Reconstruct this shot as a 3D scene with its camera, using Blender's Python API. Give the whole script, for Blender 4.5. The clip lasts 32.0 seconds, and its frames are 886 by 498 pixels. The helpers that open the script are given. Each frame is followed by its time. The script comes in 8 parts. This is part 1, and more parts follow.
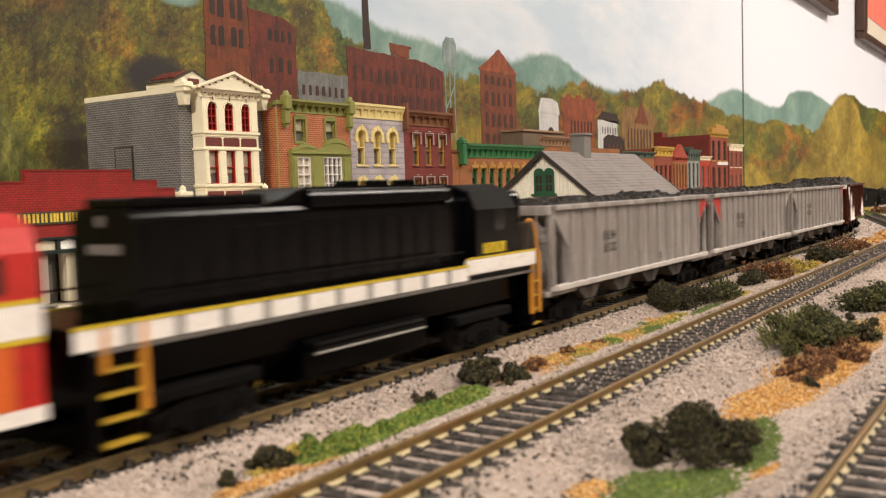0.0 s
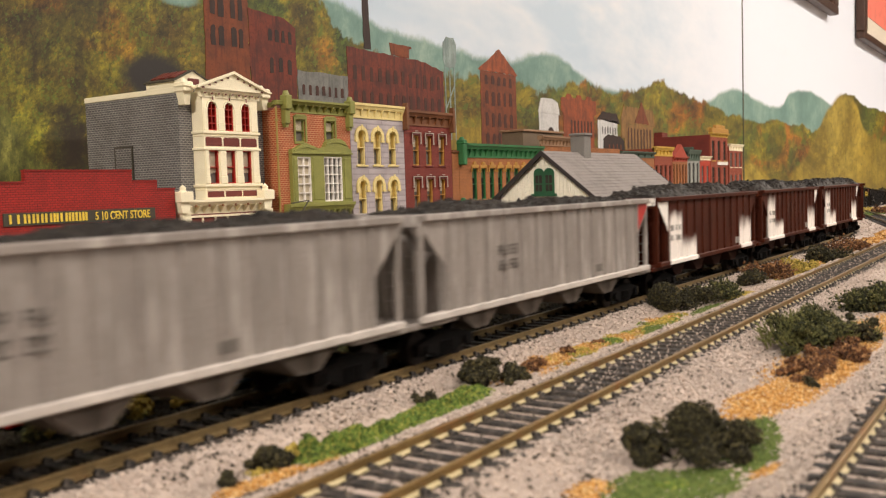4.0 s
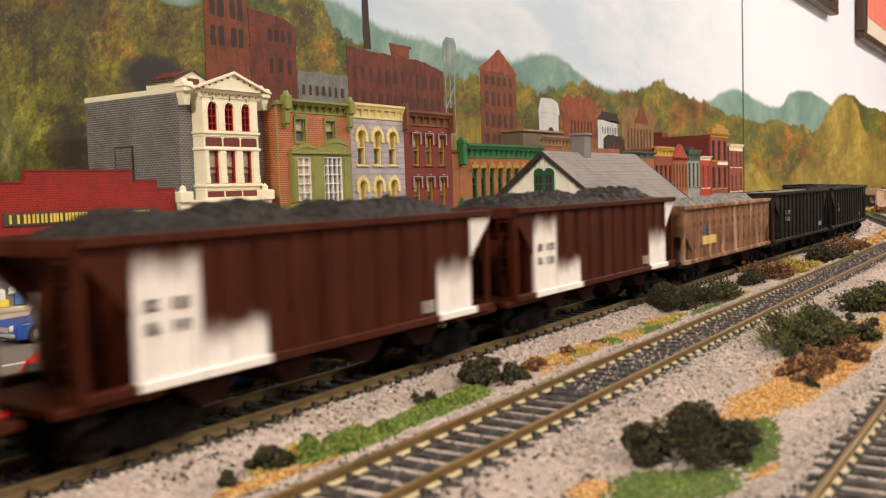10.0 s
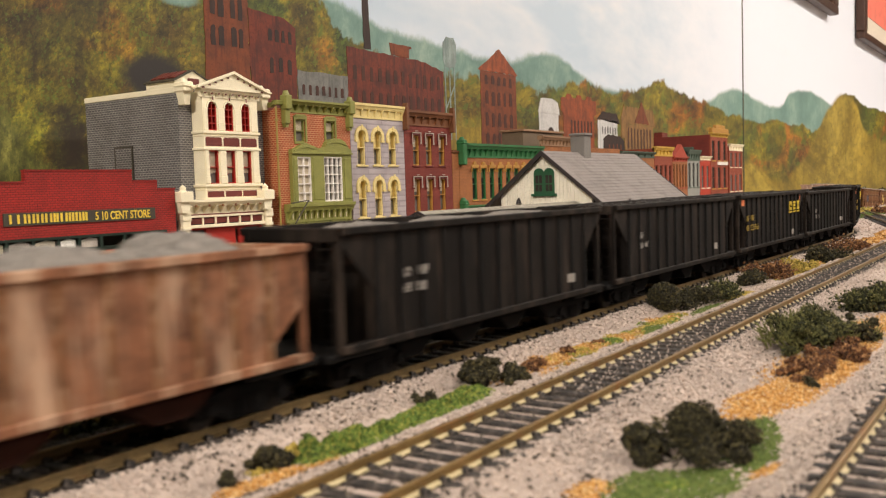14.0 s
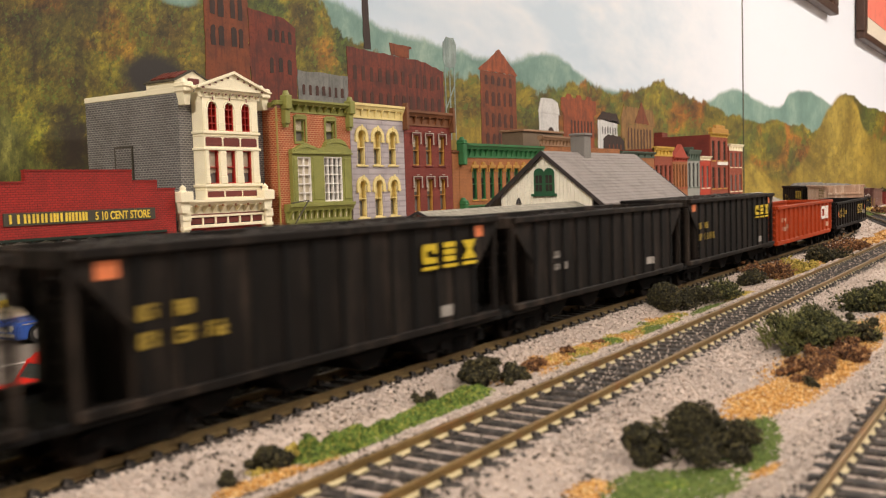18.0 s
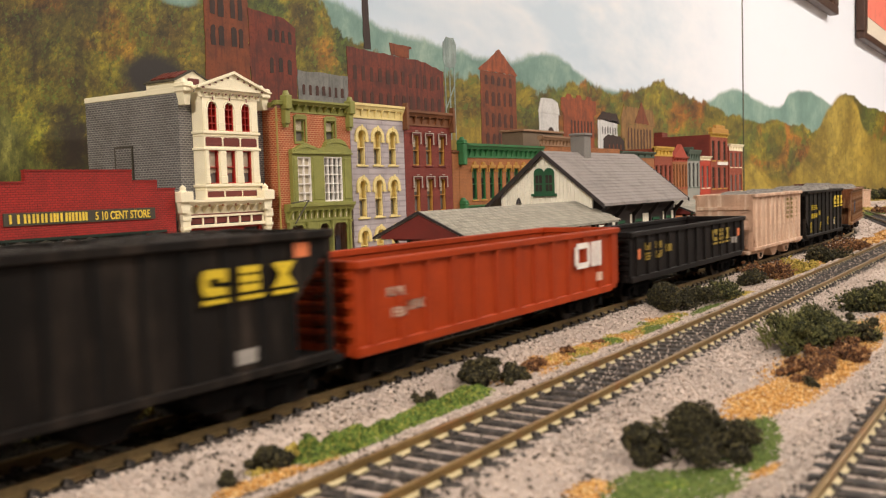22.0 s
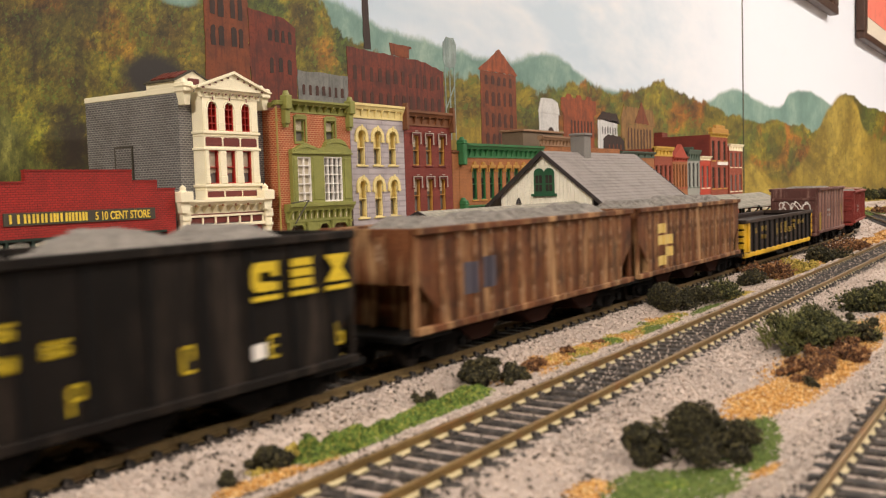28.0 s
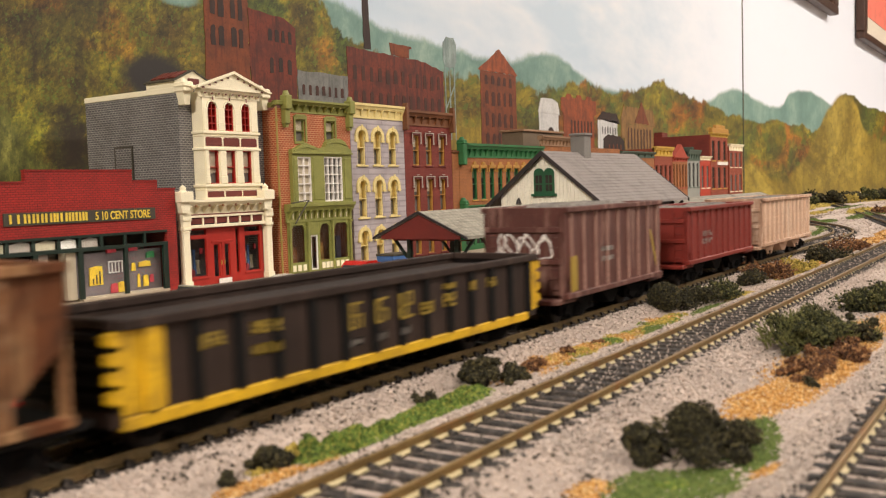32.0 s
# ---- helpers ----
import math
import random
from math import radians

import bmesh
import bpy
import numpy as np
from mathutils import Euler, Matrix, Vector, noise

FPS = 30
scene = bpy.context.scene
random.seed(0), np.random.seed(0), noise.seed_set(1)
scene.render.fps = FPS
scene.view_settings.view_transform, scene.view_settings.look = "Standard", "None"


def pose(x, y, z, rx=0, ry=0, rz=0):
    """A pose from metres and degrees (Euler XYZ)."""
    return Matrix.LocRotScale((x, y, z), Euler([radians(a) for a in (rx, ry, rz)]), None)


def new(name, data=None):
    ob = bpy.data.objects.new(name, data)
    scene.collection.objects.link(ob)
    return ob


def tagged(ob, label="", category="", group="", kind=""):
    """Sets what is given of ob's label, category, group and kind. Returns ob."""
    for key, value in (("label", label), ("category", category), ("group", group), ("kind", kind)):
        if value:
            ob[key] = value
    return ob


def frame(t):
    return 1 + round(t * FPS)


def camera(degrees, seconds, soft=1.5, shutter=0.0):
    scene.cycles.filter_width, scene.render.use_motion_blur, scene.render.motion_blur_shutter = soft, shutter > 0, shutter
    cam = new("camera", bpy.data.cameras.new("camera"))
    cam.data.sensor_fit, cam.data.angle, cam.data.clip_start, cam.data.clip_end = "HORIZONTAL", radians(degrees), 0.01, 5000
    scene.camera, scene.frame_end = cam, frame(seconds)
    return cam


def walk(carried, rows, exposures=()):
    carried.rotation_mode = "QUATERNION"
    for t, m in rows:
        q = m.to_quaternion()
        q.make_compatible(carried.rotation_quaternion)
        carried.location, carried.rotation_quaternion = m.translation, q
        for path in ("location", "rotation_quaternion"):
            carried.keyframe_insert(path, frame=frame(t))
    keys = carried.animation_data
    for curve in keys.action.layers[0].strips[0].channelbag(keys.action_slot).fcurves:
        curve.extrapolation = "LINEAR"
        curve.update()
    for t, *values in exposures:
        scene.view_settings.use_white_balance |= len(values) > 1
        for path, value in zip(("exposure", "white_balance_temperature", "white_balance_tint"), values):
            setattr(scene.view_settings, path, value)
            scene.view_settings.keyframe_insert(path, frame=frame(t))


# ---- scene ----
cam = camera(51.14, 32.0, soft=1.2, shutter=0.85)
# The eye stands low over a table-top railway; all plan sizes below are in millimetres.
EYE = pose(0.0, 0.0, 0.0532, 86.27, 1.79, -56.30)
walk(cam, [(0.0, EYE), (32.0, EYE)], exposures=[(0.0, 0.0), (32.0, 0.0)])

cam.data.dof.use_dof = True
cam.data.dof.focus_distance = 0.75
cam.data.dof.aperture_fstop = 35.0

# ---- light ----
K = 0.001
world = bpy.data.worlds.new("room_air")
scene.world = world
world.use_nodes = True
world.node_tree.nodes["Background"].inputs[0].default_value = (0.9, 0.85, 0.78, 1)
world.node_tree.nodes["Background"].inputs[1].default_value = 0.02

LAMPS = [(0.2, -1.0, 17.0), (2.4, -1.0, 46.0), (-2.6, -0.5, 145.0), (4.4, -1.0, 52.0), (1.4, -2.9, 82.0)]
for lx, ly, watts in LAMPS:
    lamp = bpy.data.lights.new("ceiling_tube_light", "AREA")
    lamp.shape, lamp.size, lamp.size_y = "RECTANGLE", 1.15, 0.5
    lamp.energy, lamp.color = watts, (1.0, 0.9, 0.79)
    lo = new("ceiling_tube_light", lamp)
    lo.matrix_world = pose(lx, ly, 1.575)

# ---- materials ----
def lin(c):
    """A colour from 0..255 screen values to scene-linear."""
    return tuple((v / 255 / 12.92) if v / 255 <= 0.04045 else ((v / 255 + 0.055) / 1.055) ** 2.4 for v in c) + (1.0,)


def node(nt, kind, **sets):
    n = nt.nodes.new(kind)
    for k, v in sets.items():
        n.inputs[k].default_value = v
    return n


def mixer(nt, a, b, fac, blend="MIX"):
    m = nt.nodes.new("ShaderNodeMix")
    m.data_type, m.blend_type = "RGBA", blend
    for sock, v in ((m.inputs[0], fac), (m.inputs[6], a), (m.inputs[7], b)):
        if isinstance(v, bpy.types.NodeSocket):
            nt.links.new(v, sock)
        else:
            sock.default_value = v
    return m.outputs[2]


def calc(nt, op, a, b=0.0, c=0.0, clamp=False):
    m = nt.nodes.new("ShaderNodeMath")
    m.operation, m.use_clamp = op, clamp
    for sock, v in zip(m.inputs, (a, b, c)):
        if isinstance(v, bpy.types.NodeSocket):
            nt.links.new(v, sock)
        else:
            sock.default_value = v
    return m.outputs[0]


def ramp(nt, fac, stops):
    r = nt.nodes.new("ShaderNodeValToRGB")
    e = r.color_ramp.elements
    while len(e) < len(stops):
        e.new(0.5)
    for el, (p, c) in zip(e, stops):
        el.position, el.color = p, c
    nt.links.new(fac, r.inputs[0])
    return r.outputs[0]


def smooth(nt, v, lo, hi):
    m = nt.nodes.new("ShaderNodeMapRange")
    m.interpolation_type = "SMOOTHSTEP"
    m.inputs[1].default_value, m.inputs[2].default_value = lo, hi
    nt.links.new(v, m.inputs[0])
    return m.outputs[0]


def noise_of(nt, vec, scale, detail=3.0, rough=0.6):
    n = node(nt, "ShaderNodeTexNoise", Scale=scale, Detail=detail, Roughness=rough)
    nt.links.new(vec, n.inputs["Vector"])
    return n.outputs["Fac"]


def stretched(nt, vec, sx, sy, sz):
    m = nt.nodes.new("ShaderNodeMapping")
    m.inputs["Scale"].default_value = (sx, sy, sz)
    nt.links.new(vec, m.inputs["Vector"])
    return m.outputs[0]


MATS = {}


def mat(name, col, rough=0.6, metal=0.0, vary=0.16, scale=90.0, grain=1400.0, bump=0.25, stain=None, stain_amt=0.35, streak=0.0, island=0.0, spec=0.5, per_object=0.0, blend=None, spray=()):
    """Paint, plastic or stone: a base colour, a broad and a fine variation, stains and fine relief."""
    if name in MATS:
        return MATS[name]
    m = bpy.data.materials.new(name)
    m.use_nodes = True
    nt = m.node_tree
    b = nt.nodes["Principled BSDF"]
    tc = nt.nodes.new("ShaderNodeTexCoord").outputs["Object"]
    base = lin(col)
    dark = tuple(v * (1 - vary * 1.6) for v in base[:3]) + (1,)
    light = tuple(min(1, v * (1 + vary)) for v in base[:3]) + (1,)
    big = noise_of(nt, tc, scale)
    fine = noise_of(nt, tc, grain, 2.0)
    c = ramp(nt, big, [(0.3, dark), (0.52, base), (0.75, light)])
    c = mixer(nt, c, mixer(nt, c, tuple(v * 0.72 for v in base[:3]) + (1,), 1.0), smooth(nt, fine, 0.5, 0.72))
    if stain:
        vec = stretched(nt, tc, 1, 1, 0.12) if streak else tc
        st = smooth(nt, noise_of(nt, vec, streak or scale * 1.7, 5.0, 0.7), 0.48, 0.68)
        c = mixer(nt, c, lin(stain), calc(nt, "MULTIPLY", st, stain_amt))
    if island:
        g = nt.nodes.new("ShaderNodeNewGeometry").outputs["Random Per Island"]
        c = mixer(nt, c, ramp(nt, g, [(0.0, (0.35, 0.35, 0.35, 1)), (0.5, (0.9, 0.9, 0.9, 1)), (1.0, (1.5, 1.45, 1.35, 1))]), island, "MULTIPLY")
    if blend:
        g = nt.nodes.new("ShaderNodeNewGeometry").outputs["Random Per Island"]
        stops = [(i / max(1, len(blend) - 1), lin(b_)) for i, b_ in enumerate(blend)]
        c = mixer(nt, c, ramp(nt, g, stops), 0.8)
    if per_object:
        o = nt.nodes.new("ShaderNodeObjectInfo").outputs["Random"]
        c = mixer(nt, c, ramp(nt, o, [(0.0, (0.5, 0.5, 0.5, 1)), (1.0, (1.5, 1.45, 1.4, 1))]), per_object, "MULTIPLY")
    if spray:
        # white paint sprayed on: solid below, thinning out upwards, in millimetres (x0, x1, solid to, gone at)
        sep = nt.nodes.new("ShaderNodeSeparateXYZ")
        nt.links.new(tc, sep.inputs[0])
        drift = calc(nt, "MULTIPLY", calc(nt, "SUBTRACT", noise_of(nt, stretched(nt, tc, 1, 1, 0.3), 330.0, 3.0), 0.5), 0.008)
        zz = calc(nt, "ADD", sep.outputs[2], drift)
        acc = None
        for x0, x1, za, zb in spray:
            mx = calc(nt, "MULTIPLY", smooth(nt, sep.outputs[0], (x0 - 0.5) * K, (x0 + 0.5) * K), smooth(nt, sep.outputs[0], (x1 + 0.7) * K, (x1 - 0.7) * K))
            mm = calc(nt, "MULTIPLY", mx, smooth(nt, zz, zb * K, za * K))
            acc = mm if acc is None else calc(nt, "MAXIMUM", acc, mm)
        c = mixer(nt, c, lin((238, 230, 224)), acc)
    nt.links.new(c, b.inputs["Base Color"])
    b.inputs["Metallic"].default_value = metal
    b.inputs["Specular IOR Level"].default_value = spec
    rr = nt.nodes.new("ShaderNodeMapRange")
    rr.inputs[3].default_value, rr.inputs[4].default_value = max(0.05, rough - 0.1), min(1, rough + 0.12)
    nt.links.new(big, rr.inputs[0])
    nt.links.new(rr.outputs[0], b.inputs["Roughness"])
    if bump:
        bp = node(nt, "ShaderNodeBump", Strength=bump, Distance=0.0003)
        nt.links.new(fine, bp.inputs["Height"])
        nt.links.new(bp.outputs[0], b.inputs["Normal"])
    MATS[name] = m
    return m


def brick_mat(name, col, mortar, course=0.9, length=2.6, mortar_amt=1.0, rough=0.75, axis="XZ", bump=0.5, vary=0.12):
    """Model brickwork on an upright wall, courses in millimetres."""
    if name in MATS:
        return MATS[name]
    m = bpy.data.materials.new(name)
    m.use_nodes = True
    nt = m.node_tree
    b = nt.nodes["Principled BSDF"]
    tc = nt.nodes.new("ShaderNodeTexCoord").outputs["Object"]
    sep = nt.nodes.new("ShaderNodeSeparateXYZ")
    nt.links.new(tc, sep.inputs[0])
    com = nt.nodes.new("ShaderNodeCombineXYZ")
    nt.links.new(calc(nt, "ADD", sep.outputs[0], sep.outputs[1]), com.inputs[0])
    nt.links.new(sep.outputs[2], com.inputs[1])
    base = lin(col)
    br = nt.nodes.new("ShaderNodeTexBrick")
    br.inputs["Scale"].default_value = 1.0
    br.inputs["Brick Width"].default_value = length * K
    br.inputs["Row Height"].default_value = course * K
    br.inputs["Mortar Size"].default_value = course * K * 0.17
    br.inputs["Mortar Smooth"].default_value = 0.4
    br.inputs["Color1"].default_value = tuple(v * (1 - vary) for v in base[:3]) + (1,)
    br.inputs["Color2"].default_value = tuple(min(1, v * (1 + vary)) for v in base[:3]) + (1,)
    br.inputs["Mortar"].default_value = lin(mortar)
    nt.links.new(com.outputs[0], br.inputs["Vector"])
    big = noise_of(nt, tc, 45.0, 4.0)
    c = mixer(nt, base, br.outputs["Color"], mortar_amt)
    c = mixer(nt, c, ramp(nt, big, [(0.3, (0.7, 0.68, 0.66, 1)), (0.55, (1, 1, 1, 1)), (0.75, (1.15, 1.12, 1.08, 1))]), 0.8, "MULTIPLY")
    nt.links.new(c, b.inputs["Base Color"])
    b.inputs["Roughness"].default_value = rough
    bp = node(nt, "ShaderNodeBump", Strength=bump, Distance=0.0002)
    bp.invert = True
    nt.links.new(br.outputs["Fac"], bp.inputs["Height"])
    nt.links.new(bp.outputs[0], b.inputs["Normal"])
    MATS[name] = m
    return m


def glass_mat(name, tint, rough=0.12):
    if name in MATS:
        return MATS[name]
    m = mat(name, tint, rough, 0.0, 0.2, 60.0, 600.0, 0.05)
    return m


# ---- mesh helpers, all in millimetres ----
def bx(bm, x0, x1, y0, y1, z0, z1):
    v = [bm.verts.new((x, y, z)) for x in (x0, x1) for y in (y0, y1) for z in (z0, z1)]
    for f in ((0, 1, 3, 2), (4, 6, 7, 5), (0, 4, 5, 1), (2, 3, 7, 6), (0, 2, 6, 4), (1, 5, 7, 3)):
        bm.faces.new([v[i] for i in f])
    return bm


def chamfer_box(bm, x0, x1, y0, y1, z0, z1, c):
    """A box whose upright edges and rims are eased by c."""
    ring = [(x0 + c, y0), (x1 - c, y0), (x1, y0 + c), (x1, y1 - c), (x1 - c, y1), (x0 + c, y1), (x0, y1 - c), (x0, y0 + c)]
    mx, my = (x0 + x1) / 2, (y0 + y1) / 2
    kx, ky = 1 - 2 * c / max(x1 - x0, 1e-6), 1 - 2 * c / max(y1 - y0, 1e-6)
    loops = []
    for z, k in ((z0, 1), (z0 + c, 0), (z1 - c, 0), (z1, 1)):
        loops.append([bm.verts.new((mx + (x - mx) * (kx if k else 1), my + (y - my) * (ky if k else 1), z)) for x, y in ring])
    for a, b in zip(loops, loops[1:]):
        for i in range(8):
            bm.faces.new((a[i], a[(i + 1) % 8], b[(i + 1) % 8], b[i]))
    bm.faces.new(loops[0][::-1])
    bm.faces.new(loops[-1])
    return bm


def prism(bm, pts, a, b, axis="y"):
    """Extrude a polygon from a to b along an axis. pts lie in the other two axes, in order (x, z), (y, z) or (x, y)."""
    def at(p, d):
        return {"y": (p[0], d, p[1]), "x": (d, p[0], p[1]), "z": (p[0], p[1], d)}[axis]
    lo = [bm.verts.new(at(p, a)) for p in pts]
    hi = [bm.verts.new(at(p, b)) for p in pts]
    n = len(pts)
    bm.faces.new(lo)
    bm.faces.new(hi[::-1])
    for i in range(n):
        bm.faces.new((lo[i], hi[i], hi[(i + 1) % n], lo[(i + 1) % n]))
    return bm


def rod(bm, p, q, r, n=8, r2=None):
    p, q = Vector(p), Vector(q)
    d = (q - p).normalized()
    u = d.orthogonal().normalized()
    w = d.cross(u)
    r2 = r if r2 is None else r2
    A = [bm.verts.new(p + r * (math.cos(t) * u + math.sin(t) * w)) for t in [2 * math.pi * i / n for i in range(n)]]
    B = [bm.verts.new(q + r2 * (math.cos(t) * u + math.sin(t) * w)) for t in [2 * math.pi * i / n for i in range(n)]]
    for i in range(n):
        bm.faces.new((A[i], A[(i + 1) % n], B[(i + 1) % n], B[i]))
    bm.faces.new(A[::-1])
    bm.faces.new(B)
    return bm


def arch(x0, x1, z0, z1, n=8, full=True):
    """Outline of an opening with a round head."""
    r = (x1 - x0) / 2
    rise = r if full else r * 0.45
    pts = [(x0, z0), (x1, z0)]
    for i in range(n + 1):
        t = math.pi * i / n
        pts.append(((x0 + x1) / 2 + r * math.cos(t), z1 - rise + rise * math.sin(t)))
    return pts


def mesh_of(name, bm, material, flip=True):
    if flip:
        bmesh.ops.recalc_face_normals(bm, faces=bm.faces)
    bmesh.ops.scale(bm, vec=(K, K, K), verts=bm.verts)
    me = bpy.data.meshes.new(name)
    bm.to_mesh(me)
    bm.free()
    me.materials.append(material)
    return me


def part(name, bm, material, parent=None, label="", m=None):
    ob = new(name, mesh_of(name, bm, material))
    if parent is not None:
        ob.parent = parent
    if m is not None:
        ob.matrix_basis = m
    if label:
        ob["label"] = label
    return ob


def piece(name, me, parent, x, y, z, rz=0.0, label=""):
    ob = new(name, me)
    ob.parent = parent
    ob.location = (x * K, y * K, z * K)
    if rz:
        ob.rotation_euler = (0, 0, rz)
    if label:
        ob["label"] = label
    return ob


def base(name, x, y, z, label, category, group="", kind=""):
    ob = new(name)
    ob.empty_display_size = 0.01
    ob.location = (x * K, y * K, z * K)
    return tagged(ob, label, category, group, kind)


def raw(name, verts, faces, material, parent=None, smooth_shade=False):
    """A mesh from computed arrays, already in millimetres."""
    me = bpy.data.meshes.new(name)
    me.from_pydata((np.asarray(verts) * K).tolist(), [], faces if isinstance(faces, list) else np.asarray(faces).tolist())
    me.materials.append(material)
    if smooth_shade:
        me.shade_smooth()
    ob = new(name, me)
    if parent is not None:
        ob.parent = parent
    return ob


OCTA = np.array([(1, 0, 0), (-1, 0, 0), (0, 1, 0), (0, -1, 0), (0, 0, 1), (0, 0, -1)], float)
OCTA_F = np.array([(0, 2, 4), (2, 1, 4), (1, 3, 4), (3, 0, 4), (2, 0, 5), (1, 2, 5), (3, 1, 5), (0, 3, 5)])


def grains(centres, sizes, rng, squash=0.8):
    """Many small angular crumbs: arrays of corners and faces."""
    n = len(centres)
    jit = OCTA[None] * (0.55 + 0.75 * rng.random((n, 6, 1))) + rng.normal(0, 0.16, (n, 6, 3))
    q = rng.normal(size=(n, 4))
    q /= np.linalg.norm(q, axis=1)[:, None]
    w, x, y, z = q.T
    R = np.stack([1 - 2 * (y * y + z * z), 2 * (x * y - z * w), 2 * (x * z + y * w), 2 * (x * y + z * w), 1 - 2 * (x * x + z * z), 2 * (y * z - x * w),
                  2 * (x * z - y * w), 2 * (y * z + x * w), 1 - 2 * (x * x + y * y)], 1).reshape(n, 3, 3)
    v = np.einsum("nij,nkj->nki", R, jit) * np.asarray(sizes)[:, None, None]
    v[:, :, 2] *= squash
    v += np.asarray(centres)[:, None, :]
    f = OCTA_F[None] + 6 * np.arange(n)[:, None, None]
    return v.reshape(-1, 3), f.reshape(-1, 3)

# ---- plan of the line ----
LEGS = [(5100, 0.0, 0.0), (196, 0.0, 25.0), (100, 25.0, 25.0), (196, 25.0, 0.0), (5200, 0.0, 0.0)]


def lay_main():
    """Stations every 2 mm along the main line: distance, x, y, heading, z."""
    rows, x, y, s, z = [], -4200.0, 172.2, -3500.0, 0.0
    for length, a, b in LEGS:
        n = int(length / 2)
        for i in range(n):
            th = math.radians(a + (b - a) * (i + 0.5) / n)
            rows.append((s, x, y, th, z))
            x, y, s = x + 2 * math.cos(th), y + 2 * math.sin(th), s + 2
            if x > 1250:
                z -= 2 * min(0.035, (x - 1250) / 300 * 0.035)
    return np.array(rows)


LINE = lay_main()


def on_line(s):
    return [float(np.interp(s, LINE[:, 0], LINE[:, k])) for k in (1, 2, 3, 4)]


def main_y(x):
    return np.interp(x, LINE[:, 1], LINE[:, 2])


B_Y, C_Y = 107.0, 25.5


def height(x, y):
    """The lie of the scenery: a ballast shoulder beside every track."""
    x, y = np.asarray(x, float), np.asarray(y, float)
    g = -6.2 + np.clip((900.0 - x) / 500.0, 0.1, 1.0) * (0.5 * np.sin(x / 37.0) * np.cos(y / 23.0 + x / 61.0) + 0.35 * np.sin(x / 13.0 + y / 9.0))
    for yc in (main_y(x), B_Y + 0 * x, C_Y + 0 * x):
        d = np.abs(y - yc)
        sh = -3.3 + np.clip((d - 10.2) / 2.0, 0, 1) * 0.75 - np.clip((d - 16.5) / 9.0, 0, 1) ** 1.2 * 3.6
        g = np.maximum(g, sh)
    street = np.clip((y - 225.0) / 10.0, 0, 1) * np.clip((1250.0 - x) / 30.0, 0, 1)
    return g * (1 - street) + (-5.6) * street


rng = np.random.default_rng(7)

# ---- ground: one sheet over the whole table ----
M_GROUND = mat("gravelly_scenery_ground", (188, 172, 162), 0.95, 0, 0.2, 35.0, 700.0, 0.9, (132, 108, 80), 0.3)
xs = np.concatenate([np.arange(-5200, 40, 80.0), np.arange(40, 700, 5.0), np.arange(700, 1500, 12.0), np.arange(1500, 5200, 60.0)])
ys = np.concatenate([np.arange(-420, -20, 20.0), np.arange(-20, 260, 3.5), np.arange(260, 622, 18.0), [622.0]])
gx, gy = np.meshgrid(xs, ys, indexing="ij")
gz = height(gx, gy)
nx, ny = gx.shape
idx = np.arange(nx * ny).reshape(nx, ny)
quads = np.stack([idx[:-1, :-1], idx[1:, :-1], idx[1:, 1:], idx[:-1, 1:]], -1).reshape(-1, 4)
ground = raw("ground", np.stack([gx, gy, gz], -1).reshape(-1, 3), quads, M_GROUND, None, True)
tagged(ground, "pinkish grey ballast and turf scenery over the layout table", "ground", kind="structure")

# ---- the room round the table ----
# Side walls stay out of view; their mid tone cuts the bounced light.
M_WALL = mat("painted_room_wall", (122, 114, 105), 0.8, 0, 0.05, 4.0, 300.0, 0.15)
M_CEIL = mat("white_ceiling_tile", (225, 222, 215), 0.9, 0, 0.04, 5.0, 500.0, 0.3)
M_FLOOR = mat("brown_carpet", (96, 84, 72), 0.95, 0, 0.2, 20.0, 800.0, 0.6)
M_WOOD = mat("varnished_plywood", (148, 108, 68), 0.5, 0, 0.2, 12.0, 300.0, 0.2)
for nm, b6 in (("wall_south", (-6000, 7000, -4100, -4000, -1000, 1700)), ("wall_west", (-6100, -6000, -4000, 720, -1000, 1700)), ("wall_east", (7000, 7100, -4000, 720, -1000, 1700))):
    tagged(part(nm, bx(bmesh.new(), *b6), M_WALL), "plain brown-grey wall of the club room, unseen, toned to cut bounce", "wall", kind="structure")
tagged(part("ceiling", bx(bmesh.new(), -6000, 7000, -4000, 720, 1700, 1760), M_CEIL), "white ceiling of the club room", "ceiling", kind="structure")
tagged(part("floor", bx(bmesh.new(), -6000, 7000, -4000, 720, -1060, -1000), M_FLOOR), "brown carpeted floor of the club room", "floor", kind="structure")
table = base("layout_table", 0, 100, -1000, "long plywood table carrying the railway layout", "table")
part("table_top", bx(bmesh.new(), -5250, 5250, -525, 519, 960, 985), M_WOOD, table)
part("fascia", bx(bmesh.new(), -5250, 5250, -545, -525, 860, 992), M_WOOD, table)
for tx in (-5000, -3000, -1000, 1000, 3000, 5000):
    for ty in (-480, 460):
        part("leg", chamfer_box(bmesh.new(), tx - 35, tx + 35, ty - 35, ty + 35, 0, 960, 4), M_WOOD, table)
M_TUBE = bpy.data.materials.new("lit_diffuser")
M_TUBE.use_nodes = True
M_TUBE.node_tree.nodes["Principled BSDF"].inputs["Emission Color"].default_value = (1.0, 0.9, 0.79, 1)
M_TUBE.node_tree.nodes["Principled BSDF"].inputs["Emission Strength"].default_value = 3.0
M_ENAMEL = mat("white_enamel", (230, 230, 226), 0.4, 0, 0.03, 20.0, 900.0, 0.05)
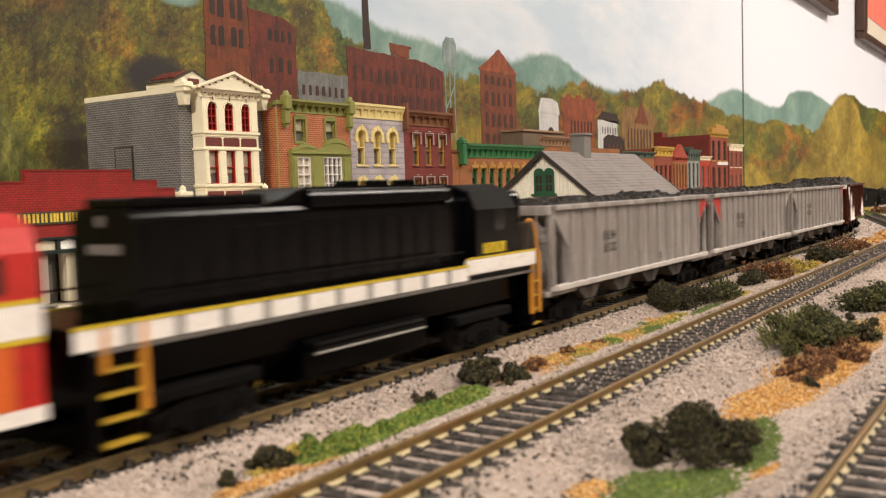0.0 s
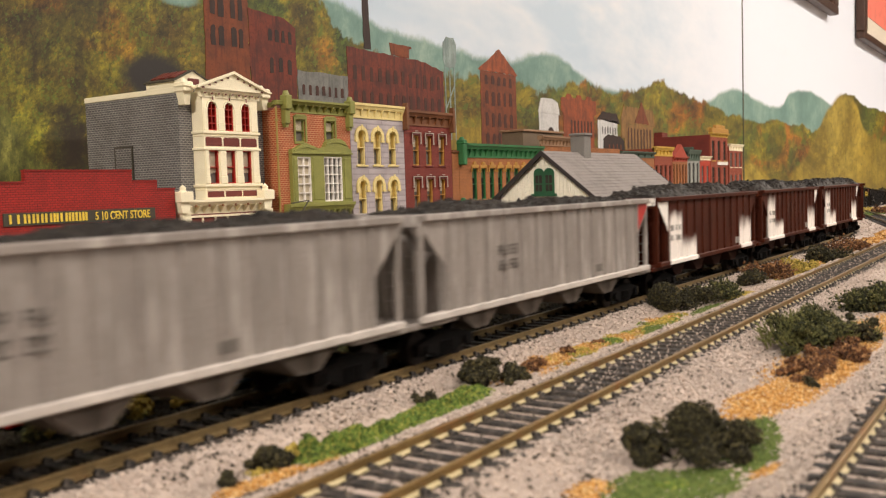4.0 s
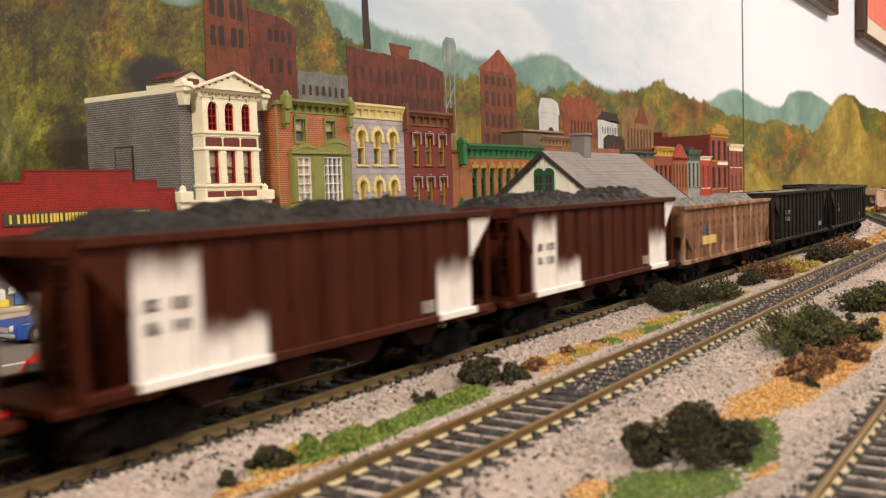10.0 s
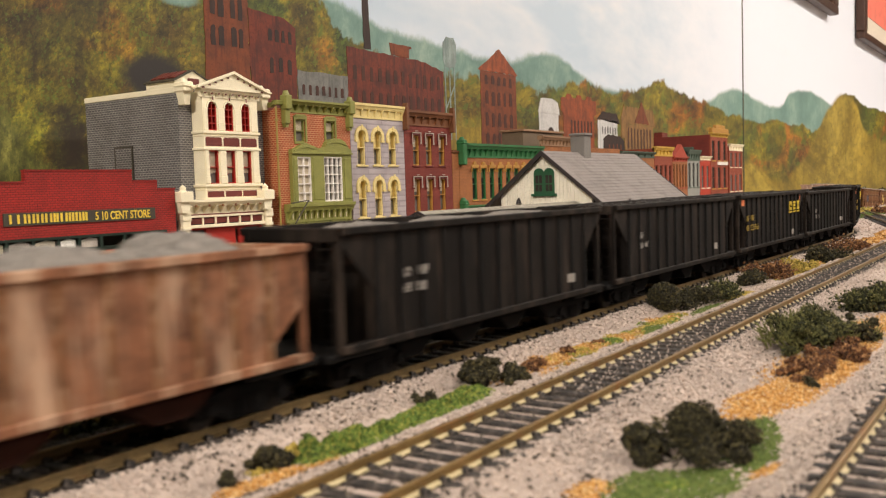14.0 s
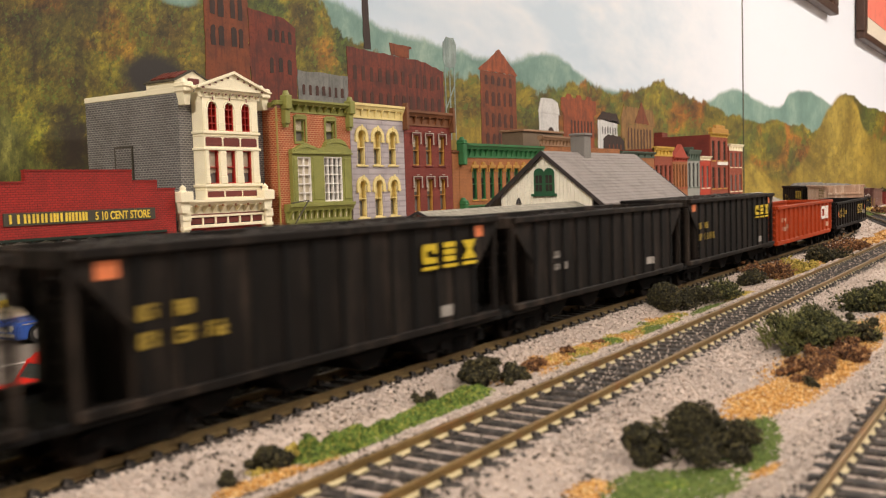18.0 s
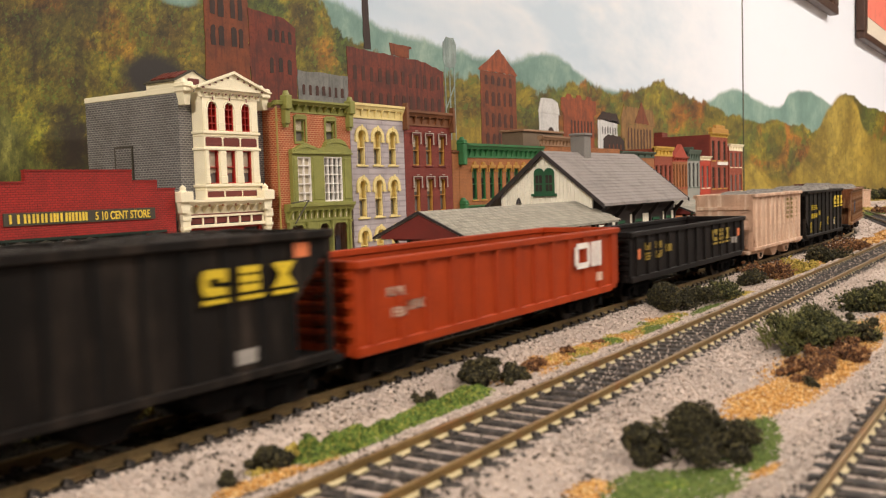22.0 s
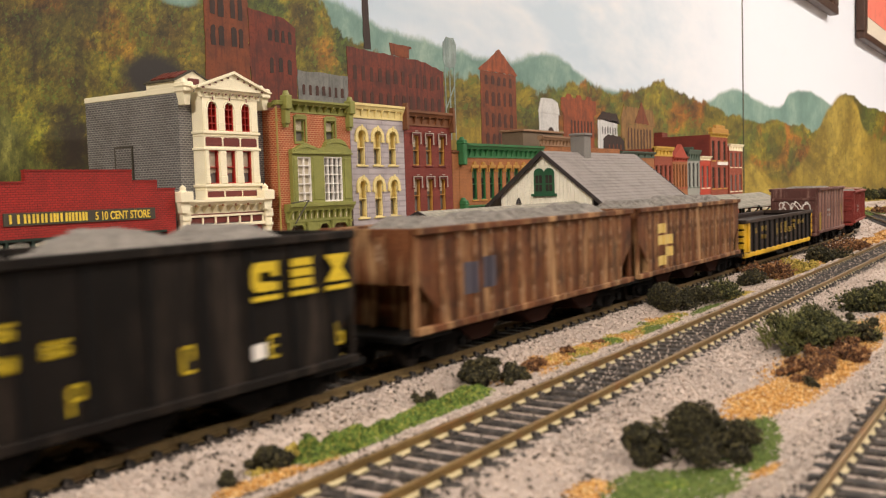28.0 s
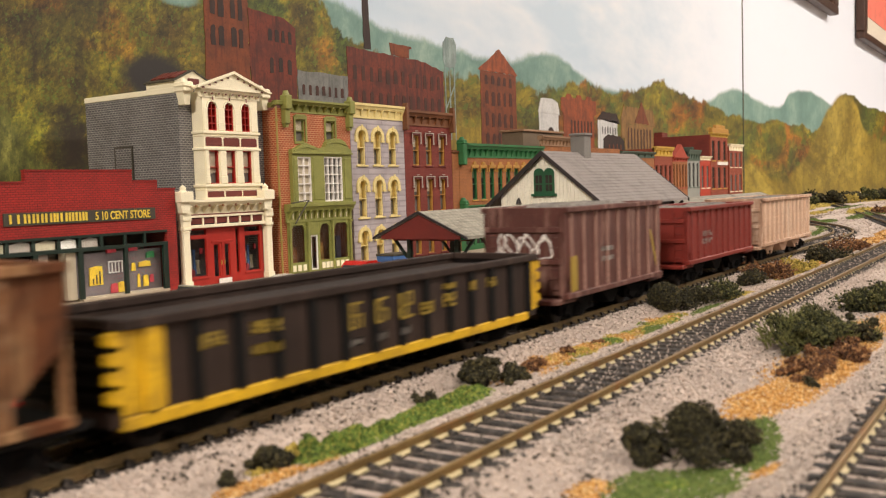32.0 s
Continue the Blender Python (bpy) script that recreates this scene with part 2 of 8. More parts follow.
for lx, ly, _ in LAMPS:
    fx = base("ceiling_light", lx * 1000, ly * 1000, 1700, "white fluorescent ceiling light with a lit diffuser", "ceiling light", "ceiling lights")
    bm = bmesh.new()
    for q in ((-620, -590, -290, 290), (590, 620, -290, 290), (-590, 590, -290, -260), (-590, 590, 260, 290)):
        bx(bm, *q, -118, 0)
    part("frame", bm, M_ENAMEL, fx)
    part("diffuser", bx(bmesh.new(), -588, 588, -258, 258, -100, -92), M_TUBE, fx)

# ---- the painted mural wall behind the town ----
WALL_Y = 620.0


def ridge(nt, x01, pts, lo=300.0, span=4300.0, top=400.0):
    """Height of a painted ridge along the wall, as a smooth curve through a few places (x, z) in millimetres."""
    fc = nt.nodes.new("ShaderNodeFloatCurve")
    cu = fc.mapping.curves[0]
    cu.points[0].location = (0.0, pts[0][1] / top)
    cu.points[1].location = (1.0, pts[-1][1] / top)
    for x, z in pts[1:-1]:
        cu.points.new((x - lo) / span, z / top)
    fc.mapping.update()
    nt.links.new(x01, fc.inputs["Value"])
    return calc(nt, "MULTIPLY", fc.outputs[0], top * K)


def mural_material():
    m = bpy.data.materials.new("painted_landscape")
    m.use_nodes = True
    nt = m.node_tree
    b = nt.nodes["Principled BSDF"]
    tc = nt.nodes.new("ShaderNodeTexCoord").outputs["Object"]
    sep = nt.nodes.new("ShaderNodeSeparateXYZ")
    nt.links.new(tc, sep.inputs[0])
    X, Z = sep.outputs[0], sep.outputs[2]
    x01 = calc(nt, "DIVIDE", calc(nt, "SUBTRACT", X, 0.3), 4.3, clamp=True)
    # brush strokes widen along the wall, where the painter worked with a broader brush
    far_x = calc(nt, "MAXIMUM", X, 0.33)
    com = nt.nodes.new("ShaderNodeCombineXYZ")
    nt.links.new(calc(nt, "MULTIPLY", calc(nt, "POWER", far_x, -0.5), -0.62), com.inputs[0])
    nt.links.new(calc(nt, "DIVIDE", calc(nt, "MULTIPLY", Z, 0.5), far_x), com.inputs[2])
    P = com.outputs[0]
    big = noise_of(nt, stretched(nt, P, 1, 1, 0.55), 22.0, 4.0, 0.65)
    mid = noise_of(nt, stretched(nt, P, 1, 1, 0.5), 60.0, 5.0, 0.7)
    fine = noise_of(nt, stretched(nt, P, 1, 1, 0.4), 330.0, 3.0, 0.6)
    # sky
    cloud = noise_of(nt, stretched(nt, tc, 0.6, 1, 1.6), 6.0, 4.0)
    sky = ramp(nt, cloud, [(0.36, lin((194, 211, 227))), (0.5, lin((210, 221, 233))), (0.62, lin((225, 229, 236)))])
    white = smooth(nt, calc(nt, "ADD", X, calc(nt, "MULTIPLY", cloud, 0.5)), 1.5, 2.6)
    c = mixer(nt, sky, lin((230, 235, 246)), white)

    def under(curve, soft, wobble):
        edge = calc(nt, "ADD", curve, calc(nt, "MULTIPLY", calc(nt, "SUBTRACT", wobble, 0.5), soft[1]))
        return smooth(nt, calc(nt, "SUBTRACT", edge, Z), -soft[0], soft[0])

    far = ridge(nt, x01, [(300, 255), (713, 251), (844, 229), (972, 222), (1098, 222), (1214, 242), (1369, 212), (1506, 207), (1697, 198), (1931, 215), (2049, 243), (2178, 258), (2321, 241), (2481, 236), (2662, 285), (2867, 307), (3018, 297), (3274, 277), (4600, 330)])
    teal = ramp(nt, mid, [(0.3, lin((92, 124, 116))), (0.5, lin((114, 146, 136))), (0.72, lin((156, 178, 164)))])
    c = mixer(nt, c, teal, under(far, (0.006, 0.03), mid))
    wood = ridge(nt, x01, [(300, 380), (640, 300), (722, 246), (768, 206), (842, 196), (957, 186), (1128, 192), (1194, 189), (1369, 211), (1435, 202), (1699, 235), (1792, 226), (1931, 212), (2176, 200), (2371, 195), (2660, 200), (2938, 194), (3184, 257), (3468, 334), (3683, 323), (4600, 310)])
    trees = calc(nt, "ADD", calc(nt, "MULTIPLY", mid, 0.5), calc(nt, "MULTIPLY", big, 0.5))
    twig = noise_of(nt, P, 420.0, 5.0, 0.75)

    def dabs(scale, detail, swirl, rough=0.65):
        n = node(nt, "ShaderNodeTexNoise", Scale=scale, Detail=detail, Roughness=rough, Distortion=swirl)
        nt.links.new(P, n.inputs["Vector"])
        return n.outputs["Fac"]

    def blob(cx, cz, rx, rz, ragged=0.6):
        """A soft patch of the painting round a place on the wall, in millimetres."""
        u = calc(nt, "DIVIDE", calc(nt, "SUBTRACT", X, cx * K), rx * K)
        v = calc(nt, "DIVIDE", calc(nt, "SUBTRACT", Z, cz * K), rz * K)
        d = calc(nt, "ADD", calc(nt, "MULTIPLY", u, u), calc(nt, "MULTIPLY", v, v))
        d = calc(nt, "ADD", d, calc(nt, "MULTIPLY", calc(nt, "SUBTRACT", brush, 0.5), ragged * 4))
        return smooth(nt, d, 1.25, 0.35)

    brush = dabs(150.0, 5.0, 0.25)
    tuft = dabs(45.0, 4.0, 0.3)
    patch = dabs(14.0, 3.0, 0.4)
    spike = noise_of(nt, stretched(nt, P, 1, 1, 0.28), 90.0, 4.0, 0.65)

    def dots(scale, stretch_z, mess):
        """Single dabs of a loaded brush: a random value in each."""
        v = nt.nodes.new("ShaderNodeTexVoronoi")
        v.inputs["Scale"].default_value = scale
        wob = mixer(nt, stretched(nt, P, 1, 1, stretch_z), noise_col(mess), 0.012)
        nt.links.new(wob, v.inputs["Vector"])
        sp = nt.nodes.new("ShaderNodeSeparateColor")
        nt.links.new(v.outputs["Color"], sp.inputs[0])
        return sp.outputs[0], sp.outputs[1]

    def noise_col(scale):
        n = node(nt, "ShaderNodeTexNoise", Scale=scale, Detail=3.0, Roughness=0.6)
        nt.links.new(P, n.inputs["Vector"])
        return n.outputs["Color"]

    dab_a, dab_b = dots(430.0, 0.75, 160.0)
    dab_c, _ = dots(170.0, 0.45, 90.0)
    autumn = ramp(nt, patch, [(0.34, lin((96, 76, 30))), (0.44, lin((110, 98, 32))), (0.57, lin((124, 112, 38))), (0.66, lin((124, 90, 34))), (0.74, lin((92, 90, 36)))])
    near_trees = [(393, 100, 26, 20, (148, 140, 56), 0.8), (388, 185, 34, 24, (84, 64, 28), 0.75), (420, 172, 20, 26, (112, 102, 42), 0.7), (415, 200, 16, 10, (146, 92, 36), 0.6),
                  (470, 190, 16, 14, (140, 88, 34), 0.55), (484, 172, 9, 12, (180, 130, 46), 0.7), (520, 192, 26, 18, (108, 86, 40), 0.7), (545, 170, 16, 26, (126, 106, 46), 0.7)]
    mill_trees = [(640, 226, 36, 14, (58, 74, 32), 0.8), (690, 214, 22, 30, (92, 72, 26), 0.8), (725, 192, 22, 18, (150, 104, 42), 0.8), (752, 206, 16, 26, (64, 78, 34), 0.85)]
    for cx, cz, rx, rz, col, amt in near_trees + mill_trees:
        autumn = mixer(nt, autumn, lin(col), calc(nt, "MULTIPLY", blob(cx, cz, rx, rz), amt))
    far_wood = smooth(nt, X, 0.9, 1.2)
    autumn = mixer(nt, autumn, lin((158, 92, 36)), calc(nt, "MULTIPLY", calc(nt, "MULTIPLY", smooth(nt, dabs(30.0, 3.0, 0.5), 0.5, 0.6), far_wood), 0.75))
    autumn = mixer(nt, autumn, lin((84, 96, 48)), calc(nt, "MULTIPLY", calc(nt, "MULTIPLY", smooth(nt, dabs(24.0, 3.0, 0.9), 0.52, 0.62), far_wood), 0.7))
    autumn = mixer(nt, autumn, ramp(nt, tuft, [(0.3, (0.24, 0.23, 0.19, 1)), (0.5, (0.7, 0.71, 0.62, 1)), (0.7, (1.4, 1.38, 1.15, 1))]), 1.0, "MULTIPLY")
    autumn = mixer(nt, autumn, ramp(nt, brush, [(0.3, (0.45, 0.45, 0.42, 1)), (0.5, (0.95, 0.95, 0.95, 1)), (0.7, (1.5, 1.46, 1.3, 1))]), 0.85, "MULTIPLY")
    autumn = mixer(nt, autumn, lin((196, 146, 60)), calc(nt, "MULTIPLY", smooth(nt, twig, 0.63, 0.72), calc(nt, "MULTIPLY", smooth(nt, patch, 0.5, 0.62), 0.6)))
    autumn = mixer(nt, autumn, lin((164, 160, 96)), calc(nt, "MULTIPLY", smooth(nt, twig, 0.6, 0.7), 0.28))
    autumn = mixer(nt, autumn, ramp(nt, dab_c, [(0.0, (0.62, 0.62, 0.6, 1)), (0.5, (0.95, 0.94, 0.9, 1)), (1.0, (1.3, 1.24, 1.0, 1))]), 0.45, "MULTIPLY")
    autumn = mixer(nt, autumn, ramp(nt, dab_a, [(0.0, (0.6, 0.6, 0.6, 1)), (0.5, (1.0, 1.0, 0.95, 1)), (1.0, (1.5, 1.42, 1.1, 1))]), 0.8, "MULTIPLY")
    autumn = mixer(nt, autumn, lin((88, 108, 40)), calc(nt, "MULTIPLY", smooth(nt, dab_b, 0.85, 0.9), 0.45))
    autumn = mixer(nt, autumn, ramp(nt, X, [(0.0, (1.02, 1.1, 0.76, 1)), (0.75, (1.06, 1.12, 0.8, 1)), (1.0, (1.08, 1.1, 0.86, 1))]), 1.0, "MULTIPLY")
    for cx, cz, rx, rz, amt in ((439, 152, 4.5, 34, 0.45), (452, 150, 6, 30, 0.4), (461, 190, 4, 22, 0.35), (423, 97, 20, 26, 0.75), (426, 121, 26, 5, 0.6), (402, 150, 2.5, 22, 0.45), (487, 128, 14, 10, 0.6), (436, 196, 26, 40, 0.45), (436, 80, 18, 34, 0.7), (404, 196, 7, 30, 0.3), (450, 205, 24, 30, 0.4), (398, 165, 16, 28, 0.35), (470, 215, 30, 10, 0.3)):
        autumn = mixer(nt, autumn, lin((40, 27, 14)), calc(nt, "MULTIPLY", blob(cx, cz, rx, rz, 0.5), amt))
    barn = calc(nt, "MULTIPLY", blob(510, 152, 36, 20, 0.12), smooth(nt, Z, 0.128, 0.136))
    autumn = mixer(nt, autumn, lin((38, 33, 30)), barn)
    edge_wob = calc(nt, "ADD", calc(nt, "MULTIPLY", tuft, 0.45), calc(nt, "MULTIPLY", spike, 0.55))
    c = mixer(nt, c, mixer(nt, autumn, teal, blob(535, 222, 26, 9, 0.3)), under(wood, (0.004, 0.1), edge_wob))
    lawn = ridge(nt, x01, [(300, 150), (360, 128), (398, 92), (430, 60), (700, 40), (935, 60), (954, 130), (1020, 131), (1139, 100), (1300, 60), (1700, 60), (2150, 84), (2195, 96), (2367, 76), (2533, 50), (2722, 76), (2938, 161), (3185, 275), (3468, 330), (3627, 310), (3798, 225), (4600, 172)])
    yellow = ramp(nt, dabs(22.0, 5.0, 1.2), [(0.34, lin((80, 70, 22))), (0.5, lin((124, 106, 36))), (0.66, lin((164, 144, 64)))])
    yellow = mixer(nt, yellow, ramp(nt, mid, [(0.3, lin((46, 52, 22))), (0.5, lin((86, 88, 36))), (0.7, lin((140, 138, 70)))]), smooth(nt, X, 0.75, 0.55))
    yellow = mixer(nt, yellow, lin((70, 66, 30)), calc(nt, "MULTIPLY", smooth(nt, twig, 0.46, 0.36), 0.45))
    yellow = mixer(nt, yellow, lin((206, 190, 110)), calc(nt, "MULTIPLY", smooth(nt, twig, 0.6, 0.7), 0.35))
    stroke = noise_of(nt, stretched(nt, P, 1, 1, 0.3), 70.0, 5.0, 0.7)
    yellow = mixer(nt, yellow, ramp(nt, stroke, [(0.3, (0.5, 0.52, 0.4, 1)), (0.5, (1.0, 0.98, 0.85, 1)), (0.68, (1.55, 1.5, 1.25, 1))]), 0.75, "MULTIPLY")
    yellow = mixer(nt, yellow, ramp(nt, dab_a, [(0.0, (0.75, 0.75, 0.7, 1)), (1.0, (1.3, 1.28, 1.1, 1))]), 0.6, "MULTIPLY")
    c = mixer(nt, c, yellow, under(lawn, (0.012, 0.04), mid))
    nt.links.new(c, b.inputs["Base Color"])
    b.inputs["Roughness"].default_value = 0.62
    bp = node(nt, "ShaderNodeBump", Strength=0.25, Distance=0.0006)
    nt.links.new(fine, bp.inputs["Height"])
    nt.links.new(bp.outputs[0], b.inputs["Normal"])
    return m


M_MURAL = mural_material()
mural = part("wall_north", bx(bmesh.new(), -6000, 7000, WALL_Y, WALL_Y + 100, -1000, 1700), M_MURAL)
tagged(mural, "wall painted with autumn woods, blue hills, brick mills and a pale sky", "mural", kind="structure")
M_SEAM = mat("dark_panel_joint", (70, 66, 50), 0.7)
part("panel_joint", bx(bmesh.new(), 2196, 2202, WALL_Y - 1.2, WALL_Y, -6, 900), M_SEAM, mural)


def daub(name, col, stain, vary=0.3):
    return mat(name, col, 0.7, 0, vary, 55.0, 420.0, 0.4, stain, 0.75, 170.0)


D_BRICK = daub("paint_brick", (118, 60, 32), (84, 38, 24), 0.35)
D_RED = daub("paint_red_brick", (108, 46, 30), (58, 26, 22), 0.35)
D_GREY = daub("paint_grey", (122, 122, 118), (84, 84, 82))
D_WHITE = daub("paint_white", (208, 206, 204), (170, 170, 172), 0.1)
D_ORANGE = daub("paint_orange_brick", (146, 72, 38), (96, 50, 30), 0.35)
D_DARK = daub("paint_dark", (54, 36, 30), (34, 24, 22))
D_WIN = daub("paint_window", (76, 40, 28), (52, 32, 26))
D_TAN = daub("paint_ochre", (140, 104, 58), (92, 66, 38))
D_PALE = daub("paint_steel", (140, 154, 150), (104, 124, 122))
D_LAWN = daub("paint_lawn", (148, 126, 44), (108, 96, 36))


def wavering(pts):
    """An outline drawn by hand: its sides waver a little."""
    out = []
    for i, (x, z) in enumerate(pts):
        x2, z2 = pts[(i + 1) % len(pts)]
        n = max(1, int(math.hypot(x2 - x, z2 - z) / 7))
        for k in range(n):
            j = 0.3 if k == 0 else 0.9
            out.append((x + (x2 - x) * k / n + random.uniform(-j, j), z + (z2 - z) * k / n + random.uniform(-j, j)))
    return out


def painted(name, paint, pts, rows=(), win=None, proud=0.5, label=""):
    """A building of the painting: a flat patch of paint with rows of painted windows (x0, x1, z0, z1, count, fill)."""
    p = part(name, prism(bmesh.new(), wavering(pts), WALL_Y - proud, WALL_Y, "y"), paint, mural, label)
    for x0, x1, z0, z1, n, fill in rows:
        step = (x1 - x0) / n
        bm = bmesh.new()
        for i in range(n):
            a = x0 + step * (i + 0.5 - fill / 2)
            dz = random.uniform(-0.08, 0.08) * (z1 - z0)
            w = step * fill * random.uniform(0.75, 1.05)
            prism(bm, wavering(arch(a, a + w, z0 + dz, z1 + dz * 0.4, 5)), WALL_Y - proud - 0.25, WALL_Y - proud, "y")
        part("painted_windows", bm, win or D_WIN, p)
    return p


def quad(x0, x1, z0, z1, lean=0.0):
    return [(x0, z0), (x1, z0), (x1 + lean, z1), (x0 + lean, z1)]


painted("painted_mill", D_BRICK, quad(564, 617, 100, 262), [(570, 588, 212, 232, 2, 0.7), (594, 612, 212, 232, 2, 0.7), (570, 588, 185, 203, 2, 0.7), (594, 612, 185, 203, 2, 0.7), (568, 614, 240, 256, 4, 0.5)], D_DARK)
painted("painted_mill", D_RED, [(617.5, 100), (679, 100), (680, 212), (664, 220), (617.5, 224)], [(640, 676, 196, 208, 4, 0.6), (640, 676, 168, 182, 3, 0.5)], D_DARK)
painted("painted_shed", D_GREY, quad(680, 756, 110, 173, 1), [(684, 752, 150, 160, 7, 0.5)])
painted("painted_factory", D_RED, [(757, 110), (938, 110), (937, 193), (900, 201), (757, 204)], [(762, 934, 170, 186, 12, 0.5), (762, 934, 145, 160, 12, 0.5)], D_WIN)
painted("painted_chimney", D_DARK, [(786, 204.5), (798, 204.5), (795, 257), (785, 257)])
painted("painted_cupola", D_BRICK, [(834, 203), (868, 202), (868, 212), (873, 213), (872, 216), (831, 216), (832, 212)])
wt = painted("painted_water_tank", D_PALE, [(938, 208), (942, 200), (962, 200), (967, 208), (968, 228), (962, 236), (946, 236), (938, 228)])
for lx in (942, 952, 962):
    part("painted_tower_leg", prism(bmesh.new(), quad(lx - 1, lx + 1, 112, 200), WALL_Y - 0.3, WALL_Y, "y"), D_PALE, wt)
part("painted_tower_leg", prism(bmesh.new(), [(942, 150), (944, 150), (964, 180), (962, 180)], WALL_Y - 0.4, WALL_Y, "y"), D_PALE, wt)
painted("painted_lawn", D_LAWN, [(938.5, 90), (1022, 90), (1022, 130), (985, 128), (938.5, 136)], proud=0.2)
painted("painted_tower", D_BRICK, quad(1022, 1115, 90, 203, 1), [(1030, 1108, 186, 198, 5, 0.5), (1030, 1108, 160, 178, 5, 0.5), (1030, 1108, 132, 150, 5, 0.5), (1030, 1108, 106, 124, 5, 0.5)])
painted("painted_tower_roof", D_ORANGE, [(1018, 203.5), (1121, 203.5), (1072, 234)])
painted("painted_house", D_WHITE, quad(1181, 1242, 90, 160), [(1206, 1228, 120, 138, 1, 0.9)], D_DARK)
painted("painted_house_roof", D_WHITE, [(1178, 158), (1246, 156), (1240, 174), (1222, 179), (1188, 178)], proud=0.9)
castle = [(1258, 80), (1366, 80), (1368, 160), (1376, 164), (1376, 184)]
for i in range(7):
    xa = 1372 - i * 17.5
    castle += [(xa, 190 if i % 2 else 184), (xa - 12, 190 if i % 2 else 184)]
castle += [(1252, 182), (1252, 164), (1258, 160)]
painted("painted_armoury", D_ORANGE, castle, [(1280, 1362, 126, 152, 7, 0.45)], D_WIN)
painted("painted_warehouse", D_WHITE, quad(1382, 1460, 80, 156), [(1395, 1456, 134, 146, 6, 0.5)], D_GREY)
painted("painted_roof", D_DARK, [(1378, 157), (1470, 152), (1458, 168), (1400, 170)])
painted("painted_shed", D_DARK, [(1402, 80), (1490, 80), (1488, 124), (1470, 132), (1420, 133), (1402, 126)], [(1418, 1480, 100, 118, 4, 0.3)], D_BRICK, 0.9)
painted("painted_hall", D_TAN, quad(1492, 1622, 80, 153), [(1500, 1615, 112, 148, 8, 0.45)], D_WIN)
painted("painted_hall_roof", D_TAN, [(1480, 153.5), (1632, 153.5), (1622, 182), (1500, 184)])
painted("painted_gable", D_BRICK, [(1536, 157), (1602, 156), (1568, 195)], proud=0.9)
painted("painted_turret", D_TAN, [(1476, 130), (1500, 130), (1500, 168), (1489, 186), (1476, 164)], proud=0.8)

# framed pictures high on the wall
M_FRAME = mat("dark_picture_frame", (70, 44, 30), 0.45, 0, 0.2, 60.0, 900.0, 0.2)
M_MOUNT = mat("cream_mount", (226, 214, 196), 0.8, 0, 0.05)
M_CORAL = mat("coral_print", (244, 128, 108), 0.7, 0, 0.12, 30.0)
M_CRIM = mat("crimson_print", (214, 58, 60), 0.7, 0, 0.1, 30.0)


def picture(x0, x1, z0, z1, label, prints):
    p = base("framed_picture", (x0 + x1) / 2, WALL_Y, (z0 + z1) / 2, label, "picture", "pictures on the wall")
    w, h = (x1 - x0) / 2, (z1 - z0) / 2
    for q in ((-w, w, -h, -h + 26), (-w, w, h - 26, h), (-w, -w + 60, -h + 26, h - 26), (w - 60, w, -h + 26, h - 26)):
        part("frame_rail", chamfer_box(bmesh.new(), q[0], q[1], -34, -4, q[2], q[3], 3), M_FRAME, p)
    part("mount", bx(bmesh.new(), -w + 58, w - 58, -14, -6, -h + 24, h - 24), M_MOUNT, p)
    for a, b, c, d, mm in prints:
        part("print", bx(bmesh.new(), a, b, -16, -14.4, c, d), mm, p)
    return p


picture(2330, 3140, 556, 1000, "dark framed picture with a cream mount on the wall", [(-300, 300, -170, 170, M_MOUNT)])
picture(3600, 4900, 540, 1100, "dark framed picture with a coral red print on the wall", [(-590, 590, -180, 254, M_CORAL), (-420, 100, 20, 254, M_CRIM), (-590, -250, -254, -184, M_MOUNT)])

# ---- tracks ----
M_RAIL = mat("dull_brown_rail", (134, 114, 78), 0.45, 0.35, 0.2, 160.0, 1500.0, 0.1, (110, 84, 52), 0.5)
# Foot paler than head and web: light it catches, put into the colour.
M_FOOT = mat("pale_brassy_rail_foot", (198, 184, 146), 0.55, 0.0, 0.12, 160.0, 1500.0, 0.1, (160, 138, 98), 0.4)
M_BRIGHT = mat("bronze_rail", (146, 120, 76), 0.36, 0.6, 0.15, 60.0, 1500.0, 0.1, (150, 92, 44), 0.6)
M_TIE = mat("dark_plastic_tie", (46, 42, 41), 0.7, 0, 0.35, 300.0, 1600.0, 0.5, (122, 112, 104), 0.5, per_object=0.5)
M_BALLAST = mat("pale_pink_ballast", (191, 176, 166), 0.95, 0, 0.12, 60.0, 2500.0, 0.3, island=0.3)
M_CINDER = mat("dark_cinder_ballast", (96, 88, 80), 0.95, 0, 0.2, 60.0, 2500.0, 0.3, island=0.6)



HEAD_SHAPE = [(-0.3, -1.0), (0.3, -1.0), (0.55, -0.75), (0.53, -0.1), (0.4, 0.0), (-0.4, 0.0), (-0.53, -0.1), (-0.55, -0.75)]
WEB_SHAPE = [(-0.34, -1.9), (0.34, -1.9), (0.28, -1.0), (-0.28, -1.0)]
FOOT_SHAPE = [(-1.35, -2.5), (1.35, -2.5), (1.35, -2.2), (0.34, -1.9), (-0.34, -1.9), (-1.35, -2.2)]


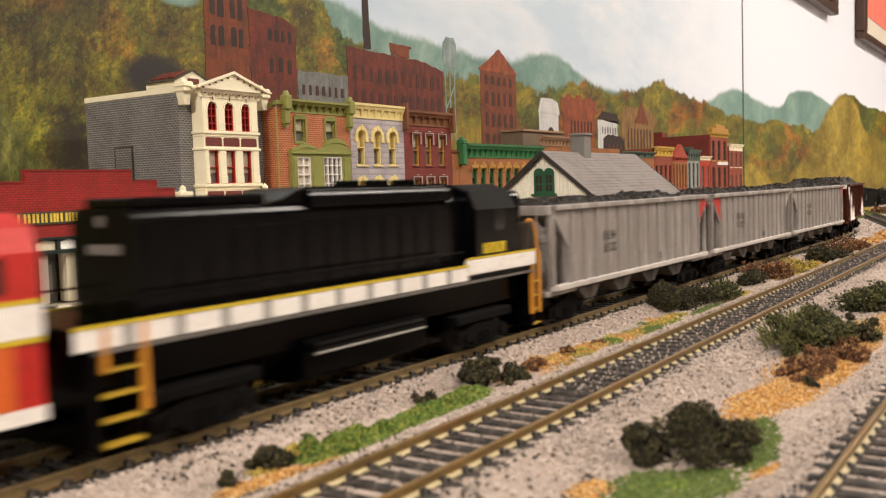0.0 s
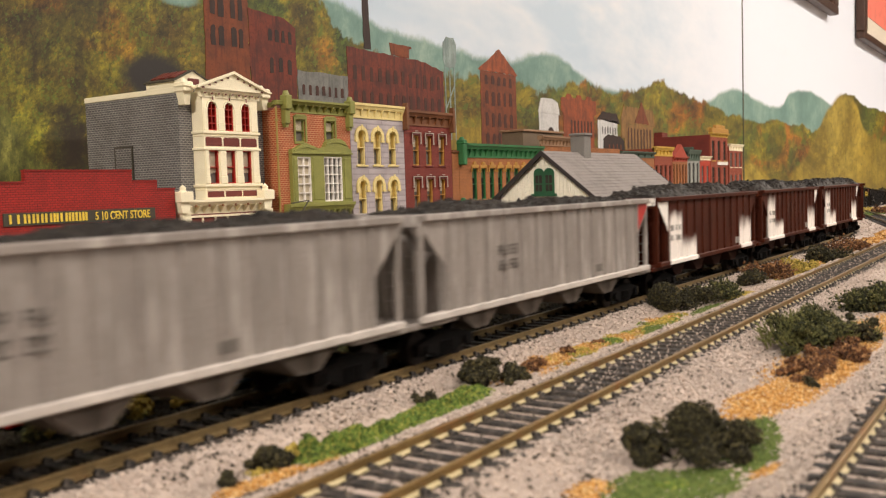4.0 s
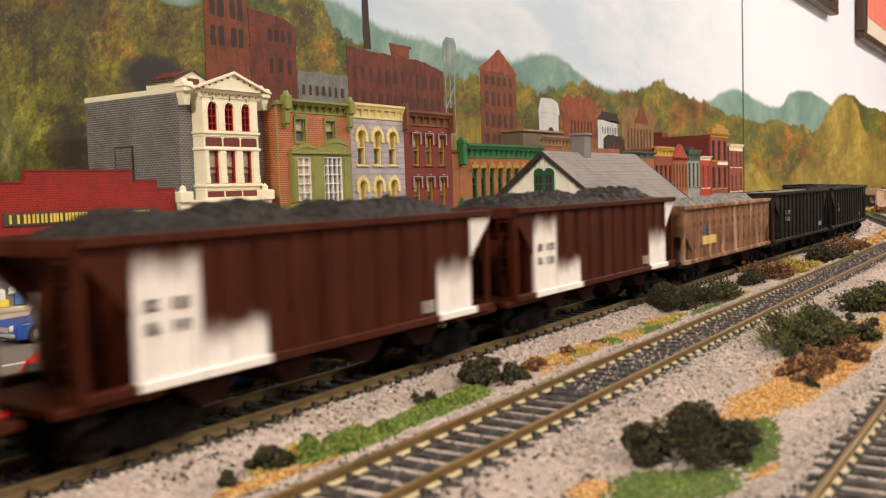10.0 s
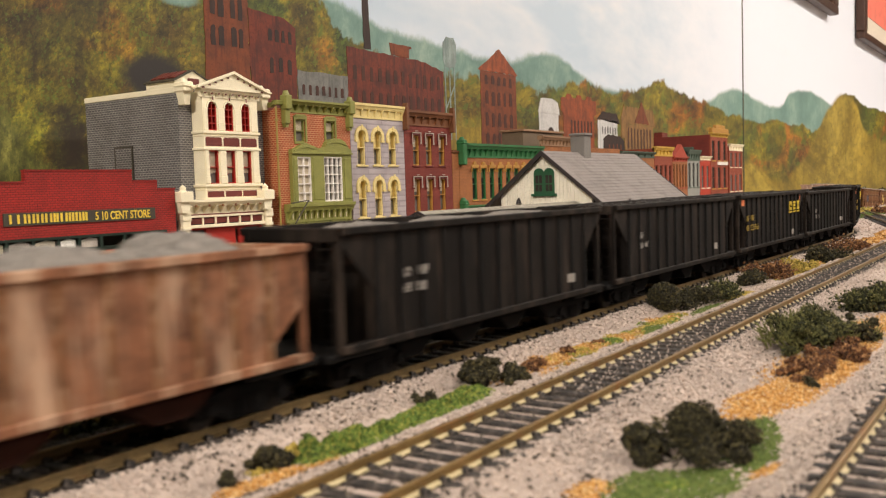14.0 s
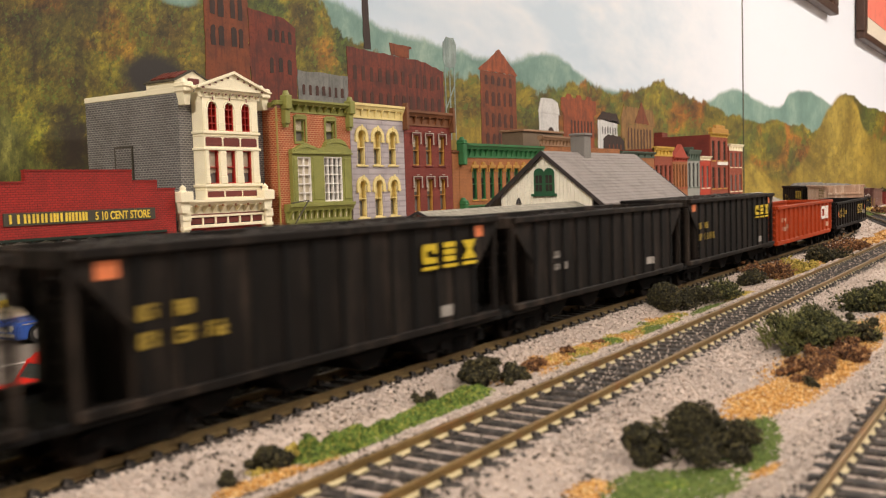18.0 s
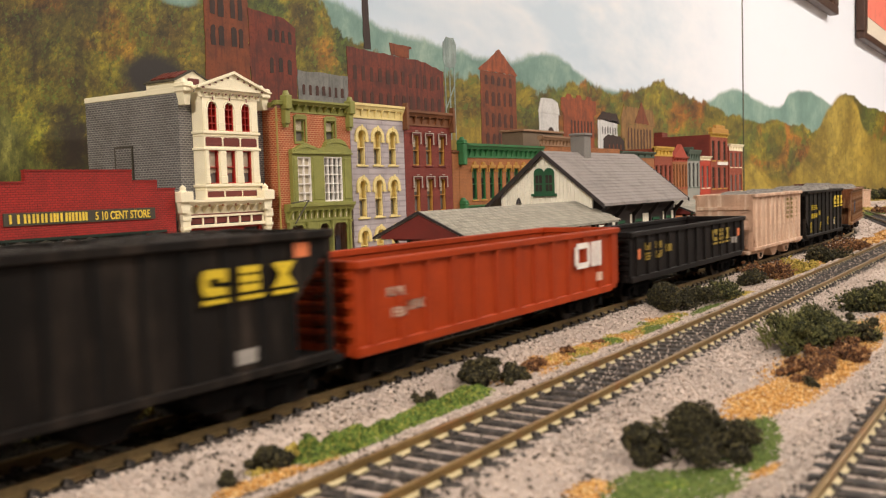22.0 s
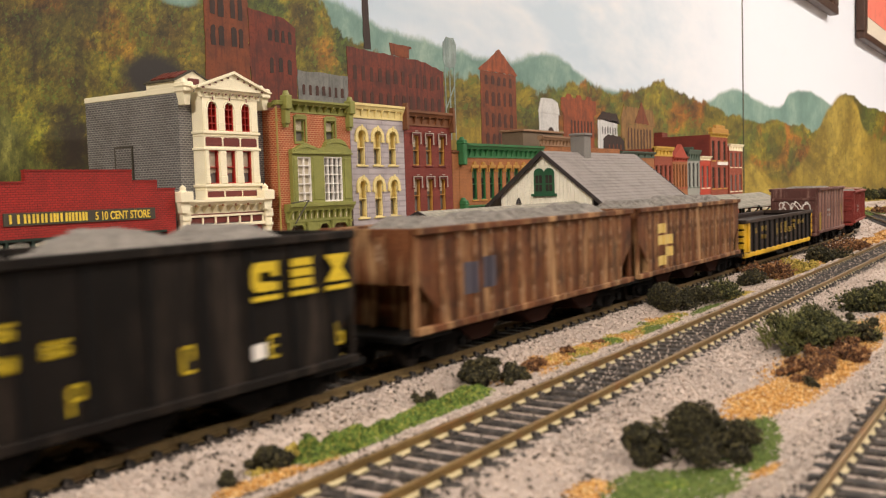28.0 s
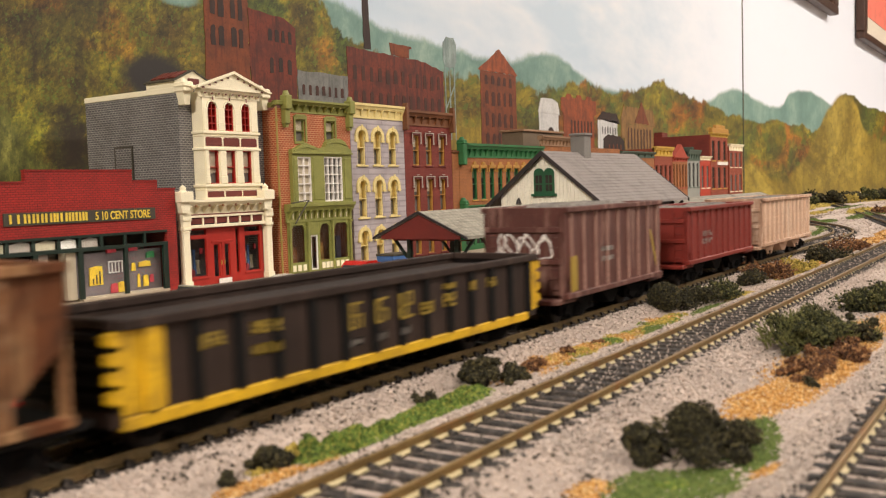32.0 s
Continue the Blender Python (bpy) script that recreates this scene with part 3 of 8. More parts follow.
def rail_along(stations, off, parent, metal=None, foot=None):
    """stations: x, y, heading, z. A rail swept along them at a sideways offset: its head, and its web and foot."""
    made = None
    for name, shape, mm in (("rail", HEAD_SHAPE, metal or M_RAIL), ("rail_web", WEB_SHAPE, metal or M_RAIL), ("rail_foot", FOOT_SHAPE, foot or M_RAIL)):
        n = len(shape)
        verts, faces = [], []
        for x, y, th, z in stations:
            nx_, ny_ = -math.sin(th), math.cos(th)
            for a, h in shape:
                verts.append((x + nx_ * (off + a), y + ny_ * (off + a), z + h))
        for i in range(len(stations) - 1):
            for j in range(n):
                a, b = i * n + j, i * n + (j + 1) % n
                faces.append((a, b, b + n, a + n))
        faces.append(tuple(range(n))[::-1])
        faces.append(tuple(range((len(stations) - 1) * n, len(stations) * n)))
        ob = raw(name, verts, faces, mm, made or parent)
        made = made or ob
    return made


bm = bmesh.new()
prism(bm, [(-1.65, -4.6), (1.65, -4.6), (1.55, -2.62), (1.35, -2.5), (-1.35, -2.5), (-1.55, -2.62)], -15.4, 15.4, "y")
for yy in (-8.75, 8.75):
    for s in (-1, 1):
        bx(bm, -1.1, 1.1, yy + s * 1.5 - 0.6, yy + s * 1.5 + 0.6, -2.5, -1.75)
        bx(bm, -0.45, 0.45, yy + s * 1.05 - 0.4, yy + s * 1.05 + 0.4, -1.75, -1.4)
TIE = mesh_of("tie", bm, M_TIE)

track_specs = []
t_main = base("railway_track", 0, 0, 0, "model railway track carrying the coal train, dull rails on dark ties", "railway track", "tracks", "structure")
st = [(float(r[1]), float(r[2]), float(r[3]), float(r[4])) for r in LINE[::6] if -400 < r[1] < 4600]
for off in (-8.75, 8.75):
    rail_along(st, off, t_main)
s0 = float(np.interp(70, LINE[:, 1], LINE[:, 0]))
for i in range(290):
    x, y, th, z = on_line(s0 + i * 7.3)
    piece("tie", TIE, t_main, x, y + random.uniform(-0.3, 0.3), z, th + random.uniform(-0.012, 0.012))
t_pass = base("railway_track", 0, 0, 0, "empty model railway track with bronze-coloured rails and dark ties", "railway track", "tracks", "structure")


def pass_y(x):
    return B_Y + 2.0 * np.sin((x - 150) / 420.0) + np.maximum(0.0, x - 900) ** 2 / 9000.0


def siding_y(x):
    return C_Y + max(0.0, x - 500) * 0.01


for tr, fy, n in ((t_pass, pass_y, 280), (None, siding_y, 150)):
    if tr is None:
        tr = base("railway_track", 0, 0, 0, "model railway siding with bronze-coloured rails in pale ballast", "railway track", "tracks", "structure")
    st = []
    for x in np.arange(-300, 2200, 15.0):
        st.append((float(x), float(fy(x)), math.atan2(fy(x + 1) - fy(x - 1), 2), 0.0))
    for off in (-8.75, 8.75):
        rail_along(st, off, tr, M_BRIGHT, M_FOOT)
    for i in range(n):
        x = 70 + i * 7.3
        piece("tie", TIE, tr, x, fy(x) + random.uniform(-0.3, 0.3), 0, math.atan2(fy(x + 1) - fy(x - 1), 2) + random.uniform(-0.012, 0.012))


def scatter(name, n, x0, x1, y0, y1, size, keep, material, label, category, lift=0.0, squash=0.8, dens=2.2):
    """Loose crumbs over the ground between x0 and x1, denser near the low x end."""
    x = x0 + (x1 - x0) * rng.random(n) ** dens
    y = y0 + (y1 - y0) * rng.random(n)
    ok = keep(x, y)
    x, y = x[ok], y[ok]
    sz = size * (0.6 + 0.8 * rng.random(len(x)))
    z = height(x, y) + lift + sz * 0.25
    v, f = grains(np.stack([x, y, z], 1), sz, rng, squash)
    ob = raw(name, v, f, material)
    return tagged(ob, label, category, kind="stuff")


def off_tracks(x, y):
    da, db, dc = np.abs(y - main_y(x)), np.abs(y - B_Y - 2.0 * np.sin((x - 150) / 420.0)), np.abs(y - C_Y)
    return (np.minimum(np.minimum(da, db), dc) > 12.9 + 1.6 * np.abs(np.sin(x * 1.7)))


def between_ties(x, y):
    da, db, dc = np.abs(y - main_y(x)), np.abs(y - B_Y - 2.0 * np.sin((x - 150) / 420.0)), np.abs(y - C_Y)
    d = np.minimum(np.minimum(da, db), dc)
    ph = np.abs(((x - 70) / 7.3) % 1.0 - 0.0)
    ph = np.minimum(ph, 1 - ph) * 7.3
    return (d < 15.3) & (ph > 1.7) & (np.abs(d - 8.75) > 1.4)


scatter("ballast", 110000, 60, 700, -10, 200, 0.5, off_tracks, M_BALLAST, "pale pinkish grey ballast stones beside the tracks", "ballast")
scatter("ballast", 16000, 60, 520, 5, 200, 0.55, between_ties, M_BALLAST, "pale ballast stones lying between the ties", "ballast", lift=-0.4)
scatter("ballast", 26000, 60, 900, 5, 200, 0.5, between_ties, M_CINDER, "dark cinders lying between the ties", "ballast", lift=-0.2, dens=1.2)

def bare_bed(x, y):
    """Ballast that no turf covers."""
    turfed = ((y > 47 + 2 * np.sin(x / 5)) & (y < 77 + 3 * np.sin(x / 7)) & (x > 145) & (x < 400)) | ((y > 129) & (y < 148))
    return off_tracks(x, y) & ~turfed


scatter("ballast", 46000, 170, 560, -10, 200, 0.62, bare_bed, M_BALLAST, "loose pale ballast stones on the beds between tracks", "ballast", lift=0.25, dens=1.3)
scatter("ballast", 7000, 120, 520, -10, 200, 0.5, bare_bed, M_CINDER, "scattered grey stones among the pale ballast", "ballast", lift=0.35, dens=1.3)

# Dark crumbs: real cinders on the other tracks, train shade on the main.
M_CINDER_SHADE = mat("sooty_cinders", (58, 51, 46), 0.95, 0, 0.2, 60.0, 2500.0, 0.3, island=0.6)
scatter("ballast", 30000, 60, 900, 155, 190, 0.55, lambda x, y: between_ties(x, y) & (np.abs(y - main_y(x)) < 9.5), M_CINDER_SHADE, "dark crumbs between the main rails, laid as shade of the train", "ballast", lift=0.1, dens=1.4)
scatter("ballast", 5000, 60, 500, 12, 125, 0.36, lambda x, y: ~off_tracks(x, y) & (np.minimum(np.abs(y - pass_y(x)), np.abs(y - C_Y)) < 7.5), M_CINDER, "loose crumbs lying over the ties", "ballast", lift=0.75, dens=1.6)

scatter("ballast", 7000, 820, 2300, 90, 460, 1.2, lambda x, y: np.abs(y - main_y(x)) < 14, M_BALLAST, "pale ballast stones on the far curve", "ballast", lift=0.5, dens=1.0)

scatter("ballast", 9000, 60, 520, 10, 128, 0.6, lambda x, y: between_ties(x, y) & (np.minimum(np.abs(y - pass_y(x)), np.abs(y - C_Y)) > 10.2), M_CINDER_SHADE, "dark cinders at the tie ends", "ballast", lift=-0.1, dens=1.6)

scatter("ballast", 16000, 215, 900, 90, 125, 0.55, lambda x, y: between_ties(x, y) & (np.abs(y - pass_y(x)) < 7.6), M_CINDER_SHADE, "dark cinders between the rails of the empty track", "ballast", lift=0.15, dens=1.3)

scatter("ballast", 1900, 225, 900, 88, 126, 0.42, lambda x, y: np.abs(y - pass_y(x)) < 15, M_BALLAST, "pale ballast crumbs spilt over the ties of the empty track", "ballast", lift=1.0, dens=1.3)

# ---- turf and shrubs of foam ----
M_TURF = mat("green_foam_turf", (84, 108, 42), 0.95, 0, 0.3, 60.0, 1500.0, 0.4, island=0.5, blend=[(48, 62, 22), (86, 112, 40), (118, 140, 58), (164, 156, 72)])
M_LAWNF = mat("fine_green_turf", (88, 106, 48), 0.95, 0, 0.3, 60.0, 1500.0, 0.4, island=0.4, blend=[(70, 84, 40), (92, 112, 50), (112, 118, 60)])
M_RUST = mat("orange_brown_turf", (180, 130, 68), 0.95, 0, 0.25, 60.0, 1500.0, 0.4, island=0.5, blend=[(116, 80, 40), (184, 130, 62), (210, 162, 90), (220, 198, 152)])
M_STRAW = mat("straw_yellow_turf", (170, 150, 70), 0.95, 0, 0.25, 60.0, 1500.0, 0.4, island=0.5, blend=[(104, 96, 40), (168, 148, 66), (196, 172, 92)])
M_SHRUB = mat("dark_green_foam", (44, 41, 24), 0.95, 0, 0.3, 90.0, 1500.0, 0.4, island=0.5, blend=[(18, 17, 9), (38, 36, 19), (60, 56, 31), (100, 90, 54)])
M_SHRUB2 = mat("olive_foam", (60, 64, 32), 0.95, 0, 0.3, 90.0, 1500.0, 0.4, island=0.5, blend=[(18, 21, 10), (40, 44, 20), (70, 72, 35), (128, 122, 70)])
M_BRUSH = mat("brown_foam", (120, 78, 48), 0.95, 0, 0.3, 90.0, 1500.0, 0.4, island=0.5, blend=[(32, 20, 14), (72, 44, 26), (126, 84, 48), (176, 136, 92)])
M_LICHEN = mat("pale_lichen_sprig", (112, 112, 62), 0.95, 0, 0.3, 200.0, 1500.0, 0.3, (66, 72, 34), 0.6)
M_TWIG = mat("dark_twig", (52, 42, 30), 0.9)
TURF = {"lawn": (M_LAWNF, "fine green turf on the ground", "turf"), "green": (M_TURF, "bright green foam turf on the ballast edge", "turf"), "rust": (M_RUST, "orange brown foam turf over the ground", "turf"), "straw": (M_STRAW, "straw yellow foam turf", "turf")}


def turf(kind, spots, per=900, size=0.7):
    """Patches of turf crumbs: spots (x, y, rx, ry, height)."""
    cs, sz = [], []
    for x, y, rx, ry, h in spots:
        k = int(per * rx * ry / 60.0)
        r = np.sqrt(rng.random(k)) * (1 + 0.22 * np.sin(7 * rng.random(k)))
        a = 2 * math.pi * rng.random(k)
        px, py = x + rx * r * np.cos(a), y + ry * r * np.sin(a)
        ph = rng.random(4) * 6.28
        lump = h * (1 - np.clip(r, 0, 1) ** 2) * (0.5 + 0.3 * np.sin(px / 2.9 + ph[0]) * np.cos(py / 2.1 + ph[1]) + 0.2 * np.sin(px / 1.3 + ph[2]) + 0.15 * np.cos(py / 1.1 + ph[3]))
        lump = np.maximum(lump, 0.1)
        s = size * (0.5 + 0.9 * rng.random(k))
        cs.append(np.stack([px, py, height(px, py) + lump * rng.random(k) ** 0.4 + 0.1], 1))
        sz.append(s)
    v, f = grains(np.concatenate(cs), np.concatenate(sz), rng, 1.0)
    mm, label, cat = TURF[kind]
    return tagged(raw(kind + "_turf" if kind != "rust" else "brown_turf", v, f, mm), label, cat, kind="stuff")


def shrub(x, y, r, h, material, label, n=1500, lobes=9, size=0.75, wide=1.0, z=None, ragged=False, sprigs=0, sprig_mat=None, ball=False):
    """A foam shrub: twigs and a crown of many small clumps in uneven lobes, or one clipped ball."""
    z = float(height(x, y)) if z is None else z
    ob = base("shrub", x, y, z, label, "shrub", "shrubs by the track")
    bm = bmesh.new()
    C, S = [], []
    for i in range(lobes):
        a, d = random.uniform(0, 6.28), random.uniform(0.1, 0.8)
        c = Vector((math.cos(a) * d * r * wide, math.sin(a) * d * r, h * (random.uniform(0.25, 1.0) if ragged else random.uniform(0.3, 0.8)) * (1.1 - 0.5 * d)))
        rod(bm, (c.x * 0.2, c.y * 0.2, -0.5), c, 0.35, 5, 0.15)
        k = n // lobes
        lr = r * (random.uniform(0.1, 0.25) if ragged else random.uniform(0.16, 0.42))
        p = rng.normal(size=(k, 3))
        p /= np.linalg.norm(p, axis=1)[:, None]
        p *= (lr * (0.25 + 1.0 * rng.random(k) ** 0.8))[:, None]
        p[:, 2] *= 0.8
        if ball:
            p *= 0.9 * r / lr
            p[:, 2] *= 0.6 * h / r
            c = Vector((0, 0, h * 0.5))
        p += np.array(c)
        p[:, 2] = np.maximum(p[:, 2], 0.1)
        C.append(p)
        S.append(size * (0.45 + 0.9 * rng.random(k)))
    part("stem", bm, M_TWIG, ob)
    if sprigs:
        bm = bmesh.new()
        for i in range(sprigs):
            a, d = random.uniform(0, 6.28), random.uniform(0.1, 0.85)
            c = Vector((math.cos(a) * d * r * wide, math.sin(a) * d * r, h * random.uniform(0.2, 0.75) * (1.15 - 0.5 * d)))
            a += random.uniform(-1.8, 1.8)
            reach = random.uniform(0.04, 0.22) * r
            tip = c + Vector((math.cos(a) * reach, math.sin(a) * reach, h * random.uniform(0.04, 0.24)))
            rod(bm, c, tip, 0.34, 4, 0.16)
        part("sprig", bm, sprig_mat or material, ob)
    v, f = grains(np.concatenate(C), np.concatenate(S), rng, 1.0)
    raw("crown", v, f, material, ob)
    return ob


turf("green", [(152, 138, 7, 6, 5.0), (160, 137, 8, 6.5, 5.6), (168, 138, 8, 6.5, 4.6), (177, 137, 8, 6, 5.0), (186, 137, 8, 6, 4.2), (195, 138, 9, 6, 4.8), (204, 138, 9, 5.5, 4.0), (213, 139, 9, 5, 4.2), (221, 140, 8, 5, 4.0), (350, 68, 6, 4, 2.4), (318, 140, 9, 4, 2.2), (196, 58, 5, 4, 1.5), (171, 63, 4, 5, 2.0)], 2800, 0.38)
turf("lawn", [(160, 63, 11, 8, 0.9), (169, 66, 9, 7, 1.0), (175, 58, 10, 7, 1.0), (196, 53, 9, 4, 0.9), (208, 56, 10, 4, 0.9), (220, 60, 10, 4, 0.7), (352, 137, 12, 4, 1.0), (420, 134, 20, 4, 1.0)], 1100, 0.5)
turf("rust", [(137, 135, 8, 4.5, 1.4), (128, 136, 6, 4, 1.2), (148, 132, 7, 3, 0.9), (246, 66, 20, 7, 1.0), (262, 62, 18, 8, 1.2), (285, 60, 20, 8, 1.6), (310, 58, 18, 7, 1.8), (345, 58, 16, 6, 1.5), (265, 143, 12, 3.5, 1.6), (285, 143, 12, 4, 1.8), (305, 142, 12, 4, 1.4), (330, 141, 10, 3.5, 1.4), (160, 75, 7, 4, 1.0), (150, 73, 6, 4, 0.9), (400, 58, 30, 6, 1.6), (520, 60, 60, 8, 2), (640, 136, 60, 4, 3), (185, 48, 4, 3, 0.8)], 1300, 0.42)
turf("straw", [(296, 140, 8, 3.5, 1.6), (345, 139, 12, 3.5, 1.6), (375, 140, 12, 4, 1.8), (600, 138, 40, 5, 3), (700, 135, 60, 5, 3), (470, 136, 20, 4, 1.5), (139, 141, 4, 3, 3.0)], 1000, 0.46)
# mixed scraps of turf along the strip between the tracks
for kind, k, lo, hi in (("rust", 34, 236, 390), ("straw", 26, 262, 400), ("green", 20, 285, 400)):
    turf(kind, [(random.uniform(lo, hi), random.gauss(141, 2.4), random.uniform(3, 8), random.uniform(1.5, 3.2), random.uniform(0.6, 1.8)) for i in range(k)], 260, 0.42)
turf("rust", [(300, 66, 34, 11, 0.7), (380, 62, 40, 9, 0.8)], 200, 0.45)
shrub(190, 66, 15, 9.6, M_SHRUB, "dark ragged foam shrub on the gravel between tracks", 17000, 21, 0.3, 1.1, ragged=True, sprigs=160)
shrub(184, 74, 6, 8, M_SHRUB, "low dark foam shrub on the gravel between tracks", 3600, 22, 0.42, 1.2, ragged=True)
shrub(198, 58, 6, 7, M_SHRUB, "small dark foam tuft between tracks", 3000, 20, 0.42, 1.2, ragged=True)
shrub(330, 74, 16, 15, M_SHRUB2, "olive green feathery foam shrub between tracks", 9000, 30, 0.4, 1.45, ragged=True, sprigs=520, sprig_mat=M_LICHEN)
shrub(352, 62, 12, 9, M_SHRUB, "dark green foam shrub between tracks", 4500, 24, 0.45, 1.4, ragged=True, sprigs=140, sprig_mat=M_LICHEN)
shrub(292, 63, 8, 4, M_BRUSH, "rust brown low foam brush between tracks", 1800, 9, 0.5, 1.4)
shrub(318, 56, 9, 5, M_BRUSH, "rust brown low foam brush between tracks", 1800, 9, 0.5, 1.4)
for bxx, byy, br, bh in ((258, 143, 4, 3.0), (290, 143, 4, 2.2), (312, 142, 3, 2.0), (304, 62, 6, 4.4), (282, 68, 5, 3.4), (296, 58, 5, 4), (330, 60, 7, 5), (314, 66, 5, 4.6), (274, 62, 3.4, 2.6)):
    shrub(bxx, byy, br, bh, M_BRUSH, "rust brown low foam brush between tracks", 1500, 9, 0.42, 1.4, ragged=True)
shrub(300, 70, 3.0, 3, M_BRUSH, "small brown foam tuft between tracks", 500, 6, 0.4)
shrub(280, 60, 4.0, 3, M_BRUSH, "small brown foam tuft between tracks", 700, 7, 0.4)
shrub(268, 58, 3.4, 3, M_SHRUB, "small dark foam tuft between tracks", 500, 5, 0.4)
shrub(430, 66, 16, 11, M_SHRUB2, "olive green feathery foam shrub between tracks", 3500, 16, 0.6)
shrub(460, 72, 10, 9, M_SHRUB, "dark green foam shrub between tracks", 1800, 9, 0.6)
shrub(139, 141, 6, 4.6, M_SHRUB, "low dark foam clump beside the ballast", 3600, 18, 0.4, 1.5, ragged=True)
shrub(129, 141, 3, 2.6, M_SHRUB, "small dark foam clump beside the ballast", 700, 7, 0.4, 1.2)
shrub(147, 140, 2.2, 4.6, M_STRAW, "small yellow foam tuft beside the ballast", 700, 6, 0.38)
shrub(206, 146, 5, 2.5, M_SHRUB, "low dark foam clump beside the ballast", 900, 8, 0.4, 1.3)
shrub(231, 142, 9, 8, M_SHRUB, "dark green foam shrub beside the ballast", 5600, 26, 0.45, 1.7, ragged=True)
shrub(246, 141, 6, 5, M_SHRUB, "dark green foam shrub beside the ballast", 1800, 9, 0.45, 1.2)
shrub(262, 142, 5, 3.4, M_BRUSH, "brown foam brush beside the ballast", 1200, 8, 0.45, 1.3)
shrub(401, 149, 7, 12.5, M_SHRUB, "round dark green foam shrub beside the track", 5000, 6, 0.5, ball=True)
shrub(425, 143, 12, 10, M_SHRUB, "dark green foam shrub beside the track", 3000, 14, 0.55, 1.5)
shrub(455, 141, 13, 9, M_SHRUB2, "olive foam shrub beside the track", 2600, 14, 0.6, 1.6)
shrub(525, 143, 10, 8, M_SHRUB, "dark foam brush beside the track", 1400, 9, 0.7, 1.5)
shrub(570, 141, 20, 8, M_BRUSH, "brown foam brush beside the track", 1700, 10, 0.8, 1.8)
shrub(600, 140, 18, 7, M_STRAW, "straw coloured foam brush beside the track", 1200, 9, 0.8, 1.6)
shrub(665, 138, 20, 10, M_SHRUB, "dark green foam shrub beside the track", 1700, 9, 0.9, 1.9)
shrub(780, 136, 22, 8, M_BRUSH, "brown foam brush beside the track", 1200, 9, 1.0, 1.8)
scatter("ballast", 14000, 600, 2400, -60, 330, 1.3, lambda x, y: off_tracks(x, y) & (y < 225 + np.maximum(0, x - 900) * 0.3), M_BALLAST, "pale ballast stones at the far end", "ballast", dens=1.0)

M_DARK_CRUMB = mat("dark_earth_turf", (44, 36, 24), 0.95, 0, 0.3, 60.0, 1500.0, 0.4, island=0.5, blend=[(20, 16, 11), (40, 33, 20), (58, 50, 28)])
# Dark strip added so the ground seen past the cars reads near black.
scatter("earth_turf", 34000, 60, 640, 184, 233, 0.95, lambda x, y: y > 187, M_DARK_CRUMB, "dark earth and turf between the track and the street", "turf", lift=0.3, dens=1.3)
for i in range(17):
    shrub(138 + i * 13 + random.uniform(-4, 4), random.uniform(204, 212), random.uniform(3.2, 5.5), random.uniform(3.5, 6), M_STRAW if i % 3 != 1 else M_SHRUB2, "yellow green foam tuft behind the track" if i % 3 != 1 else "olive foam tuft behind the track", 900, 9, 0.55, 1.3)
# More dark crumbs for the train's shade along the main track.
scatter("ballast", 7000, 60, 400, 152, 192, 0.5, lambda x, y: between_ties(x, y), M_CINDER_SHADE, "dark crumbs beside the main rails, laid as shade of the train", "ballast", lift=0.1, dens=1.2)

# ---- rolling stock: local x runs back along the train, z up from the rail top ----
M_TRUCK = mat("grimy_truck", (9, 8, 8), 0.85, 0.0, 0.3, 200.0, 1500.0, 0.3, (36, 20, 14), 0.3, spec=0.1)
M_WHEEL = mat("wheel_tread", (34, 25, 21), 0.55, 0.4, 0.2, 200.0, 1500.0, 0.1)
M_COAL = mat("coal_load", (32, 27, 24), 0.6, 0, 0.45, 400.0, 1400.0, 0.9, (78, 67, 57), 0.5, spec=0.3)
M_STONE = mat("grey_stone_load", (134, 128, 122), 0.9, 0, 0.25, 300.0, 1400.0, 0.9, (92, 88, 84), 0.5)
M_GREYCAR = mat("weathered_grey_car", (139, 131, 126), 0.55, 0, 0.14, 40.0, 1200.0, 0.15, (192, 185, 180), 0.7, 230.0)
M_BROWNCAR = mat("oxide_brown_car", (66, 26, 12), 0.55, 0, 0.2, 40.0, 1200.0, 0.15, (88, 44, 26), 0.45, 200.0, spec=0.12)
M_RUSTCAR = mat("rusty_weathered_car", (92, 53, 28), 0.75, 0, 0.5, 90.0, 1200.0, 0.3, (176, 138, 98), 0.9, 150.0, spec=0.25)
M_RUSTPALE = mat("pale_rusty_car", (126, 84, 60), 0.75, 0, 0.45, 110.0, 1200.0, 0.3, (192, 160, 134), 0.85, 150.0, spec=0.25)
# Bay paints: body colours darkened for the shade below the cars, with grime.
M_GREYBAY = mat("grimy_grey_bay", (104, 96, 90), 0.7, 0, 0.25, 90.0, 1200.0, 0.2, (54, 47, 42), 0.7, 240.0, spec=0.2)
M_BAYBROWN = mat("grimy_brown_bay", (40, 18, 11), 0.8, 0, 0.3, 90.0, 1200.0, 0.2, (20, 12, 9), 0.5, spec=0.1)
# Paler than the grey car: the bright highlight along its sill, as paint.
M_GREYSILL = mat("pale_worn_sill", (196, 188, 182), 0.5, 0, 0.12, 80.0, 1200.0, 0.15, (140, 132, 126), 0.4)
M_PINKRIB = mat("pale_pink_rib", (218, 188, 164), 0.65, 0, 0.15, 60.0, 1200.0, 0.2, (190, 156, 132), 0.4)
M_RUSTRIB = mat("pale_rusty_rib", (124, 86, 56), 0.75, 0, 0.4, 120.0, 1200.0, 0.3, (176, 146, 120), 0.6, spec=0.25)
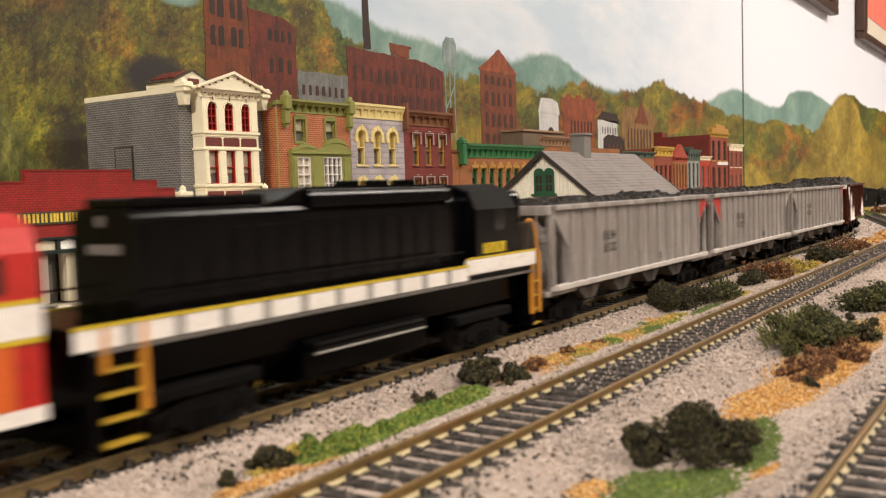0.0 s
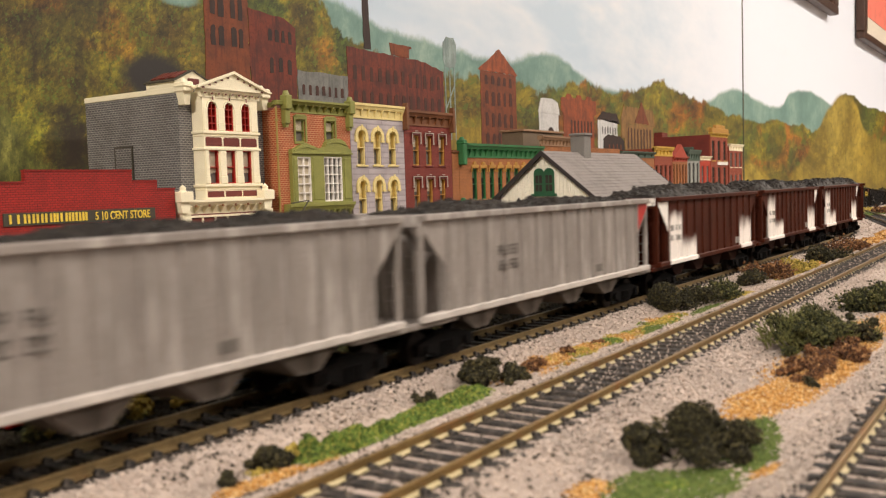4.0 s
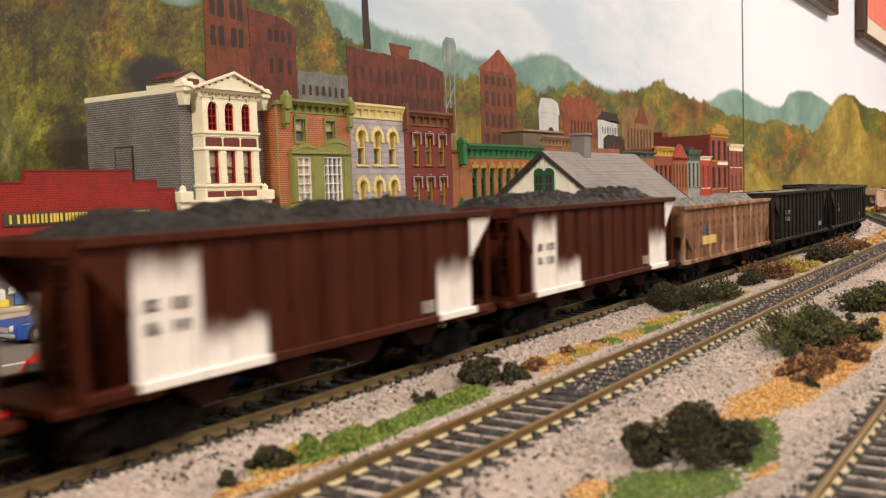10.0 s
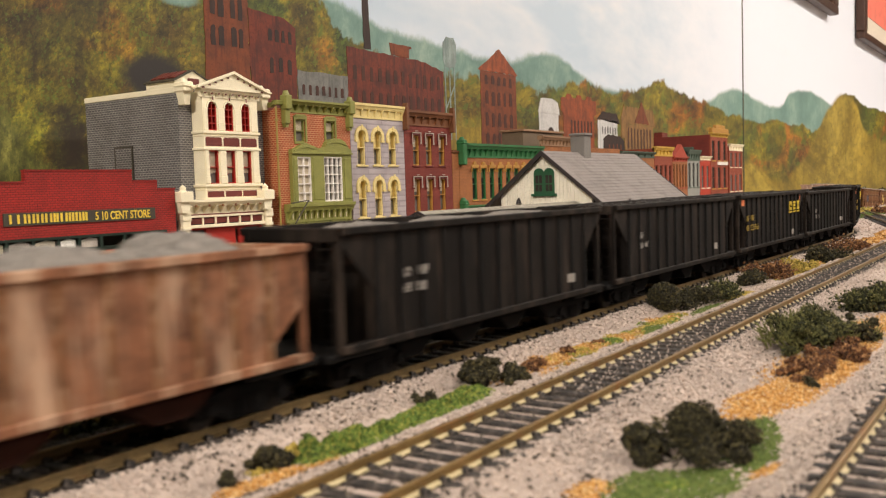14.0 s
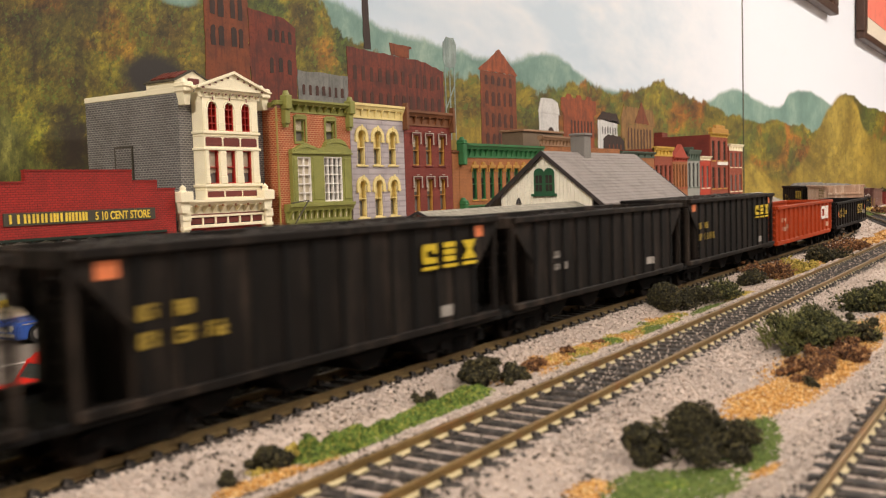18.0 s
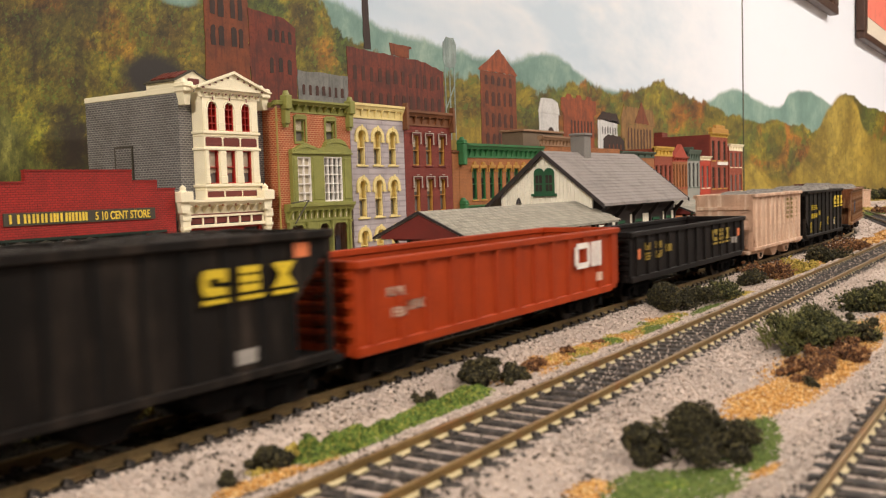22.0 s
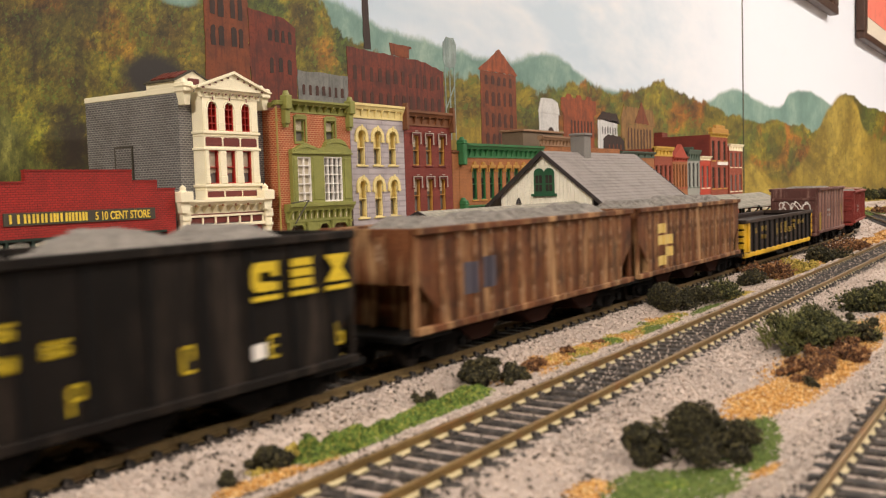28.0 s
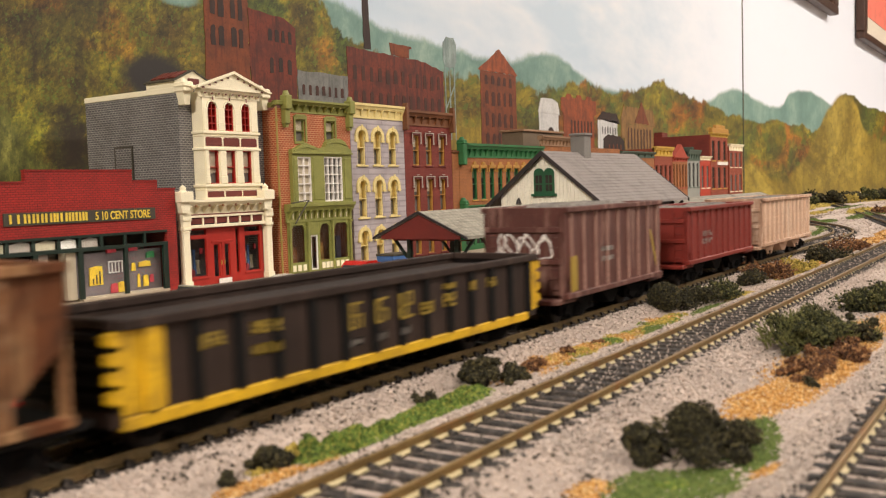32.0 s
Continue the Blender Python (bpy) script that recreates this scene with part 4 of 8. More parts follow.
M_BLACKRIB = mat("sooty_rib", (9, 7, 7), 0.75, 0, 0.2, 40.0, 1200.0, 0.15, spec=0.2)
M_BLACKCAR = mat("faded_black_car", (22, 18, 16), 0.65, 0, 0.3, 40.0, 1200.0, 0.15, (72, 61, 53), 0.65, 120.0, spec=0.12)
M_ORANGECAR = mat("orange_red_car", (158, 57, 20), 0.5, 0, 0.16, 40.0, 1200.0, 0.15, (124, 42, 20), 0.5, 200.0, spec=0.15)
M_PINKCAR = mat("faded_pink_car", (184, 147, 122), 0.65, 0, 0.22, 40.0, 1200.0, 0.2, (220, 196, 174), 0.75, 200.0)
M_PLUMCAR = mat("plum_brown_car", (84, 42, 34), 0.65, 0, 0.2, 40.0, 1200.0, 0.2, (150, 116, 104), 0.7, 260.0)
M_PLUMRIB = mat("chalky_plum_rib", (146, 110, 98), 0.7, 0, 0.2, 90.0, 1200.0, 0.2, (110, 70, 60), 0.5)
M_REDCAR = mat("box_red_car", (122, 30, 16), 0.55, 0, 0.15, 40.0, 1200.0, 0.2, (94, 32, 24), 0.5, 260.0)
M_CHALK = mat("chalky_faded_lettering", (206, 172, 152), 0.7, 0, 0.15, 60.0)
M_WHITEP = mat("white_paint", (240, 234, 228), 0.55, 0, 0.05, 60.0, 1200.0, 0.1, (206, 194, 182), 0.3, 260.0)
M_YELLOWP = mat("yellow_paint", (206, 178, 34), 0.5, 0, 0.1, 60.0, 1200.0, 0.1)
M_REDP = mat("red_paint", (176, 42, 36), 0.5, 0, 0.1, 60.0, 1200.0, 0.1)
M_DIMP = mat("dim_grey_lettering", (104, 98, 93), 0.6)
M_DULLY = mat("dull_yellow_lettering", (120, 104, 30), 0.6, 0, 0.15, 60.0)
M_OCHREP = mat("dull_ochre_lettering", (160, 134, 48), 0.6, 0, 0.15, 60.0)
M_PALEP = mat("pale_grey_lettering", (150, 144, 138), 0.6)
M_STRAWP = mat("faded_yellow_patch", (212, 184, 108), 0.6, 0, 0.12, 60.0)
M_BLUEP = mat("faded_blue_patch", (70, 66, 78), 0.6, 0, 0.15, 60.0)
M_ORANGEP = mat("orange_patch", (222, 122, 72), 0.6)
M_YGON = mat("dusty_brown_black_car", (50, 38, 33), 0.65, 0, 0.25, 50.0, 1200.0, 0.2, (80, 64, 56), 0.5, 120.0, spec=0.2)
M_YTRIM = mat("grimy_yellow_trim", (208, 164, 12), 0.6, 0, 0.2, 80.0, 1200.0, 0.2, (92, 66, 26), 0.5)
# Black gondola's own colour, and the shade on the yellow gondola's end.
M_SOOTCAR_SHADE = mat("sooty_brown_car", (17, 12, 11), 0.65, 0, 0.25, 50.0, 1200.0, 0.2, (38, 29, 26), 0.5, 120.0, spec=0.15)
M_INSIDE = mat("dark_car_inside", (44, 33, 29), 0.8, 0, 0.25, 60.0, 1200.0, 0.3)

RIBPAINT = {"dusty_brown_black_car": M_BLACKRIB, "rusty_weathered_car": M_RUSTRIB, "pale_rusty_car": M_RUSTRIB, "faded_black_car": M_BLACKRIB, "faded_pink_car": M_PINKRIB, "plum_brown_car": M_PLUMRIB}
CACHE = {}


def cached(key, make, material):
    if key not in CACHE:
        CACHE[key] = mesh_of(key.split(":")[0], make(bmesh.new()), material)
    return CACHE[key]


def frame_shape(bm):
    """A cast side frame with its two axle boxes and spring nest."""
    prism(bm, [(-15, 3.2), (-12.5, 3.0), (-9, 4.2), (-5, 1.6), (5, 1.6), (9, 4.2), (12.5, 3.0), (15, 3.2), (15, 6.6), (11, 7.6), (5, 9.2), (-5, 9.2), (-11, 7.6), (-15, 6.6)], 11.2, 13.4, "y")
    for x in (-11, 11):
        rod(bm, (x, 13.2, 5.2), (x, 14.6, 5.2), 1.6, 8)
    for x in (-2.4, 0, 2.4):
        rod(bm, (x, 13.6, 2.4), (x, 13.6, 6.4), 0.9, 6)
    return bm


def frame_shape_far(bm):
    frame_shape(bm)
    for v in bm.verts:
        v.co.y = -v.co.y
    return bm


def wheelset_shape(bm):
    for s in (-1, 1):
        rod(bm, (0, s * 7.5, 0), (0, s * 10.0, 0), 5.2, 18)
        rod(bm, (0, s * 7.0, 0), (0, s * 7.5, 0), 6.0, 18)
        rod(bm, (0, s * 10.0, 0), (0, s * 10.4, 0), 2.0, 10)
    return rod(bm, (0, -13, 0), (0, 13, 0), 1.1, 8)


WHEELS = []


def add_truck(car, x, axles=(-11, 11)):
    tr = piece("truck", cached("truck", lambda bm: chamfer_box(chamfer_box(bm, -3, 3, -11, 11, 4, 9, 0.5), -5, 5, -4, 4, 9, 10.5, 0.4), M_TRUCK), car, x, 0, 0, 0, "grimy black truck")
    piece("side_frame", cached("side_frame:near", frame_shape, M_TRUCK), tr, 0, 0, 0)
    piece("side_frame", cached("side_frame:far", frame_shape_far, M_TRUCK), tr, 0, 0, 0)
    for a in axles:
        WHEELS.append((piece("wheelset", cached("wheelset", wheelset_shape, M_WHEEL), tr, a, 0, 5.2), a))
    return tr


def coupler_shape(bm):
    bx(bm, -6, 0, -1.1, 1.1, 7.6, 10.0)
    prism(bm, [(-6, -1.1), (-6.5, -2.2), (-9.5, -2.0), (-10.2, 0.2), (-8.4, 0.2), (-8.0, -0.6), (-7.0, 1.8), (-6, 1.1)], 7.0, 10.6, "z")
    return bm


def add_running_gear(car, half, tx):
    for s in (-1, 1):
        add_truck(car, s * tx)
        piece("coupler", cached("coupler", coupler_shape, M_TRUCK), car, s * half, 0, 0, 0 if s < 0 else math.pi, "dark knuckle coupler")


def mark(car, name, x0, x1, z0, z1, material, ribs=(), rib=(1.5, 0.85), w=17.5, sides=(-1, 1), label=""):
    """Paint on the sides, over the sheet and round any ribs it crosses."""
    if name == "lettering" and z1 - z0 < 9:
        return scribble(car, x0, x1, z0, z1, material, ribs, rib, w, sides, label)
    for s in sides:
        bm = bmesh.new()
        a, b = (x0, x1) if s < 0 else (-x1, -x0)
        bx(bm, a, b, s * w, s * (w + 0.12), z0, z1)
        for r in ribs:
            if a - rib[0] / 2 < r < b + rib[0] / 2:
                bx(bm, max(a, r - rib[0] / 2 - 0.1), min(b, r + rib[0] / 2 + 0.1), s * w, s * (w + rib[1] + 0.12), z0, z1)
        part(name, bm, material, car, label)


def scribble(car, x0, x1, z0, z1, material, ribs, rib, w, sides, label):
    """Small worn lettering past reading: short upright and level bars, none of them a character."""
    dice = random.Random(int(x0 * 31 + z0 * 7))
    n = max(1, round((x1 - x0) / ((z1 - z0) * 0.62)))
    step, st = (x1 - x0) / n, min(0.62, (z1 - z0) * 0.24)
    bars = []
    for i in range(n):
        a, b = x0 + i * step, x0 + (i + 0.86) * step
        bars.append((a, a + st * 1.1, z0, z1))
        if dice.random() < 0.75:
            bars.append((b - st, b, z0 + (z1 - z0) * dice.choice((0, 0, 0.45)), z1 - (z1 - z0) * dice.choice((0, 0, 0.45))))
        for zc in dice.sample((z0, (z0 + z1 - st) / 2, z1 - st), dice.choice((2, 2, 3))):
            bars.append((a, b, zc, zc + st))
    for s in sides:
        bm = bmesh.new()
        for a, b, c, d in bars:
            a, b = (a, b) if s < 0 else (-b, -a)
            on_rib = any(r - rib[0] / 2 - 0.3 < (a + b) / 2 < r + rib[0] / 2 + 0.3 for r in ribs)
            y = w + (rib[1] if on_rib else 0.0)
            bx(bm, a, b, s * (y - 0.4), s * (y + 0.12), c, d)
        part("lettering", bm, material, car, label)


def emblem(car, x0, z0, h, material, sides=(-1, 1), w=17.5):
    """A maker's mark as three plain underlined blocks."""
    for s in sides:
        for i in range(3):
            bm = bmesh.new()
            a = x0 + i * h * 1.42
            if s > 0:
                a = -a - h
            lo, hi = s * (w + 0.95), s * (w + 1.1)
            y0, y1 = min(lo, hi), max(lo, hi)
            za, zb, st = z0 + h * 0.24, z0 + h, h * 0.26
            if i == 0:
                prism(bm, [(a + st * 0.5, za), (a + h * 0.95, za), (a + h * 0.95, za + st * 0.8), (a + st, za + st), (a + st, zb - st), (a + h * 0.7, zb - st), (a + h * 0.7, zb - st * 1.5), (a + h * 0.95, zb - st * 1.5), (a + h * 0.95, zb), (a + st * 0.5, zb), (a, zb - st * 0.6), (a, za + st * 0.6)], y0, y1, "y")
            elif i == 1:
                m_ = (za + zb) / 2
                for q in ((0.04, 0.86, zb - st * 0.8, zb), (0.04, 0.86, m_ - st * 0.4, m_ + st * 0.4), (0.04, 0.86, za, za + st * 0.8)):
                    bx(bm, a + h * q[0], a + h * q[1], y0, y1, q[2], q[3])
            else:
                m_ = (za + zb) / 2
                prism(bm, [(a, za), (a + h, za), (a + h * 0.66, m_), (a + h, zb), (a, zb), (a + h * 0.34, m_)], y0, y1, "y")
            bx(bm, a, a + h, lo, hi, z0, z0 + h * 0.13)
            part("emblem", bm, material, car, "painted block emblem")


def heap(car, L, w, z0, top, material, seed, lumps=3, name="load"):
    """A loose load, heaped in humps over the car's length."""
    g = np.random.default_rng(seed)
    nx_, ny_ = max(30, int(L / 1.3)), 26
    u = np.linspace(-L / 2, L / 2, nx_)
    v = np.linspace(-w, w, ny_)
    U, V = np.meshgrid(u, v, indexing="ij")
    edge = np.clip((1 - np.abs(U) / (L / 2)) * 9, 0, 1) * np.clip((1 - (np.abs(V) / w) ** 2) * 1.5, 0, 1)
    ph = g.random(4) * 6.28
    pile = np.zeros_like(U)
    for k in range(lumps):
        c = ((k + 0.5) / lumps - 0.5) * (L - 12) + g.uniform(-4, 4)
        pile = np.maximum(pile, g.uniform(0.8, 1.0) * np.exp(-((U - c) / (L / lumps * 0.3)) ** 2))
    rough = material is M_COAL
    if rough:
        pile = 0.5 + 0.42 * pile + 0.1 * np.sin(U / 9 + ph[1]) + 0.07 * np.sin(U / 4 + V / 4 + ph[2])
    Z = z0 + (top - z0) * np.clip(edge * pile, 0, 1.1) + g.normal(0, 0.42 if rough else 0.2, U.shape) * (0.4 + edge)
    U2, V2 = U + g.normal(0, 0.25, U.shape), np.clip(V + g.normal(0, 0.25, U.shape), -w, w)
    i = np.arange(nx_ * ny_).reshape(nx_, ny_)
    q = np.stack([i[:-1, :-1], i[1:, :-1], i[1:, 1:], i[:-1, 1:]], -1).reshape(-1, 4)
    return raw(name, np.stack([U2, V2, Z], -1).reshape(-1, 3), q, material, car)


TRAIN = []


def rib_places(L, n, cut):
    a = L / 2 - cut
    return [-a + 2 * a * i / (n - 1) for i in range(n)]


def ladder_shape(bm, z0, z1):
    for x in (-2.2, 2.2):
        rod(bm, (x, 0, z0), (x, 0, z1), 0.28, 5)
    k = int((z1 - z0) / 4)
    for i in range(k):
        z = z0 + 2 + i * 4
        rod(bm, (-2.2, 0, z), (2.2, 0, z), 0.24, 5)
    return bm




def hopper(rear, L, top, sill, paint, label, nrib=11, cut=(17.0, 30.0, 0.87, 0.45), load=None, load_top=6.5, seed=1, bays=4, corner=None, lumps=3, category="hopper car", closed=False, side=None, sill_paint=None):
    """An open hopper car. rear: distance of its rear end along the line at the start."""
    car = base("hopper_car", 0, 0, 0, label, category, "cars of the coal train")
    h, H = L / 2, top - sill
    xa, xb = cut[0], cut[1]
    zh, zl = sill + H * cut[2], sill + H * cut[3]
    ribs = rib_places(L, nrib, xb + 1.2)
    for s in (-1, 1):
        pts = [(-h + xb, sill), (h - xb, sill), (h - xb, zl), (h - xa, zh), (h, zh), (h, top), (-h, top), (-h, zh), (-h + xa, zh), (-h + xb, zl)]
        y0, y1 = (s * 16.7, s * 17.5)
        part("side_sheet", prism(bmesh.new(), pts, min(y0, y1), max(y0, y1), "y"), side or paint, car)
        me = cached("rib:%s:%.1f:%.1f:%d" % (paint.name, top, sill, s), lambda bm: prism(bm, [(-0.75, s * 17.5), (0.75, s * 17.5), (0.5, s * 18.35), (-0.5, s * 18.35)], sill + 0.6, top - 1.6, "z"), RIBPAINT.get(paint.name, paint))
        for r in ribs:
            if side:
                part("rib", prism(bmesh.new(), [(r - 0.75, s * 17.5), (r + 0.75, s * 17.5), (r + 0.5, s * 18.35), (r - 0.5, s * 18.35)], sill + 0.6, top - 1.6, "z"), side, car)
            else:
                piece("rib", me, car, r, 0, 0)
        part("top_chord", chamfer_box(bmesh.new(), -h, h, min(s * 16.4, s * 19.0), max(s * 16.4, s * 19.0), top - 1.6, top + 0.5, 0.3), paint, car)
        part("side_sill", chamfer_box(bmesh.new(), -h, h, min(s * 15.6, s * 18.6), max(s * 15.6, s * 18.6), sill - 1.6, sill + 0.6, 0.3), sill_paint or side or paint, car)
        for e in (-1, 1):
            part("corner_post", chamfer_box(bmesh.new(), min(e * h, e * (h - 1.6)), max(e * h, e * (h - 1.6)), min(s * 15.5, s * 17.4), max(s * 15.5, s * 17.4), sill, zh, 0.3), paint, car)
            lad = cached("ladder:%s:%.0f" % (paint.name, top), lambda bm: ladder_shape(bm, sill - 4, top - 2), paint)
            if paint not in (M_RUSTCAR, M_RUSTPALE):
                piece("ladder", lad, car, e * (h + 0.5), s * 13.0, 0, math.pi / 2)
            if corner and corner[0 if e < 0 else 1]:
                part("corner_patch", prism(bmesh.new(), [(e * (h - 1), zh + 0.6), (e * (h - 1), top - 1.8), (e * (h - xb), top - 1.8), (e * (h - xb), zl + 2), (e * (h - xa), zh + 0.6)], min(s * 17.5, s * 17.65), max(s * 17.5, s * 17.65), "y"), M_REDP, car, "coloured corner panel")
    for e in (-1, 1):
        bm = bmesh.new()
        prism(bm, [(e * (h - 2), top - 3.0), (e * (h - 2), top - 1.0), (e * (h - xb - 20), sill - 1), (e * (h - xb - 22), sill - 1), (e * (h - 4), top - 3.0)], -16.6, 16.6, "y")
        part("slope_sheet", bm, paint, car)
        part("end_chord", chamfer_box(bmesh.new(), min(e * h, e * (h - 2.2)), max(e * h, e * (h - 2.2)), -16.4, 16.4, top - 3.4, top + 0.4, 0.3), paint, car)
        part("end_platform", chamfer_box(bmesh.new(), min(e * (h + 5), e * (h - xb - 8)), max(e * (h + 5), e * (h - xb - 8)), -16.5, 16.5, sill - 3.4, sill - 1.4, 0.4), M_BLACKRIB if paint in (M_BLACKCAR, M_RUSTCAR, M_RUSTPALE) else paint, car)
        for yy in (-6, 6):
            bm = bmesh.new()
            bx(bm, min(e * (h - 9), e * (h - 11)), max(e * (h - 9), e * (h - 11)), yy - 0.9, yy + 0.9, sill - 1.5, zh)
            part("end_brace", bm, paint, car)
        part("end_web", prism(bmesh.new(), [(-16.4, sill - 1.4), (16.4, sill - 1.4), (16.4, zl), (12, zh), (-12, zh), (-16.4, zl)], min(e * (h - xb), e * (h - xb - 0.8)), max(e * (h - xb), e * (h - xb - 0.8)), "x"), paint, car)
        if corner and corner[0 if e < 0 else 1]:
            part("end_panel", bx(bmesh.new(), min(e * (h + 0.1), e * (h - 0.4)), max(e * (h + 0.1), e * (h - 0.4)), -15.3, 15.3, zh - 4, top - 3.5), M_REDP, car, "red end panel")
    if paint is M_GREYCAR:
        for e in (-1,):
            part("end_sheet", prism(bmesh.new(), [(-15.4, sill - 1), (15.4, sill - 1), (15.4, zl + 2), (9, zh - 2), (-9, zh - 2), (-15.4, zl + 2)], min(e * (h - 3), e * (h - 3.8)), max(e * (h - 3), e * (h - 3.8)), "x"), paint, car, "streaked grey end sheet")
    if paint in (M_RUSTCAR, M_RUSTPALE):
        for e in (-1, 1):
            part("end_sheet", bx(bmesh.new(), min(e * (h + 0.2), e * (h - 0.6)), max(e * (h + 0.2), e * (h - 0.6)), -16.4, 16.4, sill + H * 0.45, top - 1), paint, car)
            for yy in (-7, 4):
                part("end_rib", bx(bmesh.new(), min(e * (h + 0.2), e * (h + 1.0)), max(e * (h + 0.2), e * (h + 1.0)), yy, yy + 3, sill + H * 0.45, top - 2), M_RUSTRIB, car)
    if closed:
        part("end_sheet", prism(bmesh.new(), [(-16.4, sill), (16.4, sill), (16.4, top - 2.2), (-16.4, top - 2.2)], -h - 0.2, -h + 0.6, "x"), paint, car)
        for z in (sill + H * 0.35, sill + H * 0.72):
            part("end_band", chamfer_box(bmesh.new(), -h - 1.4, -h - 0.2, -16.2, 16.2, z, z + 2.2, 0.3), paint, car)
    part("center_sill", bx(bmesh.new(), -h, h, -3, 3, sill - 5, sill - 1.5), M_TRUCK, car)
    span = (L - 2 * xb - 16) / bays
    for i in range(bays):
        xc = -(L - 2 * xb - 16) / 2 + span * (i + 0.5)
        bm = bmesh.new()
        prism(bm, [(-span * 0.42, sill - 0.5), (span * 0.42, sill - 0.5), (span * 0.12, sill - 8.0), (-span * 0.12, sill - 8.0)], -14.2, 14.2, "y")
        # Bays take the darker paints, so shade under the car is coloured in.
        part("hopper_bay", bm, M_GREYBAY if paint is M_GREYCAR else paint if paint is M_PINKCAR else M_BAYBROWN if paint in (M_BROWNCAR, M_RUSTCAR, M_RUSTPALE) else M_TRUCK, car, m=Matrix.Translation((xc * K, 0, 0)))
    if load:
        heap(car, L - 5, 15.8, top - 2.5, top + load_top, load, seed, lumps)
    add_running_gear(car, h + 4, h - 18)
    TRAIN.append((car, rear - h, 2 * (h - 18)))
    return car, ribs


def gondola(rear, L, top, sill, paint, label, nrib=13, trim=None, seed=3):
    car = base("gondola_car", 0, 0, 0, label, "gondola car", "cars of the coal train")
    h = L / 2
    ribs = rib_places(L, nrib, 7)
    side_mat = paint
    for s in (-1, 1):
        part("side_sheet", prism(bmesh.new(), [(-h, sill - 0.6), (h - 10, sill - 0.6), (h, sill + 1.2), (h, top), (-h, top)], min(s * 16.7, s * 17.5), max(s * 16.7, s * 17.5), "y"), side_mat, car)
        me = cached("rib:%s:%.1f:%.1f:%d" % (paint.name, top, sill, s), lambda bm: prism(bm, [(-1.6, s * 17.5), (1.6, s * 17.5), (1.1, s * 18.6), (-1.1, s * 18.6)], sill + 1.2, top - 1.6, "z"), RIBPAINT.get(paint.name, paint))
        for r in ribs:
            piece("rib", me, car, r, 0, 0)
        part("top_chord", chamfer_box(bmesh.new(), -h, h, min(s * 16.2, s * 18.8), max(s * 16.2, s * 18.8), top - 1.8, top + 0.4, 0.3), paint, car)
        part("side_sill", chamfer_box(bmesh.new(), -h + 0.2, h - 8, min(s * 15.8, s * 18.4), max(s * 15.8, s * 18.4), sill - 1.4, sill + 1.4, 0.3), trim or paint, car)
    for e in (-1, 1):
        # With trim, the yellow end is coloured dark for shade; only tips stay yellow.
        part("end_sheet", bx(bmesh.new(), min(e * h, e * (h - 0.8)), max(e * h, e * (h - 0.8)), -17.4, 17.4, sill + 1, top), M_SOOTCAR_SHADE if trim else paint, car)
        me = cached("end_rib:%s:%d" % (paint.name, e), lambda bm: prism(bm, [(e * h, -1.1), (e * (h + 1.4), -0.5), (e * (h + 1.4), 0.5), (e * h, 1.1)], -16.8, 16.8, "y"), M_SOOTCAR_SHADE if trim else paint)
        if trim:
            tip = cached("rib_tip:%d" % e, lambda bm: prism(bm, [(e * h, -1.6), (e * (h + 2.2), -1.0), (e * (h + 2.2), 1.0), (e * h, 1.6)], -17.7, -14.6, "y"), trim)
            for i in range(4):
                piece("rib_tip", tip, car, 0, 0, sill + 5.5 + i * (top - sill - 7) / 3.5, 0, "yellow rib tip")
        for i in range(5):
            piece("end_rib", me, car, 0, 0, sill + 5 + i * (top - sill - 7) / 4.4)
        part("end_chord", chamfer_box(bmesh.new(), min(e * (h + 0.8), e * (h - 1.6)), max(e * (h + 0.8), e * (h - 1.6)), -17.4, 17.4, top - 1.8, top + 0.5, 0.3), paint, car)
        part("end_sill", chamfer_box(bmesh.new(), min(e * (h + 1), e * (h - 5)), max(e * (h + 1), e * (h - 5)), -16.5, 16.5, sill - 1, sill + 2.2, 0.3), paint, car)
    part("floor_plate", bx(bmesh.new(), -h + 0.8, h - 0.8, -16.7, 16.7, sill + 1.5, sill + 2.5), M_INSIDE, car)
    part("center_sill", bx(bmesh.new(), -h, h, -4, 4, sill - 4, sill - 0.5), M_TRUCK, car)
    part("load", bx(bmesh.new(), -h + 0.9, h - 0.9, -16.6, 16.6, sill + 2.6, top - 3.2), M_INSIDE, car, "dark flat load") if trim else None
    add_running_gear(car, h, h - 23)
    TRAIN.append((car, rear - h, 2 * (h - 23)))
    return car, ribs


CUT = (0.5, 12.5, 0.88, 0.46)


# three grey coal hoppers
for i, (rear, L, panel) in enumerate(((1179, 175, 104), (1357, 166.5, 98), (1544, 177, 121))):
    car, rb = hopper(rear, L, 45.4, 15.6, M_GREYCAR, "grey ribbed hopper car heaped with black coal", 14, (0.5, 12.5, 0.88, 0.46), M_COAL, 3.2, 11 + i, 4, ((False, True), (True, False), (False, True))[i], lumps=2 + i % 2, sill_paint=M_GREYSILL)
    f = -L / 2
    for a in (44.0, 52.0):
        for z in (25.5, 30.5):
            mark(car, "lettering", f + a, f + a + 5.2, z, z + 3.4, M_DIMP, rb)
    mark(car, "data_panel", f + panel, f + panel + 5.5, 18, 21, M_DIMP, rb)
